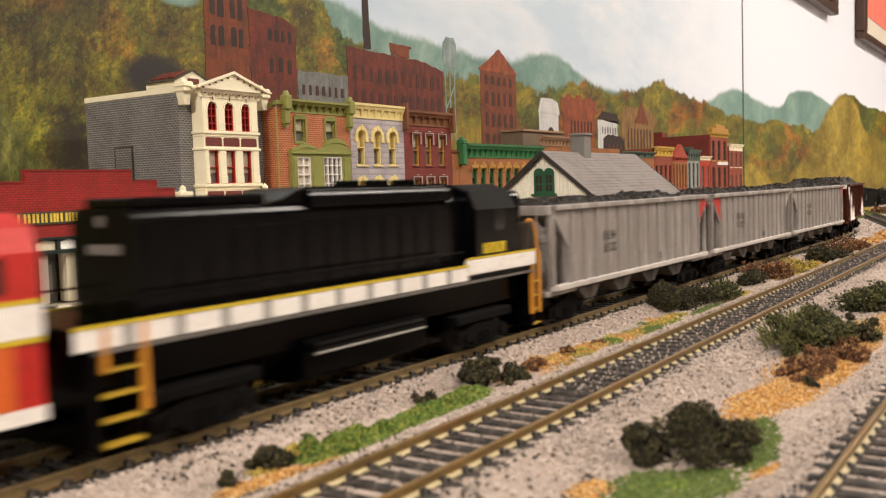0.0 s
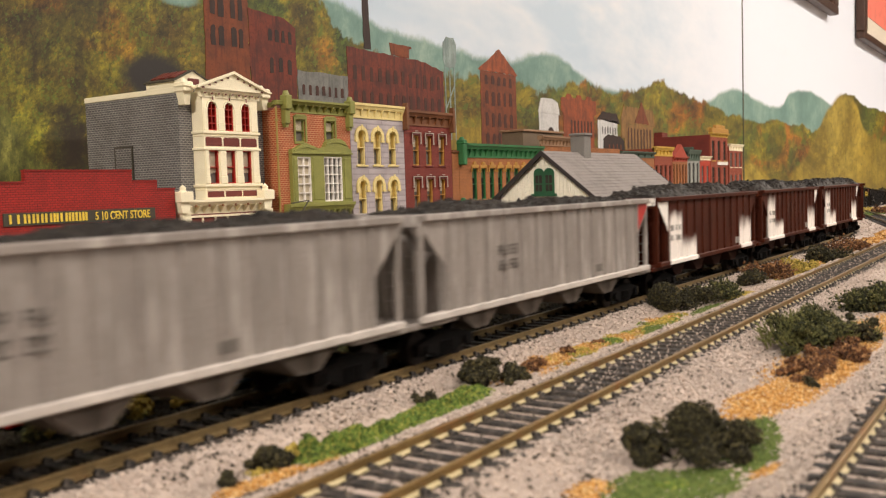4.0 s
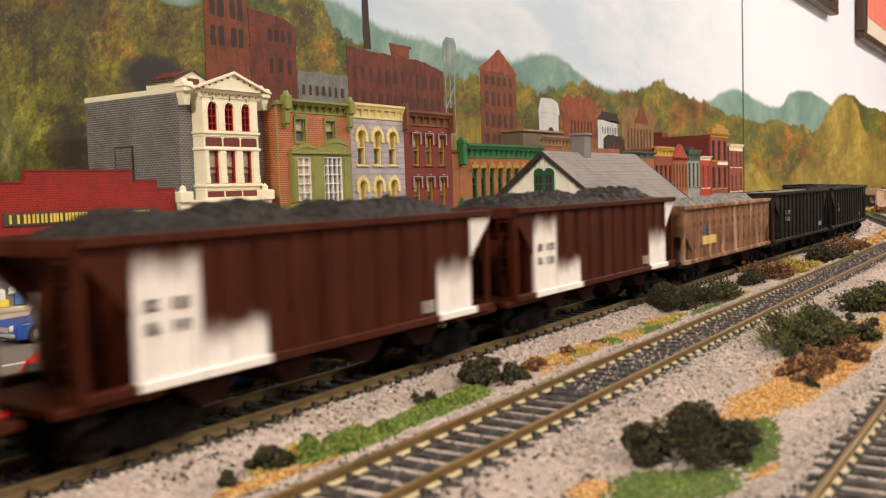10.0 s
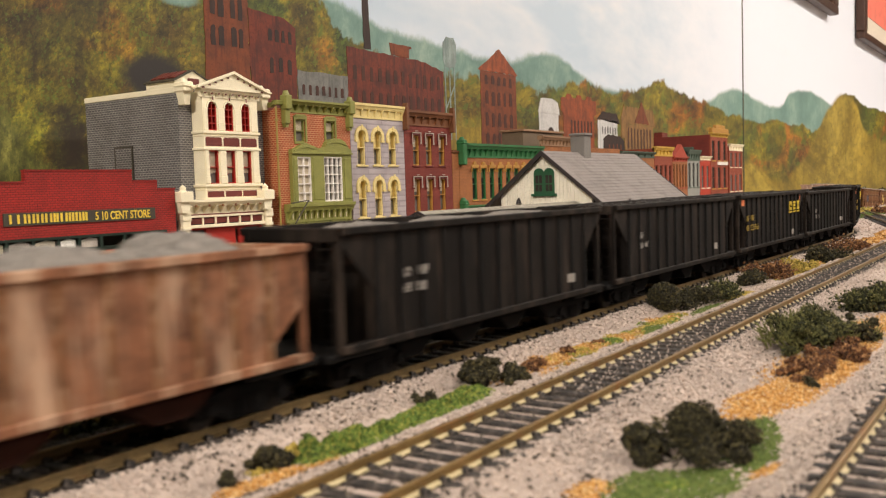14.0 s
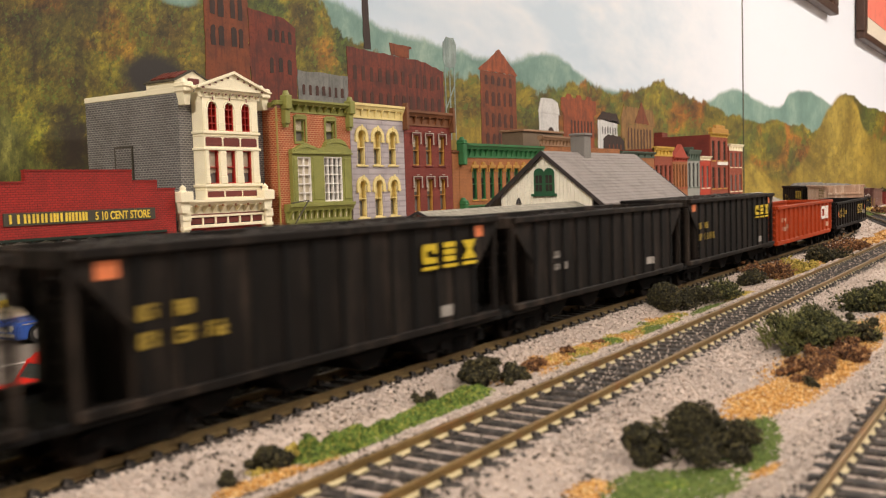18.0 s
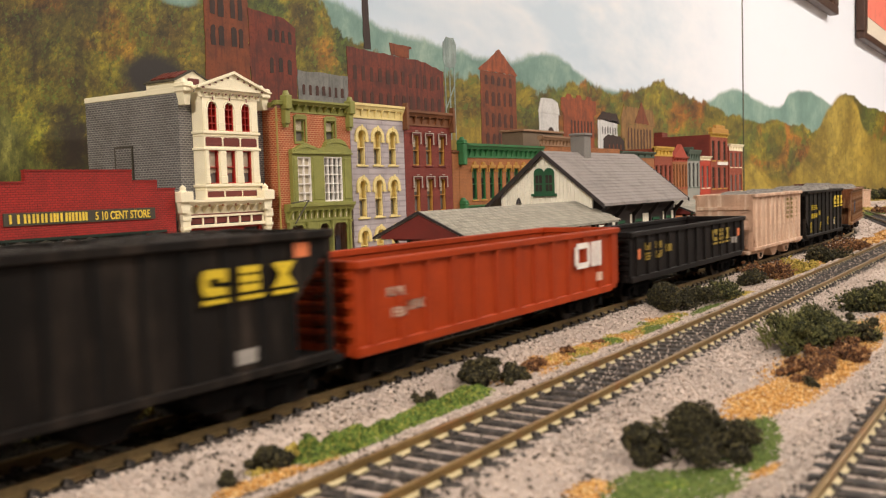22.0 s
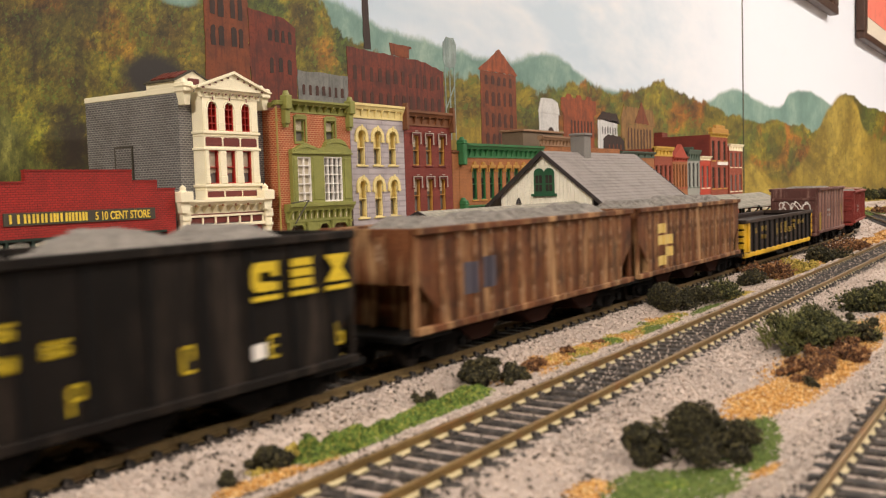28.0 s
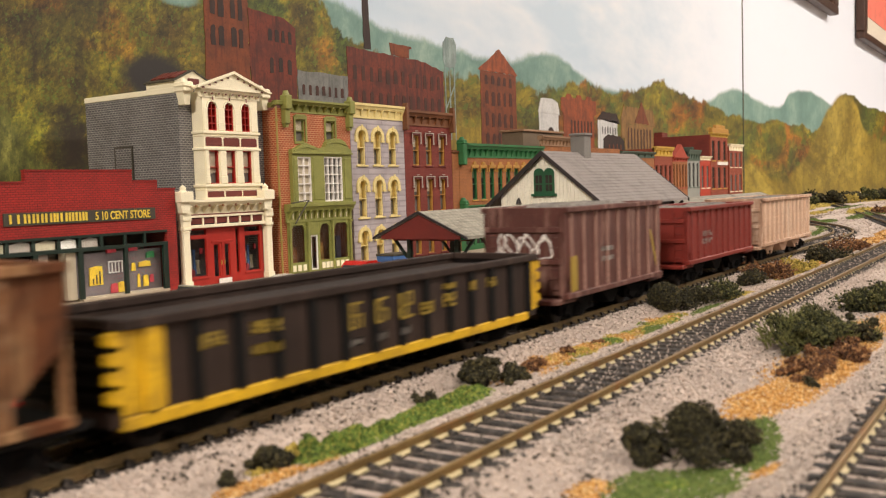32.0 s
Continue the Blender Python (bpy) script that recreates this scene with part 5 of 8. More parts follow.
# four brown coal hoppers with white patches
for i, (rear, L) in enumerate(((1720, 163), (1891, 155), (2060, 152), (2231.5, 154))):
    h, k = L / 2, L / 154.0
    SPRAYED = [(-h + 12.6 * k, -h + 30.5 * k, 33.5, 44.0 if i else 40.0), (-h + 30.5 * k, -h + 50.5 * k, 19.0, 27.0), (-h + 122.5 * k, -h + 143.5 * k, 22.5, 33.0)]
    skin = mat("oxide_brown_sprayed_white_%s" % "abcd"[i], (66, 26, 12), 0.55, 0, 0.22, 40.0, 1200.0, 0.15, (86, 42, 24), 0.45, 200.0, spec=0.12, spray=SPRAYED)
    car, rb = hopper(rear, L, 45.5, 15.2, M_BROWNCAR, "oxide brown hopper car with white side panels, heaped with coal", 12, CUT, M_COAL, 6.0, 21 + i, 4, lumps=2 + i % 3, side=skin)
    for s in (-1, 1):
        f = -s
        y = (min(s * 17.5, s * 17.66), max(s * 17.5, s * 17.66))
        if i == 0:
            part("white_panel", prism(bmesh.new(), [(-f * (h - 0.5), 42.2), (-f * (h - 0.5), 43.8), (-f * (h - 13), 43.8), (-f * (h - 13), 29.6), (-f * (h - 13.2), 29.6)], y[0], y[1], "y"), M_WHITEP, car)
        else:
            part("white_panel", prism(bmesh.new(), [(f * (h - 0.5), 42.2), (f * (h - 0.5), 43.8), (f * (h - 14), 43.8), (f * (h - 13), 31), (f * (h - 12.8), 30.5)], y[0], y[1], "y"), M_WHITEP, car)
    for a in (14.5, 22.5):
        for z in (25.0, 29.8):
            mark(car, "lettering", -h + a * k, -h + (a + 5) * k, z, z + 2.6, M_PALEP, rb, (1.5, 1.0))
    mark(car, "data_panel", -h + 114.5 * k, -h + 121 * k, 17, 20.6, M_PALEP, rb)
    if i == 0:
        part("white_chord", bx(bmesh.new(), -h - 0.3, -h - 0.05, -16.3, 16.3, 42.2, 45.7), M_WHITEP, car)
# rusty hopper with stone
car, rb = hopper(2405.5, 158, 40.4, 13.2, M_RUSTPALE, "rusty weathered hopper car with a load of grey stone", 13, (0.5, 12.0, 0.5, 0.15), M_STONE, 4.5, 31, 3, None, 4)
mark(car, "patch", -53.5, -44, 25, 30, M_BLUEP, rb)
mark(car, "patch", -54, -32, 20, 24.4, M_STRAWP, rb)
# five black hoppers
for i, (rear, L) in enumerate(((2580, 161.5), (2763, 168), (2932, 158), (3109, 166), (3282.5, 161.5))):
    yel = i in (2, 4)
    car, rb = hopper(rear, L, 43.5 if i != 3 else 42.2, 12.4, M_BLACKCAR, "faded black hopper car with yellow emblem blocks" if yel else "faded black hopper car with small pale lettering", 13, (0.5, 14.0, 0.88, 0.46), M_COAL if i != 0 else M_STONE, 0.5 if i != 3 else -1.2, 41 + i, 4)
    h = L / 2
    if yel:
        emblem(car, h - 44, 29.5, 7.6, M_YELLOWP)
        mark(car, "patch", -h + 5.5, -h + 10.8, 37.6, 41.2, M_ORANGEP, ())
        mark(car, "patch", h - 14, h - 8.8, 37.6, 41.2, M_ORANGEP, ())
        for a in (14.5, 24.2):
            mark(car, "lettering", -h + a, -h + a + 5.6, 28.4, 31.6, M_OCHREP, rb)
        for a in (14.5, 24.2, 32.6):
            mark(car, "lettering", -h + a, -h + a + 5.6, 22.6, 26, M_OCHREP, rb)
        mark(car, "data_panel", h - 34, h - 27.6, 14.6, 18, M_PALEP, rb)
    else:
        lx, lz = (3.4, -2.2) if i == 3 else (0, 0)
        mark(car, "lettering", lx - h + 27, lx - h + 31.6, lz + 28.6, lz + 31.2, M_PALEP, rb)
        mark(car, "lettering", lx - h + 27, lx - h + 31.6, lz + 24.2, lz + 26.8, M_PALEP, rb)
        mark(car, "lettering", lx - h + 34, lx - h + 37.4, lz + 24.2, lz + 26.8, M_PALEP, rb)
        if i == 0:
            mark(car, "lettering", -h + 35, -h + 39, 28.8, 31.4, M_PALEP, rb)
        mark(car, "data_panel", h - (29.5 if i == 0 else 37 if i == 1 else 45), h - (23.5 if i == 0 else 30 if i == 1 else 38), 16.4, 19.6, M_PALEP, rb)
# orange gondola
car, rb = gondola(3465, 174, 34.4, 10.4, M_ORANGECAR, "orange red gondola car with white lettering blocks", 13)
RG = (3.2, 1.1)
for sd in (-1, 1):
    ya, yb = min(sd * 18.58, sd * 18.75), max(sd * 18.58, sd * 18.75)
    ring = bmesh.new()
    for a, b, c, d in ((45.5, 56, 28.4, 30.6), (44, 46.6, 22.0, 29.4), (45.5, 56, 20.8, 23.0), (55, 57, 21.6, 29.8)):
        bx(ring, a if sd < 0 else -b, b if sd < 0 else -a, ya, yb, c, d)
    part("mark_ring", ring, M_WHITEP, car, "open white ring mark")
    bars = bmesh.new()
    for a in (58.6, 61.9, 65.2):
        prism(bars, [(sd * -a, 20.8), (sd * -(a + 2.2), 20.8), (sd * -(a + 2.4), 30.6), (sd * -(a + 0.2), 30.6)], ya, yb, "y")
    part("mark_bars", bars, M_WHITEP, car, "white upright bars")
mark(car, "lettering", -73, -66, 23.8, 26.4, M_CHALK, rb, RG)
mark(car, "lettering", -71, -65.5, 18, 20.6, M_CHALK, rb, RG)
mark(car, "lettering", -63, -55, 19, 21.8, M_CHALK, rb, RG)
mark(car, "data_panel", 65, 70, 14.6, 18, M_CHALK, rb, RG)
# black gondola
car, rb = gondola(3651, 173, 31.4, 11.0, M_SOOTCAR_SHADE, "black gondola car with yellow emblem blocks", 13)
emblem(car, 24.5, 19, 8.0, M_OCHREP)
for a in (-69, -56):
    for z in (18.6, 23):
        mark(car, "lettering", a, a + 6.5, z, z + 3.2, M_OCHREP, rb, RG)
mark(car, "lettering", -43, -36.5, 20.6, 24, M_OCHREP, rb, RG)
mark(car, "data_panel", 61, 68.5, 17.6, 21, M_PALEP, rb, RG)
mark(car, "patch", 72.5, 76.7, 21, 25.5, M_ORANGEP, rb, RG)
mark(car, "patch", -79.5, -74.5, 19.6, 24, M_ORANGEP, rb, RG)
# pink hopper
car, rb = hopper(3792, 122, 43.6, 11.0, M_PINKCAR, "faded pinkish hopper car with a load of stone", 11, (0.5, 5.0, 0.3, 0.1), M_STONE, 2.5, 51, 3, None, 2, closed=True)
for a in (19.5, 30.5, 44):
    for z in (26, 29, 32, 35, 38):
        mark(car, "lettering", a, a + 5, z, z + 1.9, M_DULLY, rb)
# black hopper with bold yellow marks
car, rb = hopper(3941, 132, 42.7, 10.0, M_BLACKCAR, "black hopper car with bold yellow emblem blocks and stone load", 9, (0.5, 8.0, 0.4, 0.15), M_STONE, 4.0, 61, 3, None, 3)
emblem(car, 28.4, 28.5, 9.0, M_YELLOWP)
for a, b, c, d in ((-48, -41, 28.6, 32.4), (-35, -29, 28.6, 31.8), (-48, -41, 22.4, 26), (-35, -29, 22.6, 26), (-24, -18, 24, 27.4), (-51, -47, 12, 19.6), (-19, -15, 12.5, 18.5), (8, 12, 15.4, 21.5), (34, 37.5, 14.5, 20), (58, 61.5, 14, 20)):
    mark(car, "lettering", a, b, c, d, M_YELLOWP, rb)
mark(car, "data_panel", 28, 33, 15, 18.6, M_WHITEP, rb)
# two long rusty hoppers
for i, (rear, L) in enumerate(((4130, 161), (4290, 152))):
    car, rb = hopper(rear, L, 41.5, 12.2, M_RUSTCAR, "rusty streaked hopper car with a load of grey stone", 15, (0.5, 12.0, 0.5, 0.15), M_STONE, 4.5, 71 + i, 3, None, 4)
    if i == 0:
        mark(car, "patch", -54.5, -46.5, 20, 30, M_BLUEP, rb)
        mark(car, "patch", -43, -35, 21, 31, M_BLUEP, rb)
    else:
        for a, z in ((-54, 29.5), (-54, 24), (-54, 14.5), (-43.2, 24), (-43.2, 18.2)):
            mark(car, "patch", a, a + 10, z, z + 4.4, M_STRAWP, rb)
# black and yellow gondola
car, rb = gondola(4476, 175, 28.8, 8.2, M_YGON, "dusty black gondola car with yellow ends and a dark load", 14, M_YTRIM)
for e in (-1, 1):
    mark(car, "yellow_end", e * 87.4 - (0 if e < 0 else 6), e * 87.4 + (11 if e < 0 else 0), 10, 27.0, M_YTRIM, rb, RG)
for a, b, z0, z1 in ((-67.5, -59.5, 20.2, 23.4), (-51.5, -42.5, 21, 24), (-51.5, -42.5, 16, 18.6), (-17.5, -10.3, 17, 24), (-6.7, 0.8, 17.4, 24), (4.8, 13, 17, 24.4), (15.7, 23, 17, 20.4), (27.5, 35.3, 17.6, 21.6), (27.5, 35.3, 23, 24.6), (42, 47, 21, 24), (53, 58, 21, 24)):
    mark(car, "lettering", a, b, z0, z1, M_OCHREP, rb, RG)
for a in (-17, -6, 5):
    mark(car, "lettering", a, a + 6, 12.6, 14.6, M_DIMP, rb, RG)
# plum brown, box red and pink hoppers at the tail
car, rb = hopper(4598, 99, 44.4, 11.6, M_PLUMCAR, "plum brown hopper car with pale streaks and scrawled paint", 9, (0.5, 4.0, 0.3, 0.1), M_STONE, 2.0, 81, 3, None, 2, closed=True)
# looping white scrawl on the closed end
bm = bmesh.new()
pts = [(-12 + 24 * k / 60.0 + 2.6 * math.sin(k * 0.9), 29.5 + 4.6 * math.sin(k * 0.62 + 0.4) + 1.2 * math.sin(k * 2.1)) for k in range(61)]
for (ya, za), (yb, zb) in zip(pts, pts[1:]):
    rod(bm, (-50.0, ya, za), (-50.0, yb, zb), 0.34, 5)
part("scrawl", bm, M_WHITEP, car, "white scrawled paint")
mark(car, "patch", -45, -39, 12.6, 26, M_OCHREP, rb)
bm = prism(bmesh.new(), [(36, 32), (37.6, 32), (46, 14), (44, 14)], -17.7, -17.5, "y")
part("streak", bm, M_OCHREP, car)
for z in (22, 26):
    mark(car, "lettering", -16, -4, z, z + 1.8, M_PALEP, rb)
car, rb = hopper(4750, 114, 39.6, 12.8, M_REDCAR, "box red hopper car with small white lettering", 11, (0.5, 4.0, 0.3, 0.1), M_STONE, 1.0, 83, 3, None, 2, closed=True)
for a in (-34, -29, -24):
    for z in (20.5, 24.5):
        mark(car, "lettering", a, a + 3, z, z + 2.6, M_PALEP, rb)
car, rb = hopper(4905, 130, 40.5, 12.3, M_PINKCAR, "faded pinkish hopper car at the tail of the train", 12, (0.5, 4.0, 0.3, 0.1), M_STONE, 0.5, 85, 3, None, 2, closed=True)

# ---- locomotives ----
M_LOCO = mat("glossy_black_loco", (6, 5, 6), 0.22, 0, 0.2, 40.0, 900.0, 0.03, spec=0.15)
M_STEPY = mat("dull_yellow_step_edge", (176, 142, 34), 0.6, 0, 0.12, 60.0)
M_STEPP = mat("orange_step_paint", (204, 136, 40), 0.5, 0, 0.1, 60.0)
M_LOCORED = mat("loco_red", (188, 40, 34), 0.35, 0, 0.1, 40.0, 900.0, 0.05)
M_LOCOORANGE = mat("loco_orange", (208, 96, 36), 0.35, 0, 0.1, 40.0, 900.0, 0.05)
M_GLASS = glass_mat("dark_window_glass", (30, 26, 25), 0.08)


def shoulder(w, z0, z1, r):
    """A hood's cross-section with rounded shoulders."""
    arc = [(w - r + r * math.cos(t), z1 - r + r * math.sin(t)) for t in [math.pi / 2 * i / 5 for i in range(6)]]
    return [(-w, z0), (w, z0)] + arc + [(-y, z) for y, z in arc[::-1]]


def locomotive(front, L, hood_mat, sill_mat, edge_mat, low_mat, label, cab_at):
    car = base("diesel_locomotive", 0, 0, 0, label, "locomotive", "locomotives of the coal train")
    h = L / 2
    part("frame", chamfer_box(bmesh.new(), -h - 2.6, h - 2, -16.5, 16.5, 23.8, 28.6, 0.4), M_LOCO, car)
    for s in (-1, 1):
        part("sill_stripe", bx(bmesh.new(), -h - 2.5, h - 46, min(s * 16.5, s * 16.7), max(s * 16.5, s * 16.7), 24.0, 28.2), sill_mat, car, "pale stripe along the walkway edge")
        part("edge_stripe", bx(bmesh.new(), -h - 2.5, h - 46, min(s * 16.4, s * 16.9), max(s * 16.4, s * 16.9), 28.25, 28.95), edge_mat, car, "bright edge line")
        part("cab_sill", chamfer_box(bmesh.new(), h - 46, h - 1, min(s * 15.5, s * 16.9), max(s * 15.5, s * 16.9), 25.4, 30.4, 0.3), sill_mat, car, "raised pale sill below the cab")
        part("edge_stripe", bx(bmesh.new(), h - 46, h - 1, min(s * 16.4, s * 17.0), max(s * 16.4, s * 17.0), 30.45, 31.0), edge_mat, car, "bright edge line")
        part("frame_edge", bx(bmesh.new(), -h + 2, h - 2, min(s * 16.3, s * 16.8), max(s * 16.3, s * 16.8), 22.9, 23.7), M_DIMP, car)
        joint = cached("sill_joint:%d" % s, lambda bm: bx(bm, -1.3, 1.3, min(s * 16.6, s * 16.78), max(s * 16.6, s * 16.78), 24.0, 28.2), M_PALEP)
        for i in range(int((L - 54) / 13)):
            piece("sill_joint", joint, car, -h + 10 + i * 13, 0, 0)
        bm = bmesh.new()
        rod(bm, (-h + 4, s * 16.2, 33), (h - 48, s * 16.2, 33), 0.3, 6)
        part("handrail", bm, M_LOCO, car)
        me = cached("stanchion:%d" % s, lambda bm: rod(bm, (0, s * 16.2, 28.6), (0, s * 16.2, 33), 0.3, 6), M_LOCO)
        for i in range(9):
            piece("stanchion", me, car, -h + 6 + i * (L - 58) / 8, 0, 0)
    # hood, raised housing, cab, short nose
    c0, c1 = cab_at
    part("long_hood", prism(bmesh.new(), shoulder(10.5, 28.6, 51.2, 3.2), -h + 17, c0, "x"), hood_mat, car)
    for i in range(4):
        part("roof_grille", chamfer_box(bmesh.new(), -h + 19 + i * 10, -h + 28.4 + i * 10, -8.4, 8.4, 51.0, 53.4, 0.5), hood_mat, car)
    part("raised_housing", prism(bmesh.new(), [(-36, 50.6), (-30, 51.6), (-24, 53.8), (-20, 54.8), (c0 - 9, 54.8), (c0 - 5, 53.6), (c0 - 2, 50.6)], -9.6, 9.6, "y"), hood_mat, car)
    part("housing_edge", prism(bmesh.new(), shoulder(11.4, 49.4, 54.2, 2.4), -20, c0 - 9, "x"), hood_mat, car)
    bm = bmesh.new()
    prism(bm, [(-15.2, 28.6), (15.2, 28.6), (15.2, 46), (12.5, 51.5), (6, 53.6), (-6, 53.6), (-12.5, 51.5), (-15.2, 46)], c0, c1, "x")
    cab = part("cab", bm, hood_mat, car)
    # Matte black here keeps the roof from mirroring the ceiling lights.
    part("cab_roof", prism(bmesh.new(), [(-15.8, 46), (-13, 52.1), (-6.2, 54.3), (6.2, 54.3), (13, 52.1), (15.8, 46), (15.2, 46.2), (12.5, 51.5), (6, 53.6), (-6, 53.6), (-12.5, 51.5), (-15.2, 46.2)], c0 - 1, c1 + 1, "x"), M_BLACKRIB, car, "matte black cab roof")
    for s in (-1, 1):
        for a, b in (((c0 + c1) / 2 - 1, c1 - 6),):
            part("cab_window", bx(bmesh.new(), a, b, min(s * 15.2, s * 15.5), max(s * 15.2, s * 15.5), 39, 46), M_GLASS, cab)
        for i in range(4):
            a = c0 + 4 + i * 3.7
            part("lettering", bx(bx(bx(bmesh.new(), a, a + 1.1, min(s * 15.2, s * 15.5), max(s * 15.2, s * 15.5), 31.6, 35.0), a + 1.8, a + 2.9, min(s * 15.2, s * 15.5), max(s * 15.2, s * 15.5), 31.6, 35.0), a + 1.1, a + 1.8, min(s * 15.2, s * 15.45), max(s * 15.2, s * 15.45), 31.6 + (i % 2) * 2.4, 32.6 + (i % 2) * 2.4), edge_mat, cab)
    part("short_nose", prism(bmesh.new(), shoulder(13.5, 28.6, 52.0, 3.0), c1, h - 6, "x"), hood_mat, car)
    for x in (8, 22, 36):
        if x < c0 - 6:
            part("stack", chamfer_box(bmesh.new(), x - 3, x + 3, -3, 3, 54.6, 56.4, 0.4), hood_mat, car)
    me = cached("hood_door:" + hood_mat.name, lambda bm: chamfer_box(bm, -3.6, 3.6, -10.9, -10.4, 30, 46, 0.2), hood_mat)
    for i in range(int((c0 + h - 28) / 8.2)):
        piece("hood_door", me, car, -h + 24 + i * 8.2, 0, 0)
    part("radiator_grille", bx(bmesh.new(), -h + 20, -h + 42, -10.95, -10.5, 40, 47.5), M_LOCO, car)
    # ends, steps and the tank
    for e in (-1, 1):
        part("pilot", prism(bmesh.new(), [(-16, 3.5), (16, 3.5), (16, 24), (-16, 24)], min(e * (h - 1), e * (h - 3)), max(e * (h - 1), e * (h - 3)), "x"), low_mat, car)
        for s in (-1, 1):
            bm = bmesh.new()
            xo, xi = (h - 3.5, h - 13) if e < 0 else (h + 2.6, h - 2.6)
            for x in (xo, xi):
                bx(bm, min(e * x, e * (x - 1.4)), max(e * x, e * (x - 1.4)), min(s * 15.6, s * 16.8), max(s * 15.6, s * 16.8), 30 - 11 * (x == xo) - 20 * (x == xi) if e < 0 else 8, 28 if e < 0 else 30)
            part("step_frame", bm, M_STEPP, car, "orange step frame")
            for z in (4, 9, 14, 19):
                part("step", bx(bmesh.new(), min(e * xo, e * xi), max(e * xo, e * xi), min(s * 13.4, s * 16.4), max(s * 13.4, s * 16.4), z, z + 0.55), M_STEPY, car)
            if e < 0:
                continue
            bm = bmesh.new()
            for p, q in (((h + 2.2, 28), (h + 1.2, 36)), ((h + 1.2, 36), (h - 0.6, 40.6)), ((h - 0.6, 40.6), (h - 3.4, 41.4)), ((h - 3.4, 41.4), (h - 5.4, 40.8))):
                rod(bm, (p[0], s * 15.8, p[1]), (q[0], s * 15.8, q[1]), 0.55, 6)
            part("end_handrail", bm, M_STEPP, car, "orange end handrail")
        hx = h - 17 if e < 0 else h - 6
        part("headlight", rod(bmesh.new(), (e * (hx - 0.2), 0, 48.4), (e * (hx + 0.6), 0, 48.4), 1.3, 12), M_DIMP, car)
        piece("coupler", cached("coupler", coupler_shape, M_TRUCK), car, e * h, 0, 0, 0 if e < 0 else math.pi, "dark knuckle coupler")
    part("fuel_tank", prism(bmesh.new(), [(-13, 6.5), (-9, 4.5), (9, 4.5), (13, 6.5), (13, 16), (-13, 16)], -27, 27, "x"), M_LOCO, car)
    rod_bm = bmesh.new()
    rod(rod_bm, (-26, -14.8, 14), (22, -14.8, 14), 1.6, 10)
    part("air_tank", rod_bm, M_LOCO, car)
    part("pipe", rod(bmesh.new(), (-26, -16.2, 12.6), (22, -16.2, 12.6), 0.35, 6), M_PALEP, car, "pale grey pipe")
    part("number_board", chamfer_box(bmesh.new(), -h + 16.4, -h + 16.95, -6.4, 4.6, 41.2, 43.4, 0.1), M_DIMP, car, "grey number board")
    for s in (-1, 1):
        add_truck(car, s * (h - 32), (-13, 0, 13) if L > 190 else (-11, 11))
        part("truck_shroud", chamfer_box(bmesh.new(), s * (h - 32) - 17, s * (h - 32) + 17, -14.4, 14.4, 9.5, 12.5, 0.5), M_TRUCK, car)
    part("underframe", bx(bmesh.new(), -h + 4, h - 4, -11, 11, 14, 23.8), M_LOCO, car)
    TRAIN.append((car, front + h, L - 64))
    return car


locomotive(808, 184, M_LOCO, M_WHITEP, M_YELLOWP, M_LOCO, "black diesel locomotive with white walkway stripe and yellow steps", (54, 78))


def carbody_unit(rear, L):
    """A full-width diesel in red, white and orange bands."""
    car = base("diesel_locomotive", 0, 0, 0, "red diesel locomotive with white and orange lower bands", "locomotive", "locomotives of the coal train")
    h = L / 2
    shape = [(-15, 12.5), (15, 12.5), (15.4, 44), (13.5, 48.5), (9, 51.2), (-9, 51.2), (-13.5, 48.5), (-15.4, 44)]
    part("carbody", prism(bmesh.new(), shape, -h, h, "x"), M_LOCORED, car)
    for s in (-1, 1):
        for nm, z0, z1, mm in (("white_band", 28.4, 34.4, M_WHITEP), ("edge_stripe", 34.5, 35.4, M_YELLOWP), ("edge_stripe", 27.3, 28.3, M_YELLOWP), ("lower_stripe", 12.6, 15.4, M_WHITEP)):
            part(nm, bx(bmesh.new(), -h, h, min(s * 15.2, s * 15.6), max(s * 15.2, s * 15.6), z0, z1), mm, car)
        for x in np.arange(-h + 6, h - 8, 22):
            part("orange_panel", bx(bmesh.new(), x + 8, x + 14, min(s * 15.2, s * 15.5), max(s * 15.2, s * 15.5), 15.6, 27.2), M_LOCOORANGE, car)
        for x in (-60, -20, 20, 78):
            part("cab_window", chamfer_box(bmesh.new(), x - 5, x + 5, min(s * 15.0, s * 15.7), max(s * 15.0, s * 15.7), 36.6, 43.4, 0.3), M_GLASS, car)
    for e in (-1, 1):
        part("end_band", bx(bmesh.new(), min(e * h, e * (h + 0.3)), max(e * h, e * (h + 0.3)), -15.3, 15.3, 28.4, 34.4), M_WHITEP, car)
        part("end_door", bx(bmesh.new(), min(e * h, e * (h + 0.5)), max(e * h, e * (h + 0.5)), -4, 4, 13, 42), M_LOCO, car)
        piece("coupler", cached("coupler", coupler_shape, M_TRUCK), car, e * h, 0, 0, 0 if e < 0 else math.pi, "dark knuckle coupler")
        add_truck(car, e * (h - 32))
    part("fuel_tank", prism(bmesh.new(), [(-13, 6.5), (-9, 4.5), (9, 4.5), (13, 6.5), (13, 12.4), (-13, 12.4)], -27, 27, "x"), M_LOCO, car)
    TRAIN.append((car, rear - h, L - 64))


carbody_unit(800, 180)

# ---- the town: model buildings in a row ----
FRONT, KERB = 455.0, -4.2


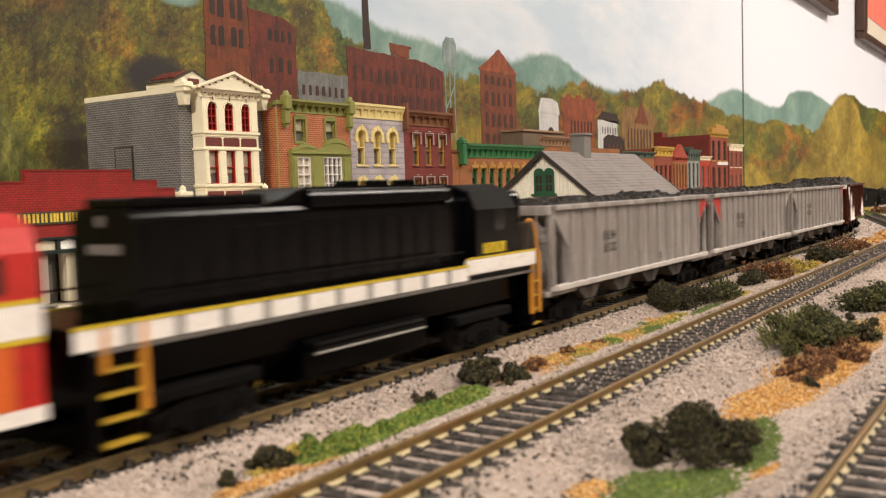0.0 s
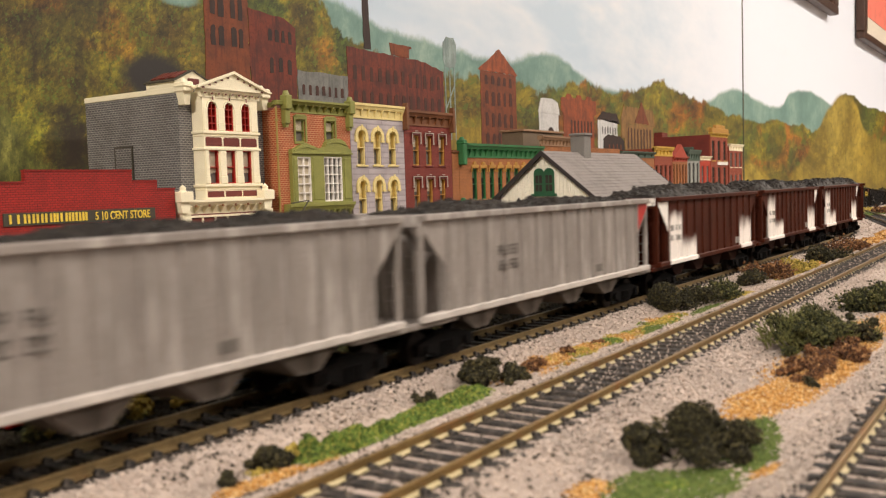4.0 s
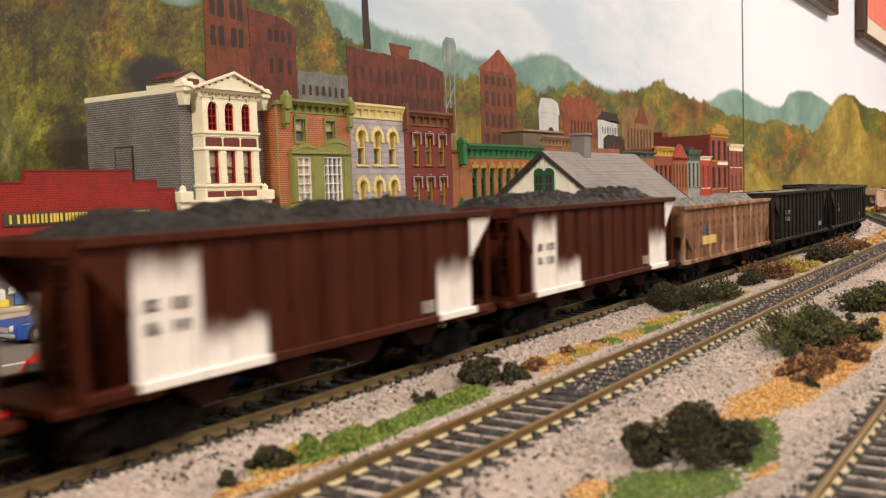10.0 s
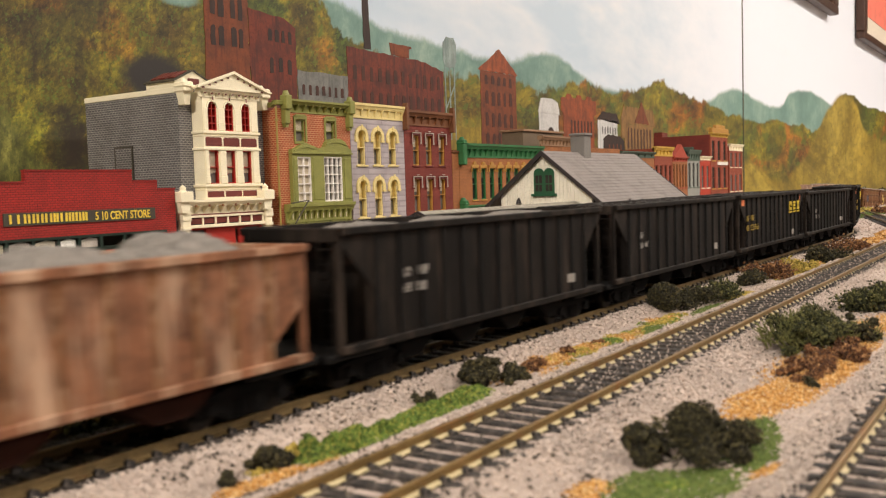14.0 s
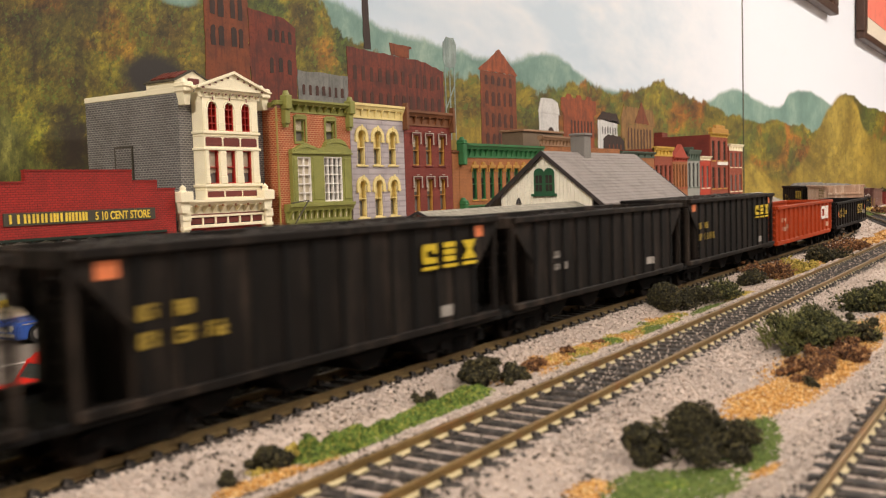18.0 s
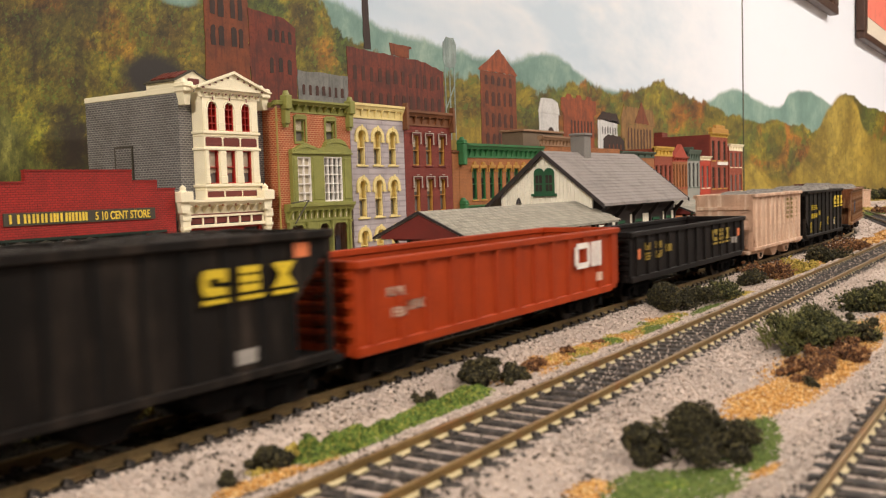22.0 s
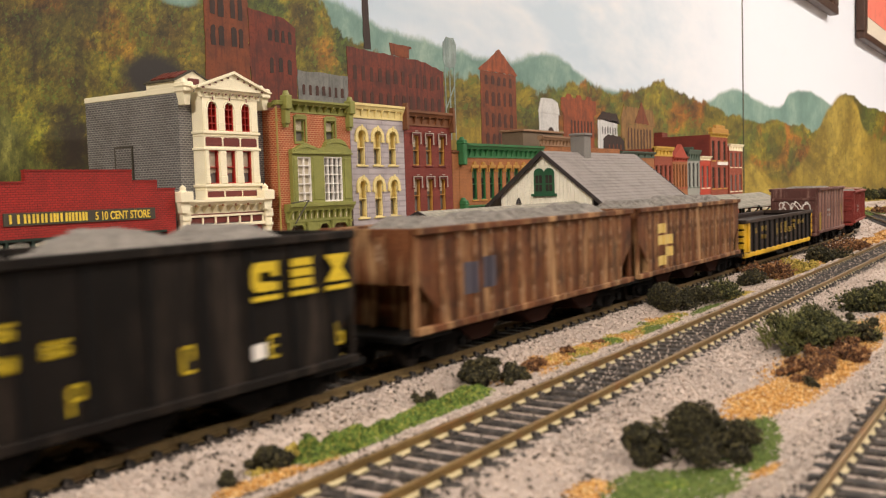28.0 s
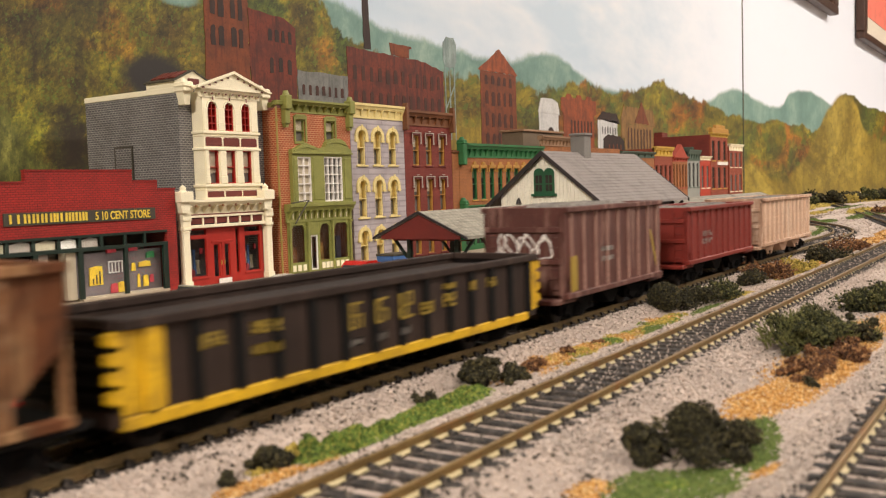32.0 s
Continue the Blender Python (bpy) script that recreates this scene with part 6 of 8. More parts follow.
def pierced(bm, x0, x1, z0, z1, holes, ya, yb):
    """One slab with rectangular holes through it, as a single closed mesh."""
    xs_ = sorted({x0, x1, *[v for o in holes for v in o[:2]]})
    zs_ = sorted({z0, z1, *[v for o in holes for v in o[2:4]]})
    nx_, nz_ = len(xs_) - 1, len(zs_) - 1

    def solid(i, j):
        if not (0 <= i < nx_ and 0 <= j < nz_):
            return False
        x, z = (xs_[i] + xs_[i + 1]) / 2, (zs_[j] + zs_[j + 1]) / 2
        return not any(o[0] < x < o[1] and o[2] < z < o[3] for o in holes)

    known = {}

    def vert(i, j, y):
        if (i, j, y) not in known:
            known[i, j, y] = bm.verts.new((xs_[i], y, zs_[j]))
        return known[i, j, y]

    for i in range(nx_):
        for j in range(nz_):
            if not solid(i, j):
                continue
            ring = ((i, j), (i + 1, j), (i + 1, j + 1), (i, j + 1))
            bm.faces.new([vert(*c, ya) for c in ring])
            bm.faces.new([vert(*c, yb) for c in ring[::-1]])
            for (c, d), (u, v) in zip(zip(ring, ring[1:] + ring[:1]), ((i, j - 1), (i + 1, j), (i, j + 1), (i - 1, j))):
                if not solid(u, v):
                    bm.faces.new((vert(*d, ya), vert(*c, ya), vert(*c, yb), vert(*d, yb)))
    return bm


class House:
    """A model building: plan places in millimetres, y counted back from the street front."""

    def __init__(self, name, x0, label, category="building", front=FRONT, group="buildings along the street"):
        self.ox, self.front = x0, front
        self.ob = base(name, x0, front, KERB, label, category, group)

    def put(self, name, bm, material, parent=None, label=""):
        bmesh.ops.translate(bm, vec=(-self.ox, 0, -KERB), verts=bm.verts)
        return part(name, bm, material, parent or self.ob, label)

    def box(self, name, material, x0, x1, y0, y1, z0, z1, parent=None, label="", soft=0.0):
        bm = chamfer_box(bmesh.new(), x0, x1, y0, y1, z0, z1, soft) if soft else bx(bmesh.new(), x0, x1, y0, y1, z0, z1)
        return self.put(name, bm, material, parent, label)

    def facade(self, x0, x1, z0, z1, openings, material, y0=0.0, thick=2.2, name="front_wall"):
        """A front wall with real openings (x0, x1, z0, z1)."""
        return self.put(name, pierced(bmesh.new(), x0, x1, z0, z1, openings, y0, y0 + thick), material)

    def window(self, o, sash, pane, y=0.0, cols=1, rows=2, bar=0.55, shade=None, arch_top=False, deep=1.4, spandrel=None):
        """A sash window in an opening: frame, bars, pane."""
        x0, x1, z0, z1 = o
        cx = [x0 + bar] + [x0 + (x1 - x0) * i / cols + s * bar * 0.35 for i in range(1, cols) for s in (-1, 1)] + [x1 - bar]
        cz = [z0 + bar] + [z0 + (z1 - z0) * i / rows + s * bar * 0.35 for i in range(1, rows) for s in (-1, 1)] + [z1 - bar]
        holes = [(cx[i], cx[i + 1], cz[j], cz[j + 1]) for i in range(0, len(cx), 2) for j in range(0, len(cz), 2)]
        bm = pierced(bmesh.new(), x0, x1, z0, z1, holes, y + 0.6, y + deep)
        w = self.put("window", bm, sash)
        self.put("pane", bx(bmesh.new(), x0 + 0.1, x1 - 0.1, y + deep, y + deep + 0.4, z0 + 0.1, z1 - 0.1), pane, w)
        if arch_top:
            r, xm, zc = (x1 - x0) / 2, (x0 + x1) / 2, z1 - (x1 - x0) / 2
            for s in (-1, 1):
                arc = [(xm + s * r * math.cos(math.pi / 2 * i / 5), zc + r * math.sin(math.pi / 2 * i / 5)) for i in range(6)]
                self.put("spandrel", prism(bmesh.new(), arc + [(xm + s * r, z1)], y + 0.05, y + deep - 0.1, "y"), spandrel or sash, w)
        if shade:
            self.put("blind", bx(bmesh.new(), x0 + bar, x1 - bar, y + deep - 0.25, y + deep - 0.05, z0 + (z1 - z0) * shade[1], z1 - bar), shade[0], w)
        return w

    def hood(self, o, material, y=0.0, over=1.6, arch_top=False, sill=True, drop=0.3, out=1.2):
        """The raised surround over and beside a window, with its sill."""
        x0, x1, z0, z1 = o
        bm = bmesh.new()
        if arch_top:
            r, R_, xm = (x1 - x0) / 2, (x1 - x0) / 2 + over, (x0 + x1) / 2
            zc = z1 - r
            zb = zc - (z1 - z0) * drop - 0.3
            ring = [(xm + R_, zb)] + [(xm + R_ * math.cos(math.pi * i / 10), zc + R_ * math.sin(math.pi * i / 10)) for i in range(11)] + [(xm - R_, zb), (xm - r, zb)]
            ring += [(xm - r * math.cos(math.pi * i / 10), zc + r * math.sin(math.pi * i / 10)) for i in range(11)] + [(xm + r, zb)]
            prism(bm, ring, y - out, y + 0.2, "y")
            self.put("keystone", prism(bmesh.new(), [(xm - 0.9, z1 - 0.4), (xm + 0.9, z1 - 0.4), (xm + 1.2, z1 + over + 1.0), (xm - 1.2, z1 + over + 1.0)], y - out - 0.4, y - out, "y"), material)
            if drop:
                for s in (-1, 1):
                    e = xm + s * (r + over / 2)
                    self.put("hood_stop", prism(bmesh.new(), [(e - over * 0.75, zb), (e + over * 0.75, zb), (e + over * 0.5, zb - 1.4), (e - over * 0.5, zb - 1.4)], y - out - 0.3, y + 0.2, "y"), material)
        else:
            zb, zt = z1 - (z1 - z0) * drop, z1 + over * 1.1
            prism(bm, [(x0, zb), (x0, z1), (x1, z1), (x1, zb), (x1 + over * 0.8, zb), (x1 + over * 0.8, zt - over * 0.5), (x1 + over, zt - over * 0.5), (x1 + over, zt), (x0 - over, zt), (x0 - over, zt - over * 0.5), (x0 - over * 0.8, zt - over * 0.5), (x0 - over * 0.8, zb)], y - out, y + 0.2, "y")
        h = self.put("window_hood", bm, material)
        if sill:
            self.put("sill", chamfer_box(bmesh.new(), x0 - over * 0.7, x1 + over * 0.7, y - out, y + 0.4, z0 - 1.2, z0, 0.2), material)
        return h

    def cornice(self, x0, x1, z0, z1, material, y=0.0, out=4.0, brackets=8, ends=True, name="cornice"):
        """An overhanging cornice with brackets and end blocks."""
        H = z1 - z0
        bm = bmesh.new()
        prism(bm, [(y + 0.5, z0 + H * 0.55), (y - out * 0.55, z0 + H * 0.6), (y - out * 0.8, z0 + H * 0.78), (y - out, z0 + H * 0.84), (y - out, z1), (y + 3.0, z1), (y + 3.0, z0 + H * 0.55)], x0, x1, "x")
        bx(bm, x0, x1, y - 0.7, y + 0.5, z0, z0 + H * 0.12)
        bx(bm, x0, x1, y - 0.4, y + 0.5, z0 + H * 0.12, z0 + H * 0.56)
        c = self.put(name, bm, material)
        for i in range(brackets):
            xm = x0 + (x1 - x0) * (i + 0.5) / brackets
            bm = prism(bmesh.new(), [(y - 0.4, z0 + H * 0.1), (y - 0.9, z0 + H * 0.14), (y - out * 0.75, z0 + H * 0.56), (y - out * 0.75, z0 + H * 0.62), (y - 0.4, z0 + H * 0.62)], xm - 0.7, xm + 0.7, "x")
            self.put("bracket", bm, material, c)
        if ends:
            for xe in (x0 + 1.6, x1 - 1.6):
                bm = chamfer_box(bmesh.new(), xe - 1.8, xe + 1.8, y - out - 0.5, y + 0.5, z0 - H * 0.35, z1 + H * 0.2, 0.4)
                prism(bm, [(xe - 1.6, z1 + H * 0.2), (xe + 1.6, z1 + H * 0.2), (xe + 0.6, z1 + H * 0.42), (xe - 0.6, z1 + H * 0.42)], y - out, y, "y")
                self.put("end_block", bm, material, c)
        return c

    def shell(self, x0, x1, depth, top, wall, roof, y0=2.2, drop=3.0, cap=None):
        """Side and back walls and a flat roof behind the front."""
        for nm, q in (("side_wall", (x0, x0 + 2, y0, depth)), ("side_wall", (x1 - 2, x1, y0, depth)), ("back_wall", (x0 + 2, x1 - 2, depth - 2, depth))):
            self.box(nm, wall, q[0], q[1], q[2], q[3], KERB, top)
        self.box("roof", roof, x0 + 2, x1 - 2, y0, depth - 2, top - drop - 1, top - drop)
        if cap:
            for q in ((x0 - 0.5, x0 + 2.5, y0, depth + 0.5), (x1 - 2.5, x1 + 0.5, y0, depth + 0.5), (x0 + 2.5, x1 - 2.5, depth - 2.5, depth + 0.5)):
                self.box("coping", cap, q[0], q[1], q[2], q[3], top, top + 3.6, soft=0.3)


M_SLATEROOF = mat("grey_tar_roof", (92, 88, 86), 0.85, 0, 0.15, 60.0, 900.0, 0.4)
M_GREYBRICK = brick_mat("grey_model_brick", (92, 90, 92), (160, 156, 150), 1.5, 3.2, bump=0.9)
M_STOREBRICK = brick_mat("bright_red_brick", (158, 30, 20), (110, 22, 16), 1.3, 3.0, 1.0, bump=0.7)
M_ORANGEBRICK = brick_mat("orange_model_brick", (170, 80, 44), (204, 154, 112), 1.5, 3.2, bump=0.8)
M_LAVENDER = brick_mat("lavender_stone", (176, 166, 170), (150, 141, 146), 4.4, 40.0, 0.7)
M_DARKBRICK = brick_mat("dark_red_brick", (124, 46, 34), (96, 38, 30), 1.3, 2.8, 0.7)
M_TANBRICK = brick_mat("tan_orange_brick", (160, 98, 52), (132, 86, 50), 1.3, 2.8, 0.8)
M_BROWNBRICK = brick_mat("rust_brown_brick", (148, 66, 40), (120, 54, 38), 1.3, 2.8, 0.8)
M_CREAM = mat("cream_plastic", (248, 238, 208), 0.5, 0, 0.02, 25.0, 7000.0, 0.03, (236, 220, 184), 0.12)
M_BUTTER = mat("butter_yellow_plastic", (232, 212, 146), 0.5, 0, 0.08, 60.0, 1200.0, 0.15, (190, 160, 98), 0.3)
M_SAGE = mat("sage_green_plastic", (140, 140, 72), 0.5, 0, 0.08, 60.0, 1200.0, 0.15, (96, 102, 54), 0.35)
M_FOREST = mat("forest_green_plastic", (48, 108, 62), 0.5, 0, 0.12, 60.0, 1200.0, 0.15)
M_BOTTLE = mat("bottle_green_frame", (26, 42, 34), 0.4, 0, 0.12, 60.0, 1200.0, 0.1)
M_SHOPRED = mat("shop_red_plastic", (166, 36, 24), 0.45, 0, 0.1, 60.0, 1200.0, 0.1)
M_MAROON = mat("maroon_panel", (108, 42, 34), 0.5, 0, 0.1, 60.0)
M_SHADE = mat("pale_window_blind", (196, 184, 160), 0.8, 0, 0.06, 60.0)
M_PANE = glass_mat("grey_window_pane", (112, 108, 104), 0.1)
M_DPANE = glass_mat("dark_shop_glass", (58, 54, 52), 0.08)
M_UMBER = mat("umber_trim", (116, 70, 38), 0.6, 0, 0.15, 60.0)
M_CONC = mat("pale_concrete", (176, 162, 142), 0.9, 0, 0.1, 60.0, 1200.0, 0.3, (132, 118, 100), 0.4)
M_GILT = mat("gilt_lettering", (232, 200, 72), 0.5)
M_SIGN = mat("dark_sign_board", (66, 60, 48), 0.6)
M_GOLD = mat("old_gold_sash", (182, 134, 62), 0.5, 0, 0.12, 60.0)
M_LACE = mat("pale_grey_tracery", (176, 164, 154), 0.6, 0, 0.1, 60.0)
M_TANTRIM = mat("tan_brown_trim", (146, 112, 84), 0.6, 0, 0.1, 60.0)
M_VERMILD = mat("dull_vermilion_cloth", (150, 62, 40), 0.8, 0, 0.12, 60.0)
M_GREENBLIND = mat("dull_green_blind", (74, 96, 66), 0.7, 0, 0.1, 60.0)

M_MAUVE = mat("mauve_grey_card", (104, 94, 96), 0.8, 0, 0.08, 40.0)
# variety store with a stepped brick parapet
h = House("variety_store", 254, "bright red brick variety store with stepped parapet and show windows", "store")
bm = bmesh.new()
prism(bm, [(254, 33.6), (384, 33.6), (384, 58), (371, 58), (371, 63), (353, 63), (353, 69.3), (285, 69.3), (285, 63), (267, 63), (267, 58), (254, 58)], 0, 3, "y")
h.put("parapet", bm, M_STOREBRICK)
for a, b, z in ((285, 353, 69.3), (353, 371, 63), (267, 285, 63), (371, 384.5, 58), (253.5, 267, 58)):
    h.box("coping", M_STOREBRICK, a, b, -0.4, 3.4, z, z + 0.9)
h.box("pier", M_STOREBRICK, 376.5, 384, 0, 3, KERB, 33.6)
h.box("pier", M_STOREBRICK, 254, 261, 0, 3, KERB, 33.6)
h.shell(254, 384, 95, 52, M_STOREBRICK, M_SLATEROOF, 3.0)
h.box("shop_floor", M_CONC, 261, 376, 0, 60, KERB, KERB + 0.6)
h.box("shop_back", M_SIGN, 261, 376, 22, 23, KERB + 0.6, 33)
# Pale shapes behind the left panes stand for white reflections on the glass.
for a, b, mm in ((262, 272, M_SHADE), (274, 287, M_LACE), (289, 302, M_SHADE), (304, 315, M_WHITEP), (317, 329, M_LACE)):
    h.put("transom_blind", prism(bmesh.new(), [(a, 26.6), (b, 26.6), (b, 31.0), (a + (b - a) * 0.6, 32.0), (a, 30.2)], 2.4, 2.8, "y"), mm)
h.box("lintel", M_BOTTLE, 261, 376.5, -0.4, 1.6, 32.2, 33.6)
h.box("transom_bar", M_BOTTLE, 261, 376.5, -0.6, 1.4, 24.4, 26.4)
for x in (273, 288, 303, 316, 330, 346, 360):
    h.box("transom_bar", M_BOTTLE, x - 0.8, x + 0.8, -0.2, 1.2, 26.4, 32.2)
for x, w_ in ((288.5, 1.4), (316, 1.4), (346, 1.2), (374.8, 1.7), (262.5, 1.5)):
    h.box("mullion", M_BOTTLE, x - w_, x + w_, -0.5, 1.5, -2.4, 24.4)
M_CLEAR = bpy.data.materials.new("clear_shop_glass")
M_CLEAR.use_nodes = True
pb = M_CLEAR.node_tree.nodes["Principled BSDF"]
pb.inputs["Base Color"].default_value, pb.inputs["Roughness"].default_value = (0.95, 0.97, 0.96, 1), 0.03
pb.inputs["Transmission Weight"].default_value, pb.inputs["IOR"].default_value = 1.0, 1.3
for a, b, c, d in ((317.4, 344.8, -2.4, 24.4), (347.2, 373.1, -2.4, 24.4), (264, 287, -2.4, 24.4), (262, 376, 26.5, 32.1)):
    g = h.box("shop_pane", M_CLEAR, a, b, 0.3, 0.6, c, d, None, "clear shop window glass")
    g.visible_shadow = False
for a, b in ((316, 376.5), (261, 289)):
    h.box("stall_riser", M_CONC, a, b, -0.8, 1.6, KERB, -2.4, soft=0.2)
    h.box("display_back", M_MAUVE, a, b, 7, 7.5, -2.4, 22.5)
    h.box("display_floor", M_CONC, a, b, 1.6, 7, KERB + 0.7, -2.0)
# Solid pale return windows: their glass's reflection is in the colour.
h.box("return_window", M_LACE, 291, 297, 2, 9, -2.4, 24, None, "angled return window of the entrance, pale for its reflection")
h.box("return_window", M_SHADE, 308, 314, 2, 9, -2.4, 24, None, "angled return window of the entrance, pale for its reflection")
h.box("door", M_SIGN, 298, 307, 10, 11, KERB + 0.6, 24)
h.box("door_glass", M_PANE, 300, 304, 9.6, 10, 2, 18)
M_POP = [mat("display_yellow", (216, 180, 40), 0.6), mat("display_white", (214, 210, 206), 0.6), mat("display_crimson", (176, 50, 60), 0.6), mat("display_green", (40, 128, 70), 0.6), mat("display_blue", (70, 110, 170), 0.6)]
CARDS = [(325, 334, 4, 15, 0), (319, 321, 2, 11, 0), (338, 352, 10, 17, 1), (339, 344, -1.6, 4, 2), (344, 349, -1.6, 4.6, 0), (349, 352, 0, 5, 0), (354, 357, 10, 15, 0), (359, 368, 12, 15.5, 0), (365, 371, 17, 21, 3), (358, 360, 0, 8, 0), (362, 366, 0, 7, 0), (367, 370, 2, 7, 2), (265, 268, 8, 15, 1), (269, 274, 2, 8, 1), (274, 279, 12, 16, 2), (276, 280, 5, 9, 1), (268, 276, -1.6, 2.5, 0), (279, 284, -1, 6, 4)]
for x0, x1, z0, z1, k in CARDS:
    bm = bmesh.new()
    if k == 1 and x1 - x0 > 8:
        for i in range(6):
            bx(bm, x0 + i * 2.3, x0 + i * 2.3 + 0.6, 6.0, 6.6, z0, z1 - (i % 2) * 1.2)
        bx(bm, x0, x1, 6.1, 6.5, z1 - 0.7, z1)
        bx(bm, x0, x0 + 7, 6.1, 6.5, z0, z0 + 0.7)
    else:
        prism(bm, [(x0, z0), (x1, z0), (x1 - 0.3, z1 - 0.5), (x0 + (x1 - x0) * 0.6, z1), (x0 + 0.3, z1 - 0.8)], 6.0, 6.7, "y")
    h.put("display_card", bm, M_POP[k], None, "bright display card in the show window")
for i in range(3):
    h.box("display_bar", M_SIGN, 327 + i * 2.2, 327.8 + i * 2.2, 5.7, 5.95, 4.6, 8 + i * 2)
h.box("red_valance", M_POP[2], 337, 343, 5, 6.6, 22, 25.5)
h.box("red_valance", M_POP[2], 352, 358, 5, 6.6, 22, 25.5)
sg = h.box("sign_board", M_SIGN, 271.5, 368, -0.8, 0, 40.6, 47.4, None, "dark sign board with gilt lettering")
for a, b in ((274.5, 276.8), (279, 284), (285, 289), (290, 294), (295, 299.2), (300, 303), (304.2, 308.5), (309.3, 312.6), (313.5, 317), (317.8, 321)):
    bm = bx(bmesh.new(), a, a + 1.3, -1.1, -0.8, 41.7, 46.5)
    if b - a > 2.5:
        bx(bm, b - 1.3, b, -1.1, -0.8, 41.7, 46.5)
    h.put("sign_bar", bm, M_GILT, sg)


def words(host, text, x, z, size, material, y, parent, width=None, ox=0.0):
    cu = bpy.data.curves.new("lettering", "FONT")
    cu.body, cu.size, cu.extrude, cu.offset = text, size * K, 0.00012, 0.00011
    cu.materials.append(material)
    ob = new("lettering", cu)
    ob.parent = parent
    ob.matrix_basis = Matrix.LocRotScale(((x - ox) * K, y * K, (z - KERB) * K), Euler((math.pi / 2, 0, 0)), Vector((width or 1.0, 1, 1)))
    return ob


words(h, "5 10 CENT STORE", 326.0, 41.7, 6.5, M_GILT, -1.0, sg, 0.74, 254)

# cream-fronted building with grey brick sides; its deep bay stands forward of the brick front
h = House("cream_front_building", 400.6, "three-storey building with cream classical front and grey brick sides", "building", 467.5)
ups = [(415.8, 423.4, 95.4, 114.2), (430.4, 438.0, 95.4, 114.2), (445.3, 452.9, 95.4, 114.2)]
mids = [(415.5, 423.6, 61, 82.6), (430.3, 438.2, 61, 82.6), (445.1, 452.9, 61, 82.6)]
BAY = -10.3
h.facade(400.6, 475, 46, 122.4, [(413, 458, 52, 119)], M_GREYBRICK)
h.facade(411.5, 460, 50.8, 120, ups + mids, M_CREAM, BAY, 3.4, "cream_bay")
for xa, xb in ((411.5, 413.5), (458, 460)):
    h.box("bay_side", M_CREAM, xa, xb, BAY + 3.4, 0.0, 50.8, 120)
h.box("bay_floor", M_CREAM, 413.5, 458, BAY + 3.4, 0, 50.8, 52)
for o in ups:
    h.window(o, M_SHOPRED, M_MAROON, BAY, 2, 4, 0.75, None, True, 3.2, M_CREAM)
    h.hood(o, M_CREAM, BAY, 1.1, True, False, 0.0, 0.6)
    h.box("hood_key", M_MAROON, (o[0] + o[1]) / 2 - 0.5, (o[0] + o[1]) / 2 + 0.5, BAY - 1.2, BAY - 0.9, 115.0, 117.2)
for o in mids:
    w_ = h.window(o, M_SHOPRED, M_PANE, BAY, 1, 2, 0.7, (M_SHADE, 0.34), False, 3.2)
    h.put("blind_hem", prism(bmesh.new(), [(o[0] + 0.8, 68.6), (o[0] + 1.6, 67.8), (o[0] + 2.6, 68.5), (o[0] + 4.0, 67.6), (o[0] + 5.4, 68.5), (o[0] + 6.4, 67.9), (o[1] - 0.8, 68.6), (o[1] - 0.8, 69.6), (o[0] + 0.8, 69.6)], BAY + 2.8, BAY + 3.0, "y"), M_SHADE, w_)
for a, b in ((412.8, 426.6), (428.2, 442.2), (443.8, 458.0)):
    h.put("panel", prism(bmesh.new(), [(a, 85.4), (b, 85.4), (b, 90.2), (b - 1.0, 91.0), (a + 1.0, 91.0), (a, 90.2)], BAY - 0.25, BAY + 0.3, "y"), M_MAROON)
for a, b in ((412.6, 426.6), (428.1, 442.4), (443.7, 457.7)):
    h.box("panel", M_MAROON, a, b, BAY - 0.25, BAY + 0.3, 52.3, 56.2)
for xa, xb in ((412.0, 414.8), (424.2, 429.6), (438.8, 444.4), (453.6, 459.4)):
    h.box("pilaster", M_CREAM, xa, xb, BAY - 0.8, BAY, 66, 82.4, soft=0.25)
    h.box("pilaster_base", M_CREAM, xa - 0.4, xb + 0.4, BAY - 1.2, BAY, 61, 66, soft=0.4)
    h.box("pilaster", M_CREAM, xa, xb, BAY - 0.5, BAY, 100, 110, soft=0.25)
    h.box("pilaster_base", M_CREAM, xa - 0.3, xb + 0.3, BAY - 0.8, BAY, 95.4, 100, soft=0.3)
for z0, z1, e in ((93.4, 95.2, 1.2), (91.6, 92.2, 0.5), (82.8, 84.4, 1.2), (59.0, 60.8, 1.4), (57.0, 57.7, 0.5), (50.2, 51.6, 0.8)):
    h.box("string_course", M_CREAM, 411.5 - e, 460 + e, BAY - e, 0, z0, z1, soft=0.2)
h.cornice(408.5, 462, 116.6, 121.6, M_CREAM, BAY, 3.0, 9, False)
for i in range(9):
    h.box("dentil_gap", M_MAROON, 411.5 + i * 5.9, 413.2 + i * 5.9, BAY - 2.2, BAY - 0.6, 118.6, 119.6)
h.put("pediment", prism(bmesh.new(), [(405, 121.6), (465, 121.6), (465, 122.6), (436, 132.2), (434, 132.2), (405, 122.6)], BAY - 4.2, BAY + 2, "y"), M_CREAM)
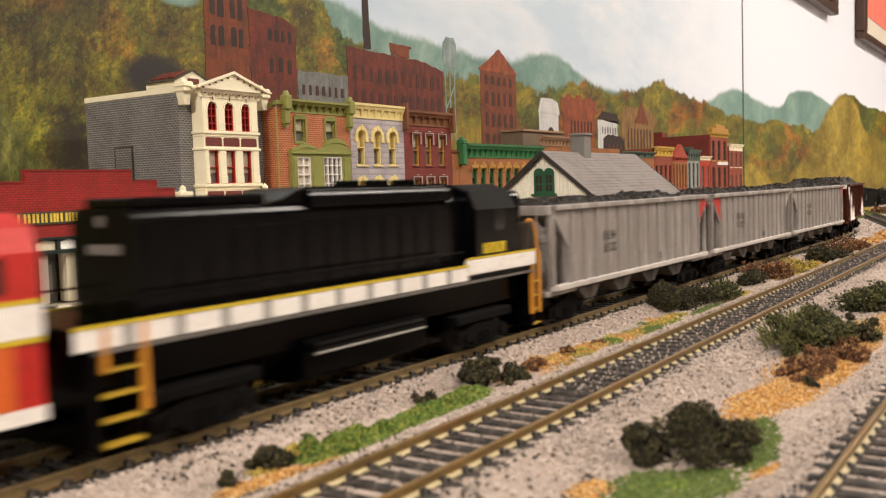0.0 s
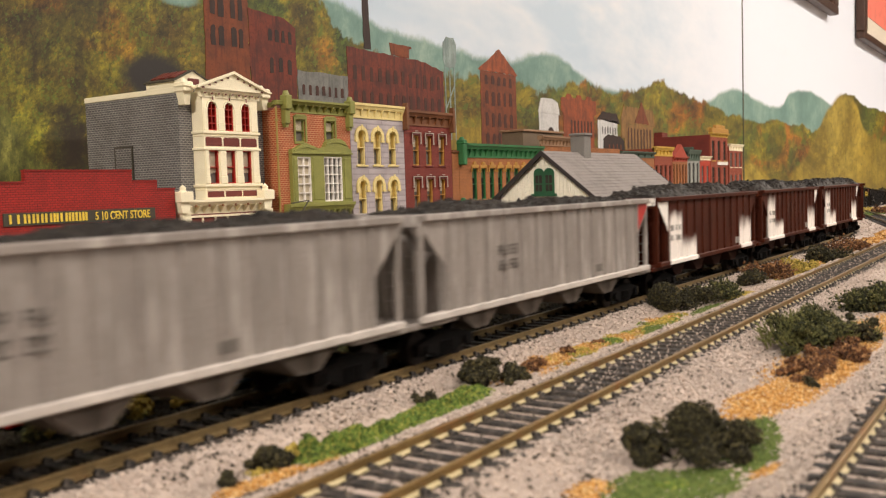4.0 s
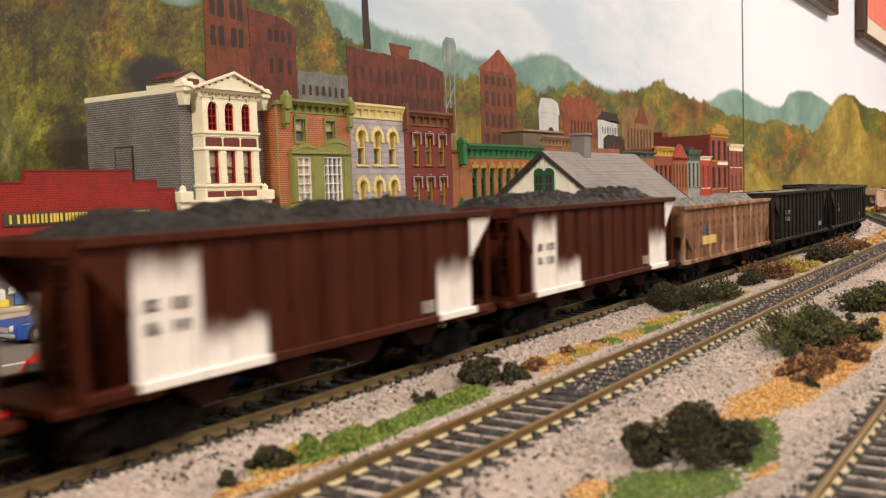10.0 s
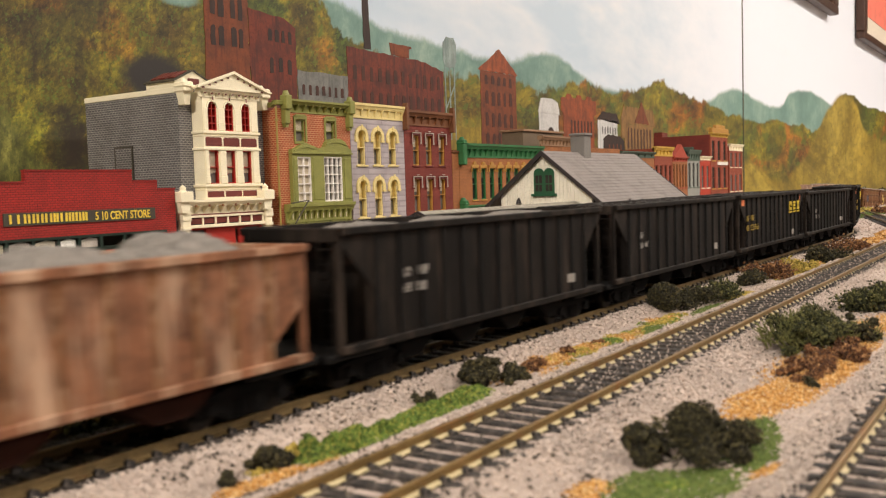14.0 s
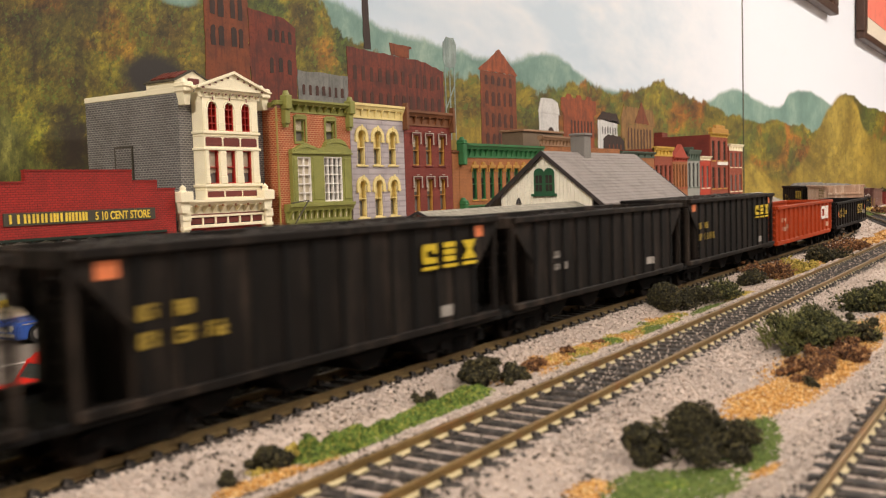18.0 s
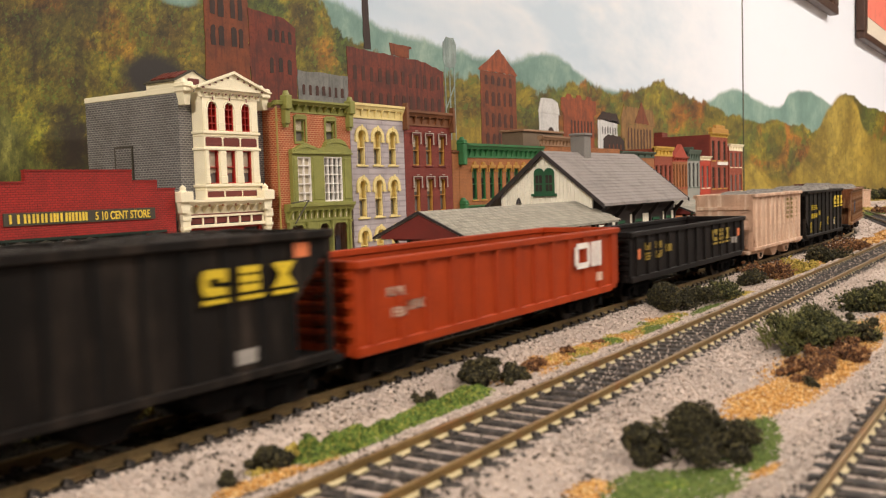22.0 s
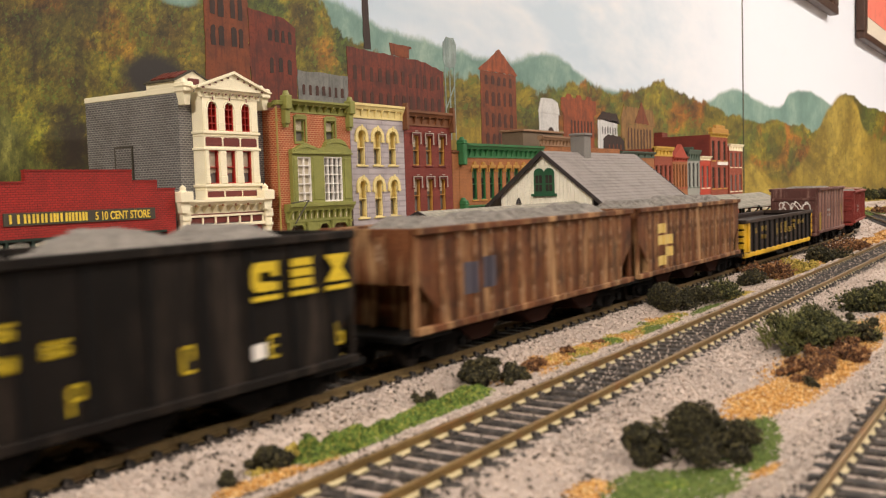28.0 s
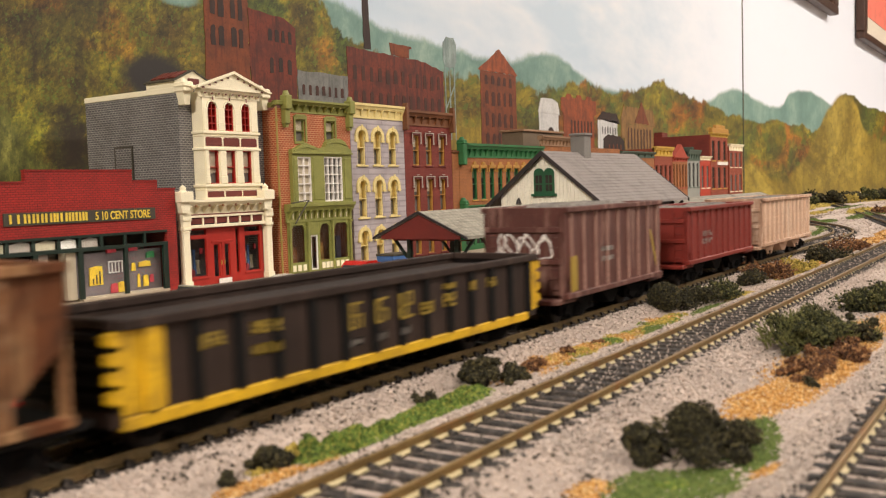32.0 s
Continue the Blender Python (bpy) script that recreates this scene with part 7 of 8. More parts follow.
for s in (-1, 1):
    rk = h.put("raking_cornice", prism(bmesh.new(), [(435 + s * 31.5, 121.4), (435 + s * 31.5, 123.2), (435, 134.0), (435, 132.2)], BAY - 6.0, BAY - 4.2, "y"), M_CREAM)
    for i in range(5):
        f = 0.14 + i * 0.17
        h.box("dentil_gap", M_MAROON, 435 + s * 31.5 * f - 0.9, 435 + s * 31.5 * f + 0.9, BAY - 4.5, BAY - 4.1, 132.0 - 10.8 * f - 1.4, 132.0 - 10.8 * f - 0.5, rk)
for xe in (403.2, 472.2):
    bm = chamfer_box(bmesh.new(), xe - 4.2, xe + 4.2, -8, 1.5, 119.5, 126, 0.6)
    prism(bm, [(xe - 3.2, 119.5), (xe + 3.2, 119.5), (xe + 2.0, 111.5), (xe - 2.0, 111.5)], -6, 0.5, "y")
    chamfer_box(bm, xe - 4.8, xe + 4.8, -9, 1.8, 122.4, 124, 0.5)
    rod(bm, (xe, -3, 126), (xe, -3, 128.6), 2.2, 10, 1.0)
    h.put("scroll_bracket", bm, M_CREAM)
h.shell(400.6, 475, 94.5, 119.4, M_GREYBRICK, M_SLATEROOF, 2.2, 2.0, M_CREAM)
h.box("bricked_door", M_GREYBRICK, 399.8, 400.6, 47, 63.5, KERB, 86.8)
for q in ((46, 47, KERB, 87.8), (63.5, 64.5, KERB, 87.8), (47, 63.5, 86.8, 87.8)):
    h.box("door_reveal", M_SIGN, 399.6, 400.6, q[0], q[1], q[2], q[3])
h.put("roof_monitor", prism(bmesh.new(), [(409, 119.8), (440, 119.8), (440, 129), (424.5, 136), (409, 129)], 12, 40, "y"), M_CREAM)
h.put("monitor_roof", prism(bmesh.new(), [(407.5, 129), (424.5, 137), (441.5, 129), (441.5, 128), (424.5, 136), (407.5, 128)], 11, 41, "y"), M_SIGN)
for i in range(3):
    h.put("skylight", prism(bmesh.new(), [(410.5, 130.6), (421.5, 135.8), (421.3, 136.6), (410.3, 131.4)], 14 + i * 8.6, 20 + i * 8.6, "y"), M_MAROON)
h.box("vent", M_MAROON, 420, 429, 11.2, 11.9, 126.5, 131)
# ground floor shop
h.cornice(391, 461, 41.2, 51, M_CREAM, BAY, 7.0, 10, False, "shop_cornice")
for i in range(6):
    h.box("rosette", M_UMBER, 396.6 + i * 11.2, 398.2 + i * 11.2, BAY - 6.1, BAY - 5.6, 46.4, 47.8)
h.box("shop_frieze", M_MAROON, 392, 462, BAY - 0.9, BAY, 41.0, 41.9)
for xe in (389.6, 461.2):
    bm = chamfer_box(bmesh.new(), xe - 5.0, xe + 5.0, BAY - 7.5, BAY + 1.0, 49.5, 56.4, 0.5)
    prism(bm, [(xe - 4.2, 49.5), (xe + 4.2, 49.5), (xe + 2.8, 43), (xe - 2.8, 43)], BAY - 5.5, BAY + 1.0, "y")
    rod(bm, (xe, BAY - 3.2, 56.4), (xe, BAY - 3.2, 57.6), 2.6, 12, 1.5)
    rod(bm, (xe, BAY - 3.2, 57.6), (xe, BAY - 3.2, 59.0), 2.0, 12, 2.0)
    rod(bm, (xe, BAY - 3.2, 59.0), (xe, BAY - 3.2, 60.6), 1.6, 12, 0.4)
    h.put("corner_pier", bm, M_CREAM)
for xe in (391.9, 464.6):
    col_ = h.box("column", M_CREAM, xe - 2.6, xe + 2.6, BAY - 2.6, BAY + 2, KERB, 32, soft=0.5)
    for z0, z1, e in ((32, 34, 0.7), (34, 38, 0.2), (38, 43.5, 0.9), (30.6, 31.4, 0.4), (KERB, KERB + 4, 0.5)):
        h.box("column_moulding", M_CREAM, xe - 2.6 - e, xe + 2.6 + e, BAY - 2.6 - e, BAY + 2, z0, z1, col_, soft=0.2)
for i in range(7):
    a = 396.2 + i * 10.7
    h.box("transom_frame", M_CREAM, a - 0.9, a + 0.3, BAY - 1.4, BAY, 34.8, 40)
    if i < 6:
        h.box("transom_panel", M_MAROON, a + 0.3, a + 9.8, BAY - 0.6, BAY, 35.6, 39.4)
h.box("transom_frame", M_CREAM, 394.6, 462, BAY - 1.8, BAY, 33.0, 35.0, soft=0.2)
h.box("transom_frame", M_CREAM, 394.6, 462, BAY - 1.8, BAY, 39.6, 41.0, soft=0.2)
SHOPY = BAY + 2.0
shop = [(397.6, 411.4, 1.5, 26.2), (397.6, 411.4, 28, 32), (417.4, 422.4, 0, 21.5), (426.8, 431.4, 0, 21.5), (437, 440.2, 1.5, 31.5), (445.2, 459.2, 1.5, 26.2), (445.2, 459.2, 28, 32)]
h.facade(394.6, 462, KERB, 33, shop, M_SHOPRED, SHOPY, 1.6, "shop_front")
for o in shop:
    w_ = h.window(o, M_SHOPRED, M_CLEAR, SHOPY, 1, 1, 0.5, None, False, 1.3)
h.box("window_ledge", M_SHOPRED, 396.6, 412.6, SHOPY - 0.9, SHOPY, 0.2, 1.4, soft=0.15)
h.box("window_ledge", M_SHOPRED, 444.2, 460.2, SHOPY - 0.9, SHOPY, 0.2, 1.4, soft=0.15)
h.box("door_frame", M_SHOPRED, 415.4, 433.6, SHOPY - 0.5, SHOPY, 22.6, 24, soft=0.15)
h.box("shop_back", M_MAUVE, 395, 461.6, SHOPY + 13, SHOPY + 14, KERB, 33)
h.box("shop_floor", M_CONC, 395, 461.6, SHOPY + 1.6, SHOPY + 13, KERB, KERB + 0.8)
for a in (398.4, 446.0):
    for k, (b, c, d, mm) in enumerate(((1.0, 4.6, 15, M_LACE), (5.2, 8.0, 19, M_POP[4]), (8.4, 12.0, 12, M_SHADE))):
        h.put("display_dress", prism(bmesh.new(), [(a + b, 3), (a + c, 3), (a + c - 0.8, d * 0.7), (a + c - 0.4, d), (a + b + 0.4, d), (a + b + 0.8, d * 0.7)], SHOPY + 4 + k, SHOPY + 5 + k, "y"), mm)
    h.put("display_flower", prism(bmesh.new(), [(a + 1, 2.2), (a + 4, 2.2), (a + 4.4, 5.4), (a + 2.4, 7.0), (a + 0.6, 5.2)], SHOPY + 2.0, SHOPY + 3.0, "y"), M_POP[2])
    h.put("display_flower", prism(bmesh.new(), [(a + 9, 16), (a + 11, 16.4), (a + 11.4, 19.4), (a + 9.4, 20.0)], SHOPY + 2.0, SHOPY + 3.0, "y"), M_POP[2])
h.box("notice", M_WHITEP, 420, 431, SHOPY - 1.4, SHOPY - 0.8, KERB, -1.0)
h.box("door_mullion", M_SHOPRED, 424.0, 425.2, SHOPY - 0.4, SHOPY, KERB, 22.6)
for xk in (423.3, 426.0):
    h.box("door_pull", M_GOLD, xk - 0.25, xk + 0.25, SHOPY - 0.8, SHOPY, 8, 11)

# orange brick building with sage green trim
h = House("sage_trim_building", 475.6, "orange brick building with sage green cornice, bay and shop front", "building")
up = [(494.6, 505, 89.6, 106), (527.4, 537.8, 90.6, 106)]
h.facade(475.6, 556, 46, 113, up, M_ORANGEBRICK)
for o in up:
    h.window(o, M_SAGE, M_PANE, 0.0, 1, 2, 0.9, (M_SHADE, 0.5), False, 2.6)
    h.hood(o, M_SAGE, 0.0, 1.9, False, True, 0.97, 0.9)
    h.put("hood_crest", prism(bmesh.new(), [(o[0] - 1.6, 108), (o[1] + 1.6, 108), (o[1] - 1.0, 109.4), (o[0] + 1.0, 109.4)], -1.2, 0.2, "y"), M_SAGE)
h.cornice(484, 553, 110.5, 119.5, M_SAGE, 0.0, 5.0, 9, False)
h.box("coping", M_SAGE, 474.6, 484, -2.4, 3, 115, 118.2, soft=0.4)
h.box("coping", M_SAGE, 474.6, 478, 3, 14, 113.5, 117, soft=0.4)
for xe in (483.6, 553.4):
    bm = chamfer_box(bmesh.new(), xe - 3.0, xe + 3.0, -6.0, 0.5, 112, 122, 0.5)
    chamfer_box(bm, xe - 2.4, xe + 2.4, -4.2, 0.5, 102, 112, 0.4)
    prism(bm, [(xe - 2.0, 102), (xe + 2.0, 102), (xe + 1.0, 99.6), (xe - 1.0, 99.6)], -3.0, 0.5, "y")
    rod(bm, (xe, -2.8, 122), (xe, -2.8, 125), 2.6, 12, 1.6)
    h.put("end_block", bm, M_SAGE)
M_PIPE = mat("olive_yellow_downpipe", (158, 134, 66), 0.5, 0, 0.12, 60.0)
pipe_ = h.put("downpipe", rod(bmesh.new(), (475.2, -0.9, KERB), (475.2, -0.9, 114), 0.75, 8), M_PIPE)
for z in (20, 50, 80, 104):
    h.box("pipe_strap", M_PIPE, 474.0, 476.4, -1.9, 0, z, z + 1.0, pipe_)
BAYW = [(492.7, 507.2, 46.8, 79.2), (521, 542.1, 46.4, 79.6)]
h.facade(487, 552.6, 45, 82, BAYW, M_SAGE, -3.0, 3.2, "bay_front")
h.window(BAYW[0], M_WHITEP, M_SHADE, -3.0, 2, 5, 1.1, None, False, 2.4)
h.window(BAYW[1], M_WHITEP, M_PANE, -3.0, 4, 5, 1.15, None, False, 2.8)
for a, b in ((488.4, 491.4), (508.8, 519.4), (543.8, 551.4)):
    h.box("bay_panel", M_SAGE, a, b, -3.5, -3.0, 48, 78.4, soft=0.2)
bm = bmesh.new()
prism(bm, [(487, 82), (552.6, 82), (552.6, 85), (549, 86.4), (546, 90.5), (541, 92.6), (535.5, 93.2), (530, 92.6), (525, 90.5), (522, 86.4), (516, 85.0), (511, 86.6), (503, 88.6), (496, 87.4), (490, 84.6), (487, 84.4)], -3.6, 0.2, "y")
crest = h.put("bay_crest", bm, M_SAGE)
h.put("crest_moulding", prism(bmesh.new(), [(524, 88.6), (530, 90.6), (535.5, 91.2), (541, 90.6), (547, 88.6), (547, 87.6), (541, 89.4), (535.5, 90.0), (530, 89.4), (524, 87.6)], -4.2, -3.6, "y"), M_SAGE, crest)
h.put("crest_moulding", prism(bmesh.new(), [(489, 83.6), (496, 86.2), (503, 87.2), (511, 85.4), (511, 84.4), (503, 86.0), (496, 85.0), (489, 82.6)], -4.2, -3.6, "y"), M_SAGE, crest)
h.box("bay_ledge", M_SAGE, 486.4, 553.2, -4.4, 0, 81, 82.6, soft=0.3)
h.shell(475.6, 556, 90, 112, M_ORANGEBRICK, M_SLATEROOF)
h.facade(475.6, 482, KERB, 46, [], M_ORANGEBRICK)
h.cornice(480, 552, 32.6, 45.6, M_SAGE, -1.5, 5.0, 11, False, "shop_cornice")
for i in range(10):
    h.box("frieze_drop", M_CREAM, 486.3 + i * 6.54, 487.0 + i * 6.54, -2.2, -1.8, 34.6, 39.2)
sh = [(484, 500, 3, 30.5), (505.2, 513, -3, 22.5), (515, 527, 3, 30.5), (531, 548, 3, 30.5)]
h.facade(482, 552, KERB, 33, sh, M_SAGE, -1.5, 1.6, "shop_front")
for o in sh:
    door = o[0] == 505.2
    h.window(o, M_WHITEP if door else M_SAGE, M_CLEAR, -1.5, 1, 1, 1.2 if door else 0.6, None, False, 1.3)
    if not door:
        for s in (-1, 1):
            e = o[0] if s < 0 else o[1]
            h.put("spandrel", prism(bmesh.new(), [(e, 30.5), (e, 24.5), (e - s * 1.2, 28.0), (e - s * 3.2, 29.9), (e - s * 4.5, 30.5)], -1.7, -0.6, "y"), M_SAGE)
for a in (483, 501.6, 528.8, 549.6):
    h.put("column", rod(bmesh.new(), (a, -2.6, KERB), (a, -2.6, 32), 0.8, 10), M_SAGE)
    h.box("column_cap", M_SAGE, a - 1.3, a + 1.3, -3.9, -1.4, 30.4, 32.4, soft=0.2)
h.box("shop_back", M_UMBER, 483, 551, 9, 10, KERB, 33)
h.box("shop_floor", M_CONC, 483, 551, 0.2, 9, KERB, KERB + 0.8)
for a, b, c, mm in ((486, 490, 17, M_SHADE), (491, 496, 14, M_TANBRICK), (516, 520, 20, M_VERMILD), (521, 525, 16, M_GOLD), (533, 538, 24, M_POP[4]), (539, 545, 20, M_BLUEP)):
    h.put("display_goods", prism(bmesh.new(), [(a, -3), (b, -3), (b - 0.4, c * 0.8), (b - 1.2, c), (a + 0.8, c), (a, c * 0.7)], 4.0, 5.5, "y"), mm)
for a in (485, 490.5, 496, 516.5, 521, 525.5, 532.5, 538, 543.5):
    h.box("riser_panel", M_CREAM, a - 0.2, a + 3.4, -1.9, -1.5, -2.6, 1.8, soft=0.1)
bm = rod(rod(bmesh.new(), (472.0, -15, 46.4), (489.4, -15, 48.0), 0.5, 6), (489.4, -15, 48.0), (474.9, -15, 32.2), 0.5, 6)
rod(bm, (489.4, -15, 48.0), (506, -1, 47.0), 0.4, 6)
h.put("awning_arm", bm, M_SIGN, None, "bent dark awning arm")

# lavender building with butter-coloured arched windows
h = House("lavender_building", 556.5, "pale lavender block building with butter yellow arched windows", "building")
ops = []
for z0, z1 in ((73.5, 101), (32.5, 62), (-2, 22.5)):
    for xc in (569.2, 589.6, 609.6):
        ops.append((xc - 5.0, xc + 5.0, z0, z1))
h.facade(556.5, 626, KERB, 113, ops, M_LAVENDER)
for o in ops:
    h.window(o, M_BUTTER, M_PANE, 0.0, 1, 2, 0.9, (M_BUTTER, 0.45), True, 4.6)
    h.hood(o, M_BUTTER, 0.0, 2.9, True, True, 0.1, 1.3)
h.cornice(556, 627, 110, 121.5, M_BUTTER, 0.0, 3.4, 8, False)
h.shell(556.5, 626, 88, 112, M_LAVENDER, M_SLATEROOF)

# dark red building
h = House("dark_red_building", 626.5, "dark red brick building with brown bracketed cornice and narrow windows", "building")
ops = []
for z0, z1 in ((73.5, 99), (34, 62), (-2, 24)):
    for xc in (643, 662, 682):
        ops.append((xc - 4.6, xc + 4.6, z0, z1))
h.facade(626.5, 698, KERB, 112, ops, M_DARKBRICK)
for o in ops:
    h.window(o, M_GOLD, M_PANE, 0.0, 1, 2, 0.9, (M_SHADE, 0.62), False, 3.4)
    hd = h.hood(o, M_MAROON, 0.0, 1.9, False, True, 0.3, 1.0)
    for a in (o[0] - 1.9, o[1] + 1.1):
        h.box("hood_drop", M_LACE, a, a + 0.7, -1.6, -0.9, o[3] - 6, o[3] + 1.6)
        h.box("hood_foot", M_LACE, a - 0.3, a + 1.0, -1.7, -0.9, o[3] - 7.4, o[3] - 6)
    h.box("hood_bar", M_LACE, o[0] - 1.9, o[1] + 1.8, -1.7, -0.9, o[3] + 1.6, o[3] + 2.3)
    h.box("hood_crest", M_LACE, (o[0] + o[1]) / 2 - 1.6, (o[0] + o[1]) / 2 + 1.6, -1.7, -1.0, o[3] + 3.2, o[3] + 3.8)
h.cornice(625, 699, 107, 119.5, M_UMBER, 0.0, 4.2, 7, True)
h.shell(626.5, 698, 86, 110, M_DARKBRICK, M_SLATEROOF)

# narrow link and the long tan building with a green cornice
h = House("narrow_brick_house", 698.5, "narrow rust brown house between taller buildings", "building")
h.facade(698.5, 709.5, KERB, 85, [], M_TANBRICK)
h.shell(698.5, 709.5, 70, 84, M_BROWNBRICK, M_SLATEROOF)
h.box("coping", M_UMBER, 698, 710, -1, 3, 85, 87, soft=0.3)
h = House("green_cornice_building", 710, "long tan brick building with forest green cornice and tall windows", "building")
ops = []
for i in range(9):
    xc = 736 + i * 15.8
    ops.append((xc - 4.4, xc + 4.4, 42, 71))
h.facade(710, 868, 36, 84, ops, M_TANBRICK)
for o in ops:
    h.window(o, M_FOREST, M_DPANE, 0.0, 1, 2, 1.0, (M_GREENBLIND, 0.7), False, 2.8)
    h.box("lintel", M_GOLD, o[0] - 1.8, o[1] + 1.8, -1.2, 0.2, 71, 74.5, soft=0.6)
    h.put("lintel_crest", prism(bmesh.new(), arch((o[0] + o[1]) / 2 - 3.2, (o[0] + o[1]) / 2 + 3.2, 74.5, 77.6, 6), -1.1, 0.2, "y"), M_GOLD)
    for a in (o[0] - 2.2, o[1] + 0.8):
        h.box("lintel_drop", M_GOLD, a, a + 1.4, -1.1, 0.1, 67.5, 71, soft=0.2)
    h.box("sill", M_GOLD, o[0] - 1, o[1] + 1, -0.9, 0.2, 40.6, 42, soft=0.2)
h.cornice(712, 870, 81, 94, M_FOREST, 0.0, 4.5, 16, False)
for z, tall in ((74, 23), (31, 11)):
    bm = chamfer_box(bmesh.new(), 709, 715.5, -6, 2, z, z + tall, 0.8)
    chamfer_box(bm, 708.6, 716, -6.6, 2, z + tall - 4, z + tall - 2.6, 0.3)
    rod(bm, (712.2, -2, z + tall), (712.2, -2, z + tall + 2.4), 2.6, 12, 1.8)
    h.put("corner_block", bm, M_FOREST)
h.cornice(715, 868, 30, 37, M_FOREST, 0.0, 3.5, 16, False, "shop_cornice")
sh = [(718 + i * 19, 733 + i * 19, 0, 27) for i in range(8)]
h.facade(710, 868, KERB, 31, sh, M_FOREST, 0.0, 2.0, "shop_front")
for o in sh:
    h.window(o, M_FOREST, M_DPANE, 0.0, 2, 1, 0.8)
h.shell(710, 868, 86, 88, M_TANBRICK, M_SLATEROOF)
# low tan building beyond it
h = House("low_tan_building", 869, "low tan building with a cream parapet", "building")
h.facade(869, 1078, KERB, 95, [], M_TANBRICK, 0, 2.2)
h.cornice(868, 984, 95, 105.5, M_TANTRIM, 0.0, 3.5, 14, False)
h.shell(869, 1078, 60, 94, M_TANBRICK, M_SLATEROOF)
M_BEIGE = mat("beige_wall", (112, 94, 74), 0.7, 0, 0.08, 60.0)
h.box("roof_house", M_BEIGE, 868, 960, 20, 46, 94, 111, soft=0.4)
h.box("roof_house_cap", M_TANTRIM, 866, 962, 18, 48, 111, 113.5, soft=0.4)

# the far end of the street
M_YEL = mat("mustard_cornice", (196, 158, 66), 0.5, 0, 0.1, 60.0)
M_PINKROOF = mat("salmon_gable", (164, 64, 44), 0.6, 0, 0.1, 60.0)
M_PALEGREEN = mat("pale_green_front", (144, 146, 140), 0.6, 0, 0.1, 60.0)
M_GREYGREEN = mat("slate_green_trim", (74, 90, 78), 0.6, 0, 0.1, 60.0)
M_VERMIL = mat("vermilion_front", (172, 54, 30), 0.55, 0, 0.1, 60.0)


def far_house(name, x0, x1, top, wall, trim, label, n, rows, pane, cap=8.0, depth=60.0, brackets=5, side=None):
    hh = House(name, x0, label)
    ops_ = []
    for z0, z1 in rows:
        for i in range(n):
            xc = x0 + (x1 - x0) * (i + 0.5) / n
            hw = (x1 - x0) / n * 0.27
            ops_.append((xc - hw, xc + hw, z0, z1))
    hh.facade(x0, x1, KERB, top - 2, ops_, wall)
    for o in ops_:
        hh.window(o, wall, pane, 0.0, 1, 2, 0.8)
        hh.box("sill", trim, o[0] - 1, o[1] + 1, -1.0, 0.2, o[2] - 1.4, o[2])
    hh.cornice(x0, x1, top - cap, top, trim, 0.0, 3.5, brackets, False)
    hh.shell(x0, x1, depth, top - 3, side or wall, M_SLATEROOF)
    return hh


far_house("grey_cornice_house", 1080, 1194, 93, M_TANBRICK, M_GREYGREEN, "brick house with a grey cornice along the street", 6, [(40, 72)], M_DPANE)
far_house("mustard_cornice_house", 1195, 1264, 101, M_BROWNBRICK, M_YEL, "rust brick house with a mustard yellow cornice", 4, [(44, 76)], M_DPANE, 13)
h = far_house("gabled_brick_house", 1265, 1326, 88, M_TANBRICK, M_PINKROOF, "tan brick house with a salmon gable", 5, [(44, 78)], M_DPANE, 7)
h.put("gable", prism(bmesh.new(), [(1268, 88), (1322, 88), (1296, 106)], -2, 4, "y"), M_PINKROOF)
far_house("pale_green_house", 1327, 1382, 99, M_PALEGREEN, M_GREYGREEN, "pale green house with slate green cornice", 3, [(44, 80)], M_DPANE, 16)
far_house("vermilion_house", 1384, 1433, 90, M_VERMIL, M_CREAM, "vermilion house with white cornice and sills", 2, [(42, 76)], M_PANE, 6)
h = far_house("tall_red_building", 1435, 1523, 127, M_BROWNBRICK, M_YEL, "tall red building with a yellow stepped parapet", 3, [(84, 116), (40, 74)], M_DPANE, 6, 92, 5, M_DARKBRICK)
h.box("parapet", M_GOLD, 1437, 1521, -2.5, 3, 127, 135, soft=0.5)
h.box("parapet", M_GOLD, 1456, 1502, -2.5, 3, 135, 140, soft=0.5)
h.box("parapet_coping", M_YEL, 1434, 1524, -3.5, 3.5, 126, 127.6, soft=0.4)
h.box("name_panel", M_WHITEP, 1468, 1520, -1.6, 0, 77, 82)
h.box("stair_head", M_DARKBRICK, 1436, 1460, 78, 92, 122, 132)
h.box("roof_house", M_GREYGREEN, 1425, 1434.5, 26, 44, 88, 106, soft=0.5)
far_house("brown_corner_building", 1531, 1607, 112, M_BROWNBRICK, M_CREAM, "rust brown corner building with cream cornice", 3, [(74, 98), (34, 62)], M_PANE, 11)

# ---- street, pavement and depot ----
M_ASPHALT = mat("worn_model_asphalt", (112, 102, 94), 0.9, 0, 0.12, 40.0, 1000.0, 0.3, (84, 78, 72), 0.4)
road = part("road", bx(bmesh.new(), -300, 1240, 232, 428, -8, -5.2), M_ASPHALT)
tagged(road, "grey asphalt street with white parking lines", "street", kind="structure")
for x in range(60, 1200, 62):
    part("parking_line", bx(bmesh.new(), x, x + 40, 313.5, 314.9, -5.2, -5.1), M_WHITEP, road)
for x in range(200, 1200, 74):
    part("parking_line", bx(bmesh.new(), x, x + 1.4, 395, 424, -5.2, -5.1), M_WHITEP, road)
walk_slab = base("pavement", 0, 0, 0, "pale concrete pavement with a kerb before the shops", "pavement", kind="structure")
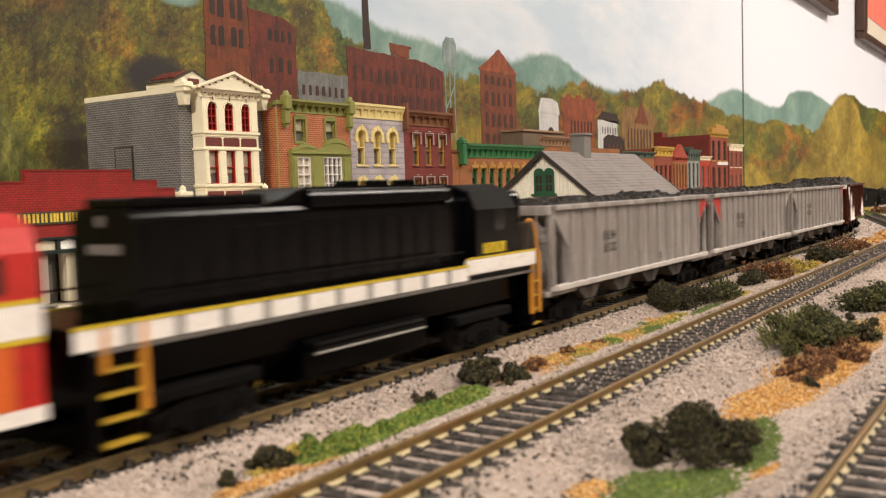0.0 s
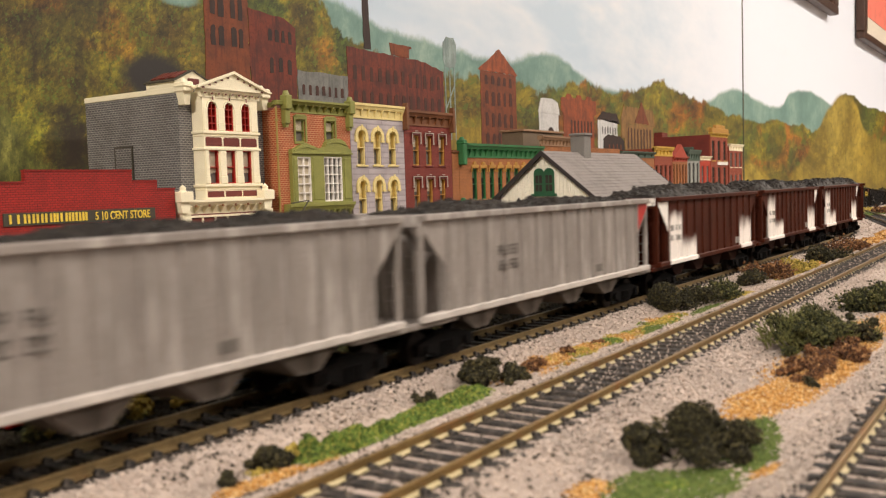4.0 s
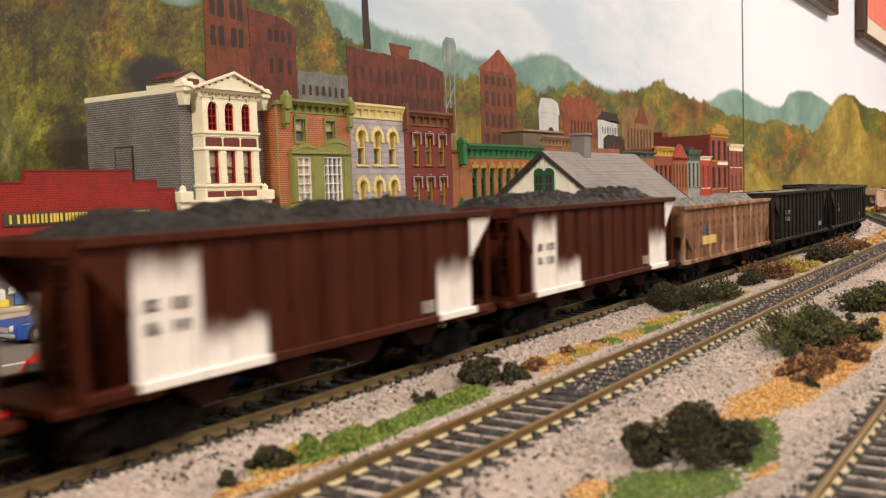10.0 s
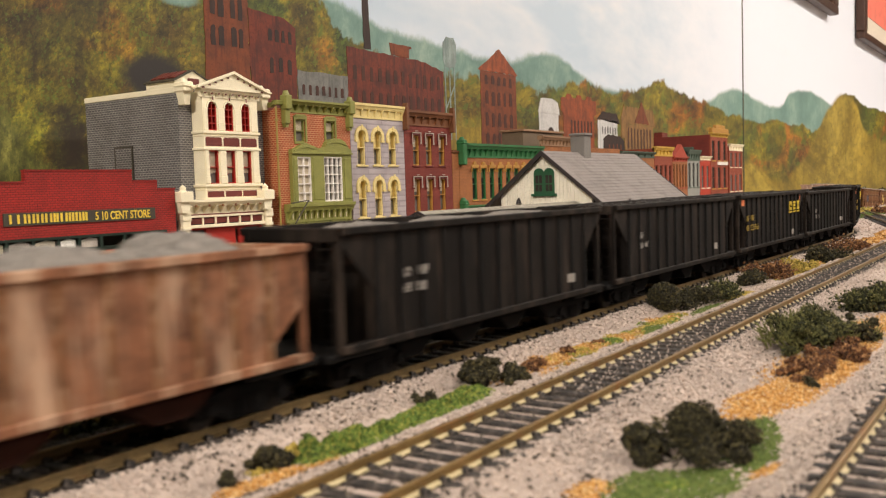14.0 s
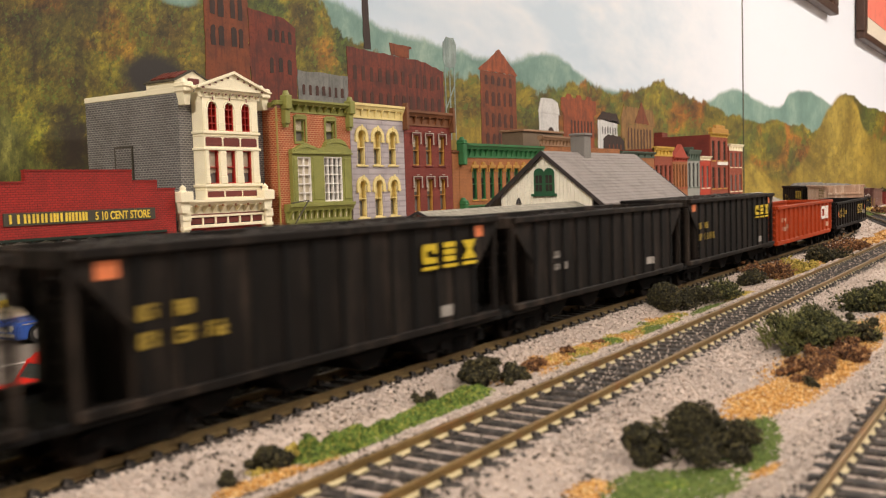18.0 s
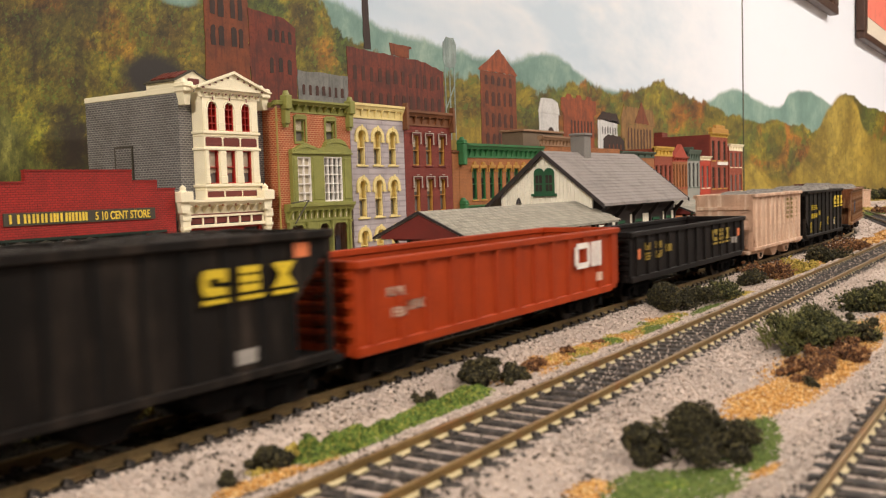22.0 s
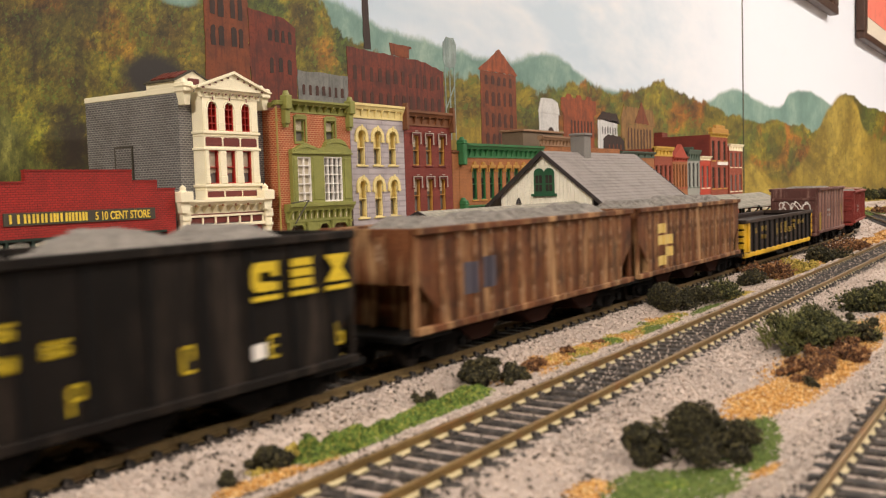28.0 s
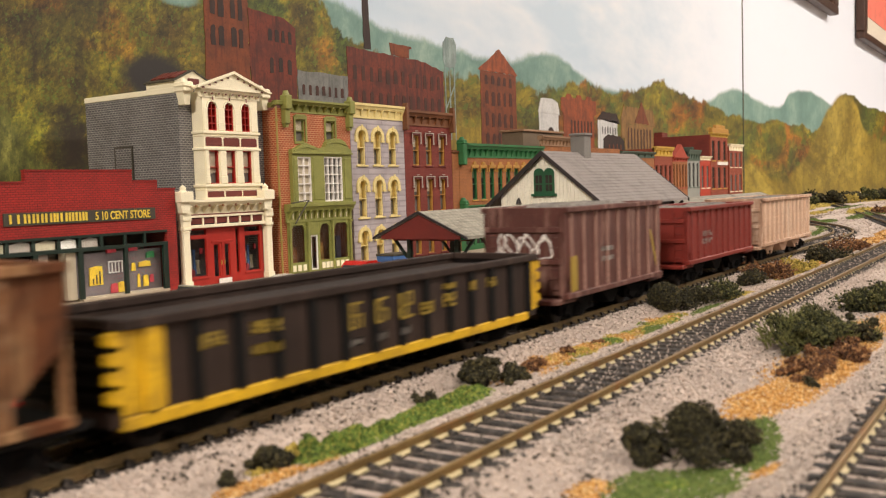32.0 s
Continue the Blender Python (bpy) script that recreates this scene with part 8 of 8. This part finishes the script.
for i in range(36):
    a = 60 + i * 33.0
    part("paving_slab", chamfer_box(bmesh.new(), a, a + 32.6, 430.5, 452, -8, -4.3, 0.15), M_CONC, walk_slab)
    part("kerb_stone", chamfer_box(bmesh.new(), a, a + 32.8, 427, 430.2, -8, -4.1, 0.3), M_CONC, walk_slab)
yard = part("town_ground", bx(bmesh.new(), -300, 2000, 452, 619, -8, -4.4), M_CONC)
tagged(yard, "pale concrete ground under the buildings", "ground", kind="structure")

M_BOARD = mat("cream_depot_boards", (248, 242, 226), 0.6, 0, 0.05, 60.0, 1200.0, 0.2, (206, 194, 170), 0.3, 300.0)
M_PLANKROOF = mat("grey_strip_roofing", (140, 132, 129), 0.8, 0, 0.1, 50.0, 1200.0, 0.4, (100, 96, 94), 0.4)
M_SHINGLE = mat("speckled_shingle_roof", (152, 147, 135), 0.9, 0, 0.2, 160.0, 900.0, 0.8, (98, 96, 88), 0.6, per_object=0.3)
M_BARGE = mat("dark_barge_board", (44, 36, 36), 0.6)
M_OXRED = mat("oxide_red_boards", (112, 34, 26), 0.65, 0, 0.12, 80.0, 1200.0, 0.25)
M_DKGREEN = mat("depot_green", (20, 84, 52), 0.5, 0, 0.12, 80.0)
M_CHIM = mat("grey_chimney", (126, 122, 118), 0.85, 0, 0.08, 80.0)

depot = base("railway_depot", 690, 313.5, -5.2, "cream board depot with green window and grey pitched roof", "railway station")
ridge_z, eave_z = 81.6, 42.6   # above the street
for s in (-1, 1):
    bm = prism(bmesh.new(), [(s * 0.0, ridge_z), (s * 47.5, eave_z), (s * 47.5, eave_z + 1.6), (s * 0.0, ridge_z + 1.8)], -90, 86, "x")
    r_ = part("roof_slope", bm, M_PLANKROOF, depot)
    for i in range(17):
        f0 = i / 17.0
        ya, za = s * 47.5 * f0, ridge_z + 1.8 + (eave_z + 1.6 - ridge_z - 1.8) * f0
        yb, zb = s * 47.5 * (f0 + 1 / 17.0), ridge_z + 1.8 + (eave_z + 1.6 - ridge_z - 1.8) * (f0 + 1 / 17.0)
        part("roof_strip", prism(bmesh.new(), [(ya, za), (yb, zb), (yb, zb + 0.45), (ya, za + 0.1)], -90.3, 86.3, "x"), M_PLANKROOF, r_)
    for xe in (-90.8, 86.2):
        part("barge_board", prism(bmesh.new(), [(0, ridge_z + 2.2), (s * 48.5, eave_z + 1.6), (s * 48.5, eave_z - 1.4), (0, ridge_z - 1.6)], xe - 0.6, xe + 0.8, "x"), M_BARGE, depot)
    # Long trackside wall coloured dark: the eave's shade set into its paint.
    part("wall", bx(bmesh.new(), -84, 80, min(s * 35, s * 37), max(s * 35, s * 37), 0, 50.5), M_BARGE if s < 0 else M_BOARD, depot, "platform wall painted dark for the shade under the eave" if s < 0 else "")
for xe, nm in ((-86, "gable_wall"), (80, "gable_wall")):
    bm = prism(bmesh.new(), [(-37, 0), (37, 0), (37, 51.6), (0, ridge_z - 0.6), (-37, 51.6)], xe, xe + 2, "x")
    gw = part(nm, bm, M_BOARD, depot)
    if xe < 0:
        for i in range(25):
            y = -34.8 + i * 2.9
            zt = ridge_z - 2.0 - abs(y) * 0.842
            part("batten", bx(bmesh.new(), xe - 0.7, xe, y - 0.5, y + 0.5, 0, zt), M_BOARD, gw)
        win = part("gable_window", bx(bmesh.new(), xe - 1.2, xe - 0.5, -7.6, 7.6, 52.4, 65.4), M_DKGREEN, depot)
        for a, b in ((-8.2, 0.0), (0.0, 8.2)):
            part("window_frame", prism(bmesh.new(), arch(a, b, 52.4, 71.0, 8), xe - 1.7, xe - 0.5, "x"), M_DKGREEN, win)
            for z0, z1 in ((54.2, 59.0), (60.0, 65.8)):
                for c, d in ((a + 1.5, a + 3.8), (a + 4.4, b - 1.5)):
                    part("pane", bx(bmesh.new(), xe - 1.85, xe - 1.7, c, d, z0, z1), M_DPANE, win)
        part("window_sill", bx(bmesh.new(), xe - 3, xe - 0.4, -9.8, 9.8, 50.6, 52.4), M_DKGREEN, depot)
        for a in (-26, 14):
            part("depot_window", bx(bmesh.new(), xe - 1.2, xe - 0.2, a, a + 14, 10, 30), M_DKGREEN, depot)
        part("depot_door", bx(bmesh.new(), xe - 1.4, xe - 0.3, -7, 7, 0, 32), M_DKGREEN, depot)
for a, b in ((-84, -66), (-52, -47), (-18, -14), (8, 20), (52, 58), (72, 80)):
    part("wall_boards", bx(bmesh.new(), a, b, -37.6, -37.0, 0, 34), M_BOARD, depot, "cream board panel")
for x in (-36, -2, 36, 64):
    dw = part("depot_window", bx(bmesh.new(), x - 7, x + 7, -38.0, -37.0, 6, 30), M_DKGREEN, depot)
    part("pane", bx(bmesh.new(), x - 5.6, x + 5.6, -38.4, -38.0, 8, 28), M_DPANE, dw)
for x in (-80, -46, -12, 22, 56, 78):
    part("eave_bracket", prism(bmesh.new(), [(-37, 24), (-38.2, 24), (-39.5, 33), (-46.5, 41.4), (-45, 42.6), (-37, 35)], x - 0.9, x + 0.9, "x"), M_BARGE, depot, "dark curved eave bracket")
ch = part("chimney", chamfer_box(bmesh.new(), -30, -18, -6, 6, 74, 96, 0.5), M_CHIM, depot)
part("chimney_cap", chamfer_box(bmesh.new(), -31, -17, -7, 7, 96, 98, 0.5), M_CHIM, ch)
plat = part("platform", chamfer_box(bmesh.new(), 380, 1100, 216, 246, -8, -1.5, 0.4), M_CONC)
tagged(plat, "pale concrete station platform", "platform", kind="structure")

def station_canopy(xc, half, cr, ce, label, near):
    """An open platform roof on posts, its ridge along the line; heights above the street."""
    canopy = base("platform_canopy", xc, 289, -5.2, label, "station canopy", "station canopies")
    pitch = (cr - ce) / 30.5
    for s in (-1, 1):
        sl = part("roof_slope", prism(bmesh.new(), [(0, cr), (s * 30.5, ce), (s * 30.5, ce + 1.2), (0, cr + 1.4)], -half, half, "x"), M_SHINGLE, canopy)
        if s > 0:
            continue
        if near:
            me = mesh_of("shingle", prism(bmesh.new(), [(0.0, 0.0), (-3.05, -3.05 * pitch), (-3.05, 0.22 - 3.05 * pitch), (0.0, 0.06)], -1.75, 1.75, "x"), M_SHINGLE)
            for k in range(10):
                for i in range(int(2 * half / 3.7)):
                    ob = piece("shingle", me, sl, -half + 2.2 + i * 3.68 + (1.84 if k % 2 else 0) + random.uniform(-0.15, 0.15), -k * 3.05, cr + 1.4 - k * 3.05 * pitch + random.uniform(0, 0.12))
                    ob.rotation_euler = (0, 0, random.uniform(-0.02, 0.02))
        else:
            for k in range(10):
                y, z = -k * 3.05, cr + 1.4 - k * 3.05 * pitch
                part("shingle_course", prism(bmesh.new(), [(y, z), (y - 3.05, z - 3.05 * pitch), (y - 3.05, z + 0.3 - 3.05 * pitch), (y, z + 0.06)], -half, half, "x"), M_SHINGLE, sl)
    for xe in (-half + 1, half - 1):
        part("gable_board", prism(bmesh.new(), [(-26, ce), (26, ce), (26, ce + 2), (0, cr - 0.4), (-26, ce + 2)], xe, xe + 1, "x"), M_OXRED, canopy)
        for s in (-1, 1):
            part("barge_board", prism(bmesh.new(), [(0, cr + 1.7), (s * 31.0, ce + 1.3), (s * 31.0, ce + 0.1), (0, cr + 0.4)], xe - 1.6, xe - 0.4, "x"), M_BARGE, canopy)
    n = max(3, int(half / 20))
    for k in range(n):
        x = (-half + 14) + (2 * half - 28) * k / (n - 1)
        for s in (-1, 1):
            part("post", chamfer_box(bmesh.new(), x - 1.3, x + 1.3, s * 16 - 1.3, s * 16 + 1.3, 0, ce + 5, 0.2), M_BOTTLE, canopy, "dark green post")
            part("brace", prism(bmesh.new(), [(s * 17, 20), (s * 18.4, 20), (s * 28, ce), (s * 26, ce)], x - 0.7, x + 0.7, "x"), M_BOTTLE, canopy, "dark green brace")
        part("tie_beam", bx(bmesh.new(), x - 1, x + 1, -26, 26, ce - 1.6, ce + 0.4), M_OXRED, canopy)
    for s in (-1, 1):
        part("purlin", bx(bmesh.new(), -half + 2, half - 2, s * 26 - 1, s * 26 + 1, ce - 0.4, ce + 2), M_DKGREEN, canopy)
    return canopy


station_canopy(510, 102, 45.0, 31.4, "open station canopy with speckled grey roof and dark red gable", True)
station_canopy(871, 99, 42.0, 30.2, "open station canopy with grey roof beyond the depot", False)
station_canopy(1034, 60, 41.6, 29.4, "short station canopy with grey roof at the platform end", False)
part("wall_lamp", rod(rod(bmesh.new(), (-87.2, 21.5, 45.5), (-87.2, 21.5, 49), 2.2, 10, 0.9), (-86, 21.5, 49.4), (-87.2, 21.5, 49.4), 0.5, 6), M_BARGE, depot, "small dark wall lamp")
for x in (-70, -30, 20, 60):
    b_ = base("bench", 508 + x, 284, -5.2, "dark wooden bench under the canopy", "bench", "benches under the canopy")
    part("seat", bx(bmesh.new(), -9, 9, -3, 3, 4.6, 5.4), M_UMBER, b_)
    part("backrest", bx(bmesh.new(), -9, 9, 2.6, 3.2, 5.6, 11), M_UMBER, b_)
    for lx in (-8, 7):
        part("leg", bx(bmesh.new(), lx, lx + 1, -2.6, 2.8, 0, 4.6), M_UMBER, b_)
skip = base("dumpster", 508, 380, -5.2, "blue dumpster bin by the shops", "dumpster")
part("bin_body", prism(bmesh.new(), [(-10, 0), (10, 0), (11.5, 14), (-11.5, 14)], -7, 7, "y"), M_POP[4], skip)
part("lid", chamfer_box(bmesh.new(), -12, 12, -7.5, 7.5, 14, 15.4, 0.3), M_SIGN, skip)

# ---- parked cars ----
def gloss(name, col):
    return mat(name, col, 0.22, 0.0, 0.06, 60.0, 1500.0, 0.02)


M_RUBBER = mat("black_rubber", (28, 27, 27), 0.8)
M_CHROME = mat("chrome_trim", (232, 230, 228), 0.2, 0.75, 0.03)
M_CARGLASS = glass_mat("dark_car_glass", (52, 56, 58), 0.06)
M_LENS = mat("lamp_lens", (232, 226, 206), 0.15)
M_TAIL = mat("tail_lamp", (170, 26, 22), 0.2)


def wheel_shape(bm):
    rod(bm, (0, -1.3, 0), (0, 1.3, 0), 3.9, 18)
    return bm


def hub_shape(bm):
    rod(bm, (0, -1.6, 0), (0, -1.2, 0), 2.3, 14, 2.5)
    rod(bm, (0, 1.2, 0), (0, 1.6, 0), 2.5, 14, 2.3)
    return bm


def parked(x, y, paint, label, turn=0.0, top="hard", roof=None, cove=None, L=50.0, tall=0.0):
    """A post-war car, nose towards -x. top: hard, open or van."""
    c = base("parked_car", x, y, -5.2, label, "car", "cars parked in the street")
    c.rotation_euler = (0, 0, radians(turn))
    h = L / 2
    body = [(-h, 4.0), (-h + 1, 2.2), (-h + 5.5, 2.0), (-h + 6.5, 5.5), (-h + 9, 7.4), (-h + 11.5, 7.4), (-h + 14, 5.5), (-h + 15, 2.0), (h - 16, 2.0), (h - 15, 5.5), (h - 12.5, 7.4), (h - 10, 7.4), (h - 7.5, 5.5), (h - 6.5, 2.2), (h - 1, 2.6), (h, 5.0), (h - 0.4, 9.4), (h - 3, 10.4), (h - 14, 9.8), (-h + 16, 9.6), (-h + 3, 9.2), (-h + 0.6, 8.0)]
    bm = prism(bmesh.new(), body, -9.6, 9.6, "y")
    bmesh.ops.recalc_face_normals(bm, faces=bm.faces)
    bmesh.ops.bevel(bm, geom=[e for e in bm.edges if abs(e.verts[0].co.y) > 9.5 and abs(e.verts[1].co.y) > 9.5 and e.verts[0].co.y * e.verts[1].co.y > 0], offset=0.7, segments=2, affect="EDGES")
    bd = part("body", bm, paint, c)
    part("wheel_well", bx(bmesh.new(), -h + 6.4, h - 6.8, -8.0, 8.0, 2.2, 7.0), M_RUBBER, c)
    if top == "hard":
        prof = [(-h + 15.5, 9.4), (-h + 20.5, 15.2), (-h + 23, 16.2), (h - 19, 16.2), (h - 16, 15.2), (h - 10, 9.8)]
        part("cabin_glass", prism(bmesh.new(), prof, -8.0, 8.0, "y"), M_CARGLASS, c)
        part("roof", prism(bmesh.new(), [(-h + 19.6, 14.6), (-h + 22.5, 16.6), (h - 18.6, 16.6), (h - 14.0, 13.6), (h - 15.0, 13.4), (h - 18.6, 14.6), (-h + 22.5, 14.6), (-h + 20.0, 13.6)], -8.4, 8.4, "y"), roof or paint, c)
        part("belt", prism(bmesh.new(), [(-h + 15.0, 9.2), (-h + 16.6, 10.9), (h - 11.6, 11.3), (h - 9.2, 9.4)], -8.3, 8.3, "y"), paint, c)
        for s in (-1, 1):
            part("window_trim", bx(bmesh.new(), -h + 17, h - 12, min(s * 8.3, s * 8.5), max(s * 8.3, s * 8.5), 10.8, 11.2), M_CHROME, c)
        for xa, xb in ((-h + 15.5, -h + 20.5), (-0.5, -0.5), (h - 10, h - 15.5)):
            for s in (-1, 1):
                part("pillar", prism(bmesh.new(), [(xa - 0.5, 9.4), (xa + 0.5, 9.4), (xb + 0.5, 15.4), (xb - 0.5, 15.4)], min(s * 7.9, s * 8.3), max(s * 7.9, s * 8.3), "y"), roof or paint, c)
    elif top == "open":
        part("windscreen", prism(bmesh.new(), [(-h + 17, 9.6), (-h + 17.6, 9.6), (-h + 20.6, 14.0), (-h + 20.0, 14.0)], -7.6, 7.6, "y"), M_CARGLASS, c)
        part("screen_frame", prism(bmesh.new(), [(-h + 19.8, 13.7), (-h + 20.8, 13.7), (-h + 21, 14.4), (-h + 20, 14.4)], -8.0, 8.0, "y"), M_CHROME, c)
        part("seat", chamfer_box(bmesh.new(), h - 24, h - 18, -7, 7, 8, 12, 0.6), M_CREAM, c)
        part("cockpit", bx(bmesh.new(), -h + 20, h - 18, -7.4, 7.4, 9.3, 10.1), M_RUBBER, c)
    else:
        prof = [(-h + 9, 9.2), (-h + 12, 15.5), (-h + 14, 17.5), (h - 2, 17.5), (h - 0.6, 16.5), (h - 0.4, 9.4)]
        part("van_body", prism(bmesh.new(), prof, -8.8, 8.8, "y"), roof or paint, c)
        for s in (-1, 1):
            for a, b in ((-h + 14, -h + 21), (-h + 23, -h + 31)):
                part("side_window", bx(bmesh.new(), a, b, min(s * 8.8, s * 9.0), max(s * 8.8, s * 9.0), 11, 15.4), M_CARGLASS, c)
        part("windscreen", prism(bmesh.new(), [(-h + 9.2, 10.6), (-h + 8.9, 10.6), (-h + 11.4, 15.2), (-h + 11.8, 15.2)], -7.8, 7.8, "y"), M_CARGLASS, c)
    if cove:
        for s in (-1, 1):
            part("side_cove", prism(bmesh.new(), [(-h + 15.5, 7.6), (-h + 16.5, 4.0), (-h + 26, 4.4), (h - 18, 6.6), (-h + 26, 8.2)], min(s * 9.6, s * 9.85), max(s * 9.6, s * 9.85), "y"), cove, c, "pale side cove")
    for s in (-1, 1):
        for wx in (-h + 10.2, h - 11.2):
            w_ = piece("wheel", cached("wheel", wheel_shape, M_RUBBER), c, wx, s * 8.4, 3.9)
            piece("hub_cap", cached("hub_cap", hub_shape, M_CHROME), w_, 0, 0, 0)
        part("headlight", rod(bmesh.new(), (-h - 0.1, s * 6.6, 7.0), (-h + 1.2, s * 6.6, 7.0), 1.25, 12), M_LENS, c)
        part("tail_light", rod(bmesh.new(), (h + 0.1, s * 7.0, 7.4), (h - 1.2, s * 7.0, 7.4), 0.9, 10), M_TAIL, c)
        part("side_trim", bx(bmesh.new(), -h + 3, h - 4, min(s * 9.6, s * 9.8), max(s * 9.6, s * 9.8), 8.3, 8.7), M_CHROME, c)
    part("bumper", chamfer_box(bmesh.new(), -h - 1.2, -h + 0.4, -9, 9, 3.4, 5.0, 0.3), M_CHROME, c)
    part("bumper", chamfer_box(bmesh.new(), h - 0.4, h + 1.2, -9, 9, 3.4, 5.0, 0.3), M_CHROME, c)
    part("grille", bx(bmesh.new(), -h - 0.25, -h + 0.6, -4.8, 4.8, 5.4, 7.4), M_CHROME, c)
    return c


P_RED, P_BLUE, P_TEAL = gloss("car_red", (200, 34, 28)), gloss("car_blue", (50, 84, 160)), gloss("car_teal", (92, 176, 160))
P_BLACK, P_IVORY = gloss("car_black", (30, 30, 32)), gloss("car_ivory", (226, 220, 206))
P_LBLUE = gloss("car_sky_blue", (70, 126, 170))
parked(151, 228, P_RED, "glossy red coupe parked near the track", 4)
parked(239, 361, P_BLUE, "blue convertible with pale side coves in the street", 0, "open", None, P_IVORY, 54.0)
parked(315, 360, P_TEAL, "teal convertible parked in the street", 0, "open")
parked(197, 213, P_LBLUE, "sky blue sedan parked beside the track", 0)
parked(239, 250, P_RED, "red sedan parked in the street", 2)
parked(350, 331, P_BLACK, "black sedan with an ivory roof in the street", 0, "hard", P_IVORY)
parked(434, 352, P_RED, "red sedan parked near the station", -2)

# ---- greenery behind the train and at the far end ----
for x, y, r, h_, mm, lab in ((112, 208, 9, 8, M_STRAW, "straw yellow foam clump behind the track"), (135, 206, 8, 6, M_SHRUB2, "olive foam clump behind the track"), (160, 210, 10, 8, M_STRAW, "straw yellow foam clump behind the track"), (190, 212, 9, 7, M_SHRUB2, "olive foam clump behind the track"), (225, 212, 10, 8, M_STRAW, "straw yellow foam clump behind the track"), (262, 214, 8, 6, M_SHRUB2, "olive foam clump behind the track"), (300, 216, 9, 6, M_STRAW, "straw yellow foam clump behind the track")):
    shrub(x, y, r, h_, mm, lab, 900, 7, 0.8, 1.3)
for i in range(22):
    f = i / 21.0
    x = 1960 + 1300 * f + random.uniform(-25, 25)
    y = 452 - 118 * min(1.0, f * 2.2) + random.uniform(-14, 14)
    if i % 5 == 3:
        shrub(x, y - 30, 30, 15, M_STRAW, "straw yellow foam brush at the far end", 900, 10, 2.6, 1.4, -5)
    else:
        shrub(x, y, random.uniform(24, 36), random.uniform(18, 36), M_SHRUB if i % 3 else M_SHRUB2, "dark green foam bush before the mural", 1300, 12, 2.4, 1.2, -5)
for x, y in ((1180, 150), (1260, 165), (1420, 190), (1560, 230)):
    shrub(x, y, 22, 8, M_BRUSH, "brown foam brush at the far end", 900, 10, 1.6, 1.8, -5)
turf("lawn", [(1020, 222, 60, 16, 1.5), (1130, 245, 70, 14, 1.5), (1250, 262, 80, 14, 1.5), (1500, 240, 120, 14, 1.5), (1800, 330, 150, 16, 1.5)], 60, 1.8)
turf("straw", [(1700, 420, 160, 40, 3), (2000, 420, 160, 30, 4), (2300, 430, 200, 40, 4), (1900, 250, 120, 20, 3), (1300, 120, 160, 14, 2), (900, 66, 160, 10, 3), (2600, 400, 300, 60, 5), (1480, 330, 160, 22, 3), (1650, 270, 120, 12, 3)], 40, 2.2)
turf("rust", [(900, 142, 60, 7, 3), (1040, 146, 60, 8, 3), (1150, 135, 80, 10, 3), (760, 62, 90, 8, 3), (1500, 150, 120, 20, 3)], 110, 1.6)
far_track = base("railway_track", 0, 0, 0, "model railway track curving away at the far end", "railway track", "tracks", "structure")


def far_y(x):
    return 150.0 + (x - 1150.0) * 0.26 + max(0.0, x - 1700.0) ** 2 / 9000.0 * 0.6


st = [(float(x), far_y(x), math.atan2(far_y(x + 1) - far_y(x - 1), 2), -2.0) for x in np.arange(1150, 2500, 20.0)]
for off in (-8.75, 8.75):
    rail_along(st, off, far_track)
for i in range(150):
    x = 1152 + i * 8.6
    piece("tie", TIE, far_track, x, far_y(x), -2.0, math.atan2(far_y(x + 1) - far_y(x - 1), 2))

# ---- everything that moves ----
def run(t):
    """How far the train has come: it settles to a steady pace."""
    return 108.35 * t + 19.0 * (1 - math.exp(-t / 3.0))


def motions():
    for ob, s0, wb in TRAIN:
        rows = []
        for i in range(81):
            t = i * 0.4
            s = s0 - run(t)
            xa, ya, _, za = on_line(s - wb / 2)
            xb, yb, _, zb = on_line(s + wb / 2)
            turn = math.degrees(math.atan2(yb - ya, xb - xa))
            tilt = -math.degrees(math.atan2(zb - za, wb))
            rows.append((t, pose((xa + xb) / 2 * K, (ya + yb) / 2 * K, (za + zb) / 2 * K, 0, tilt, turn)))
        walk(ob, rows)
    # every wheelset at the same place in its truck turns alike
    first = {}
    for wheel, off in WHEELS:
        if off not in first:
            rows = []
            for i in range(481):
                t = i / 15
                rows.append((t, pose(off * K, 0, 5.2 * K, 0, -math.degrees(run(t) / 5.2), 0)))
            walk(wheel, rows)
            first[off] = wheel
        else:
            keys = first[off].animation_data
            wheel.rotation_mode = "QUATERNION"
            wheel.animation_data_create()
            wheel.animation_data.action = keys.action
            wheel.animation_data.action_slot = keys.action_slot


motions()
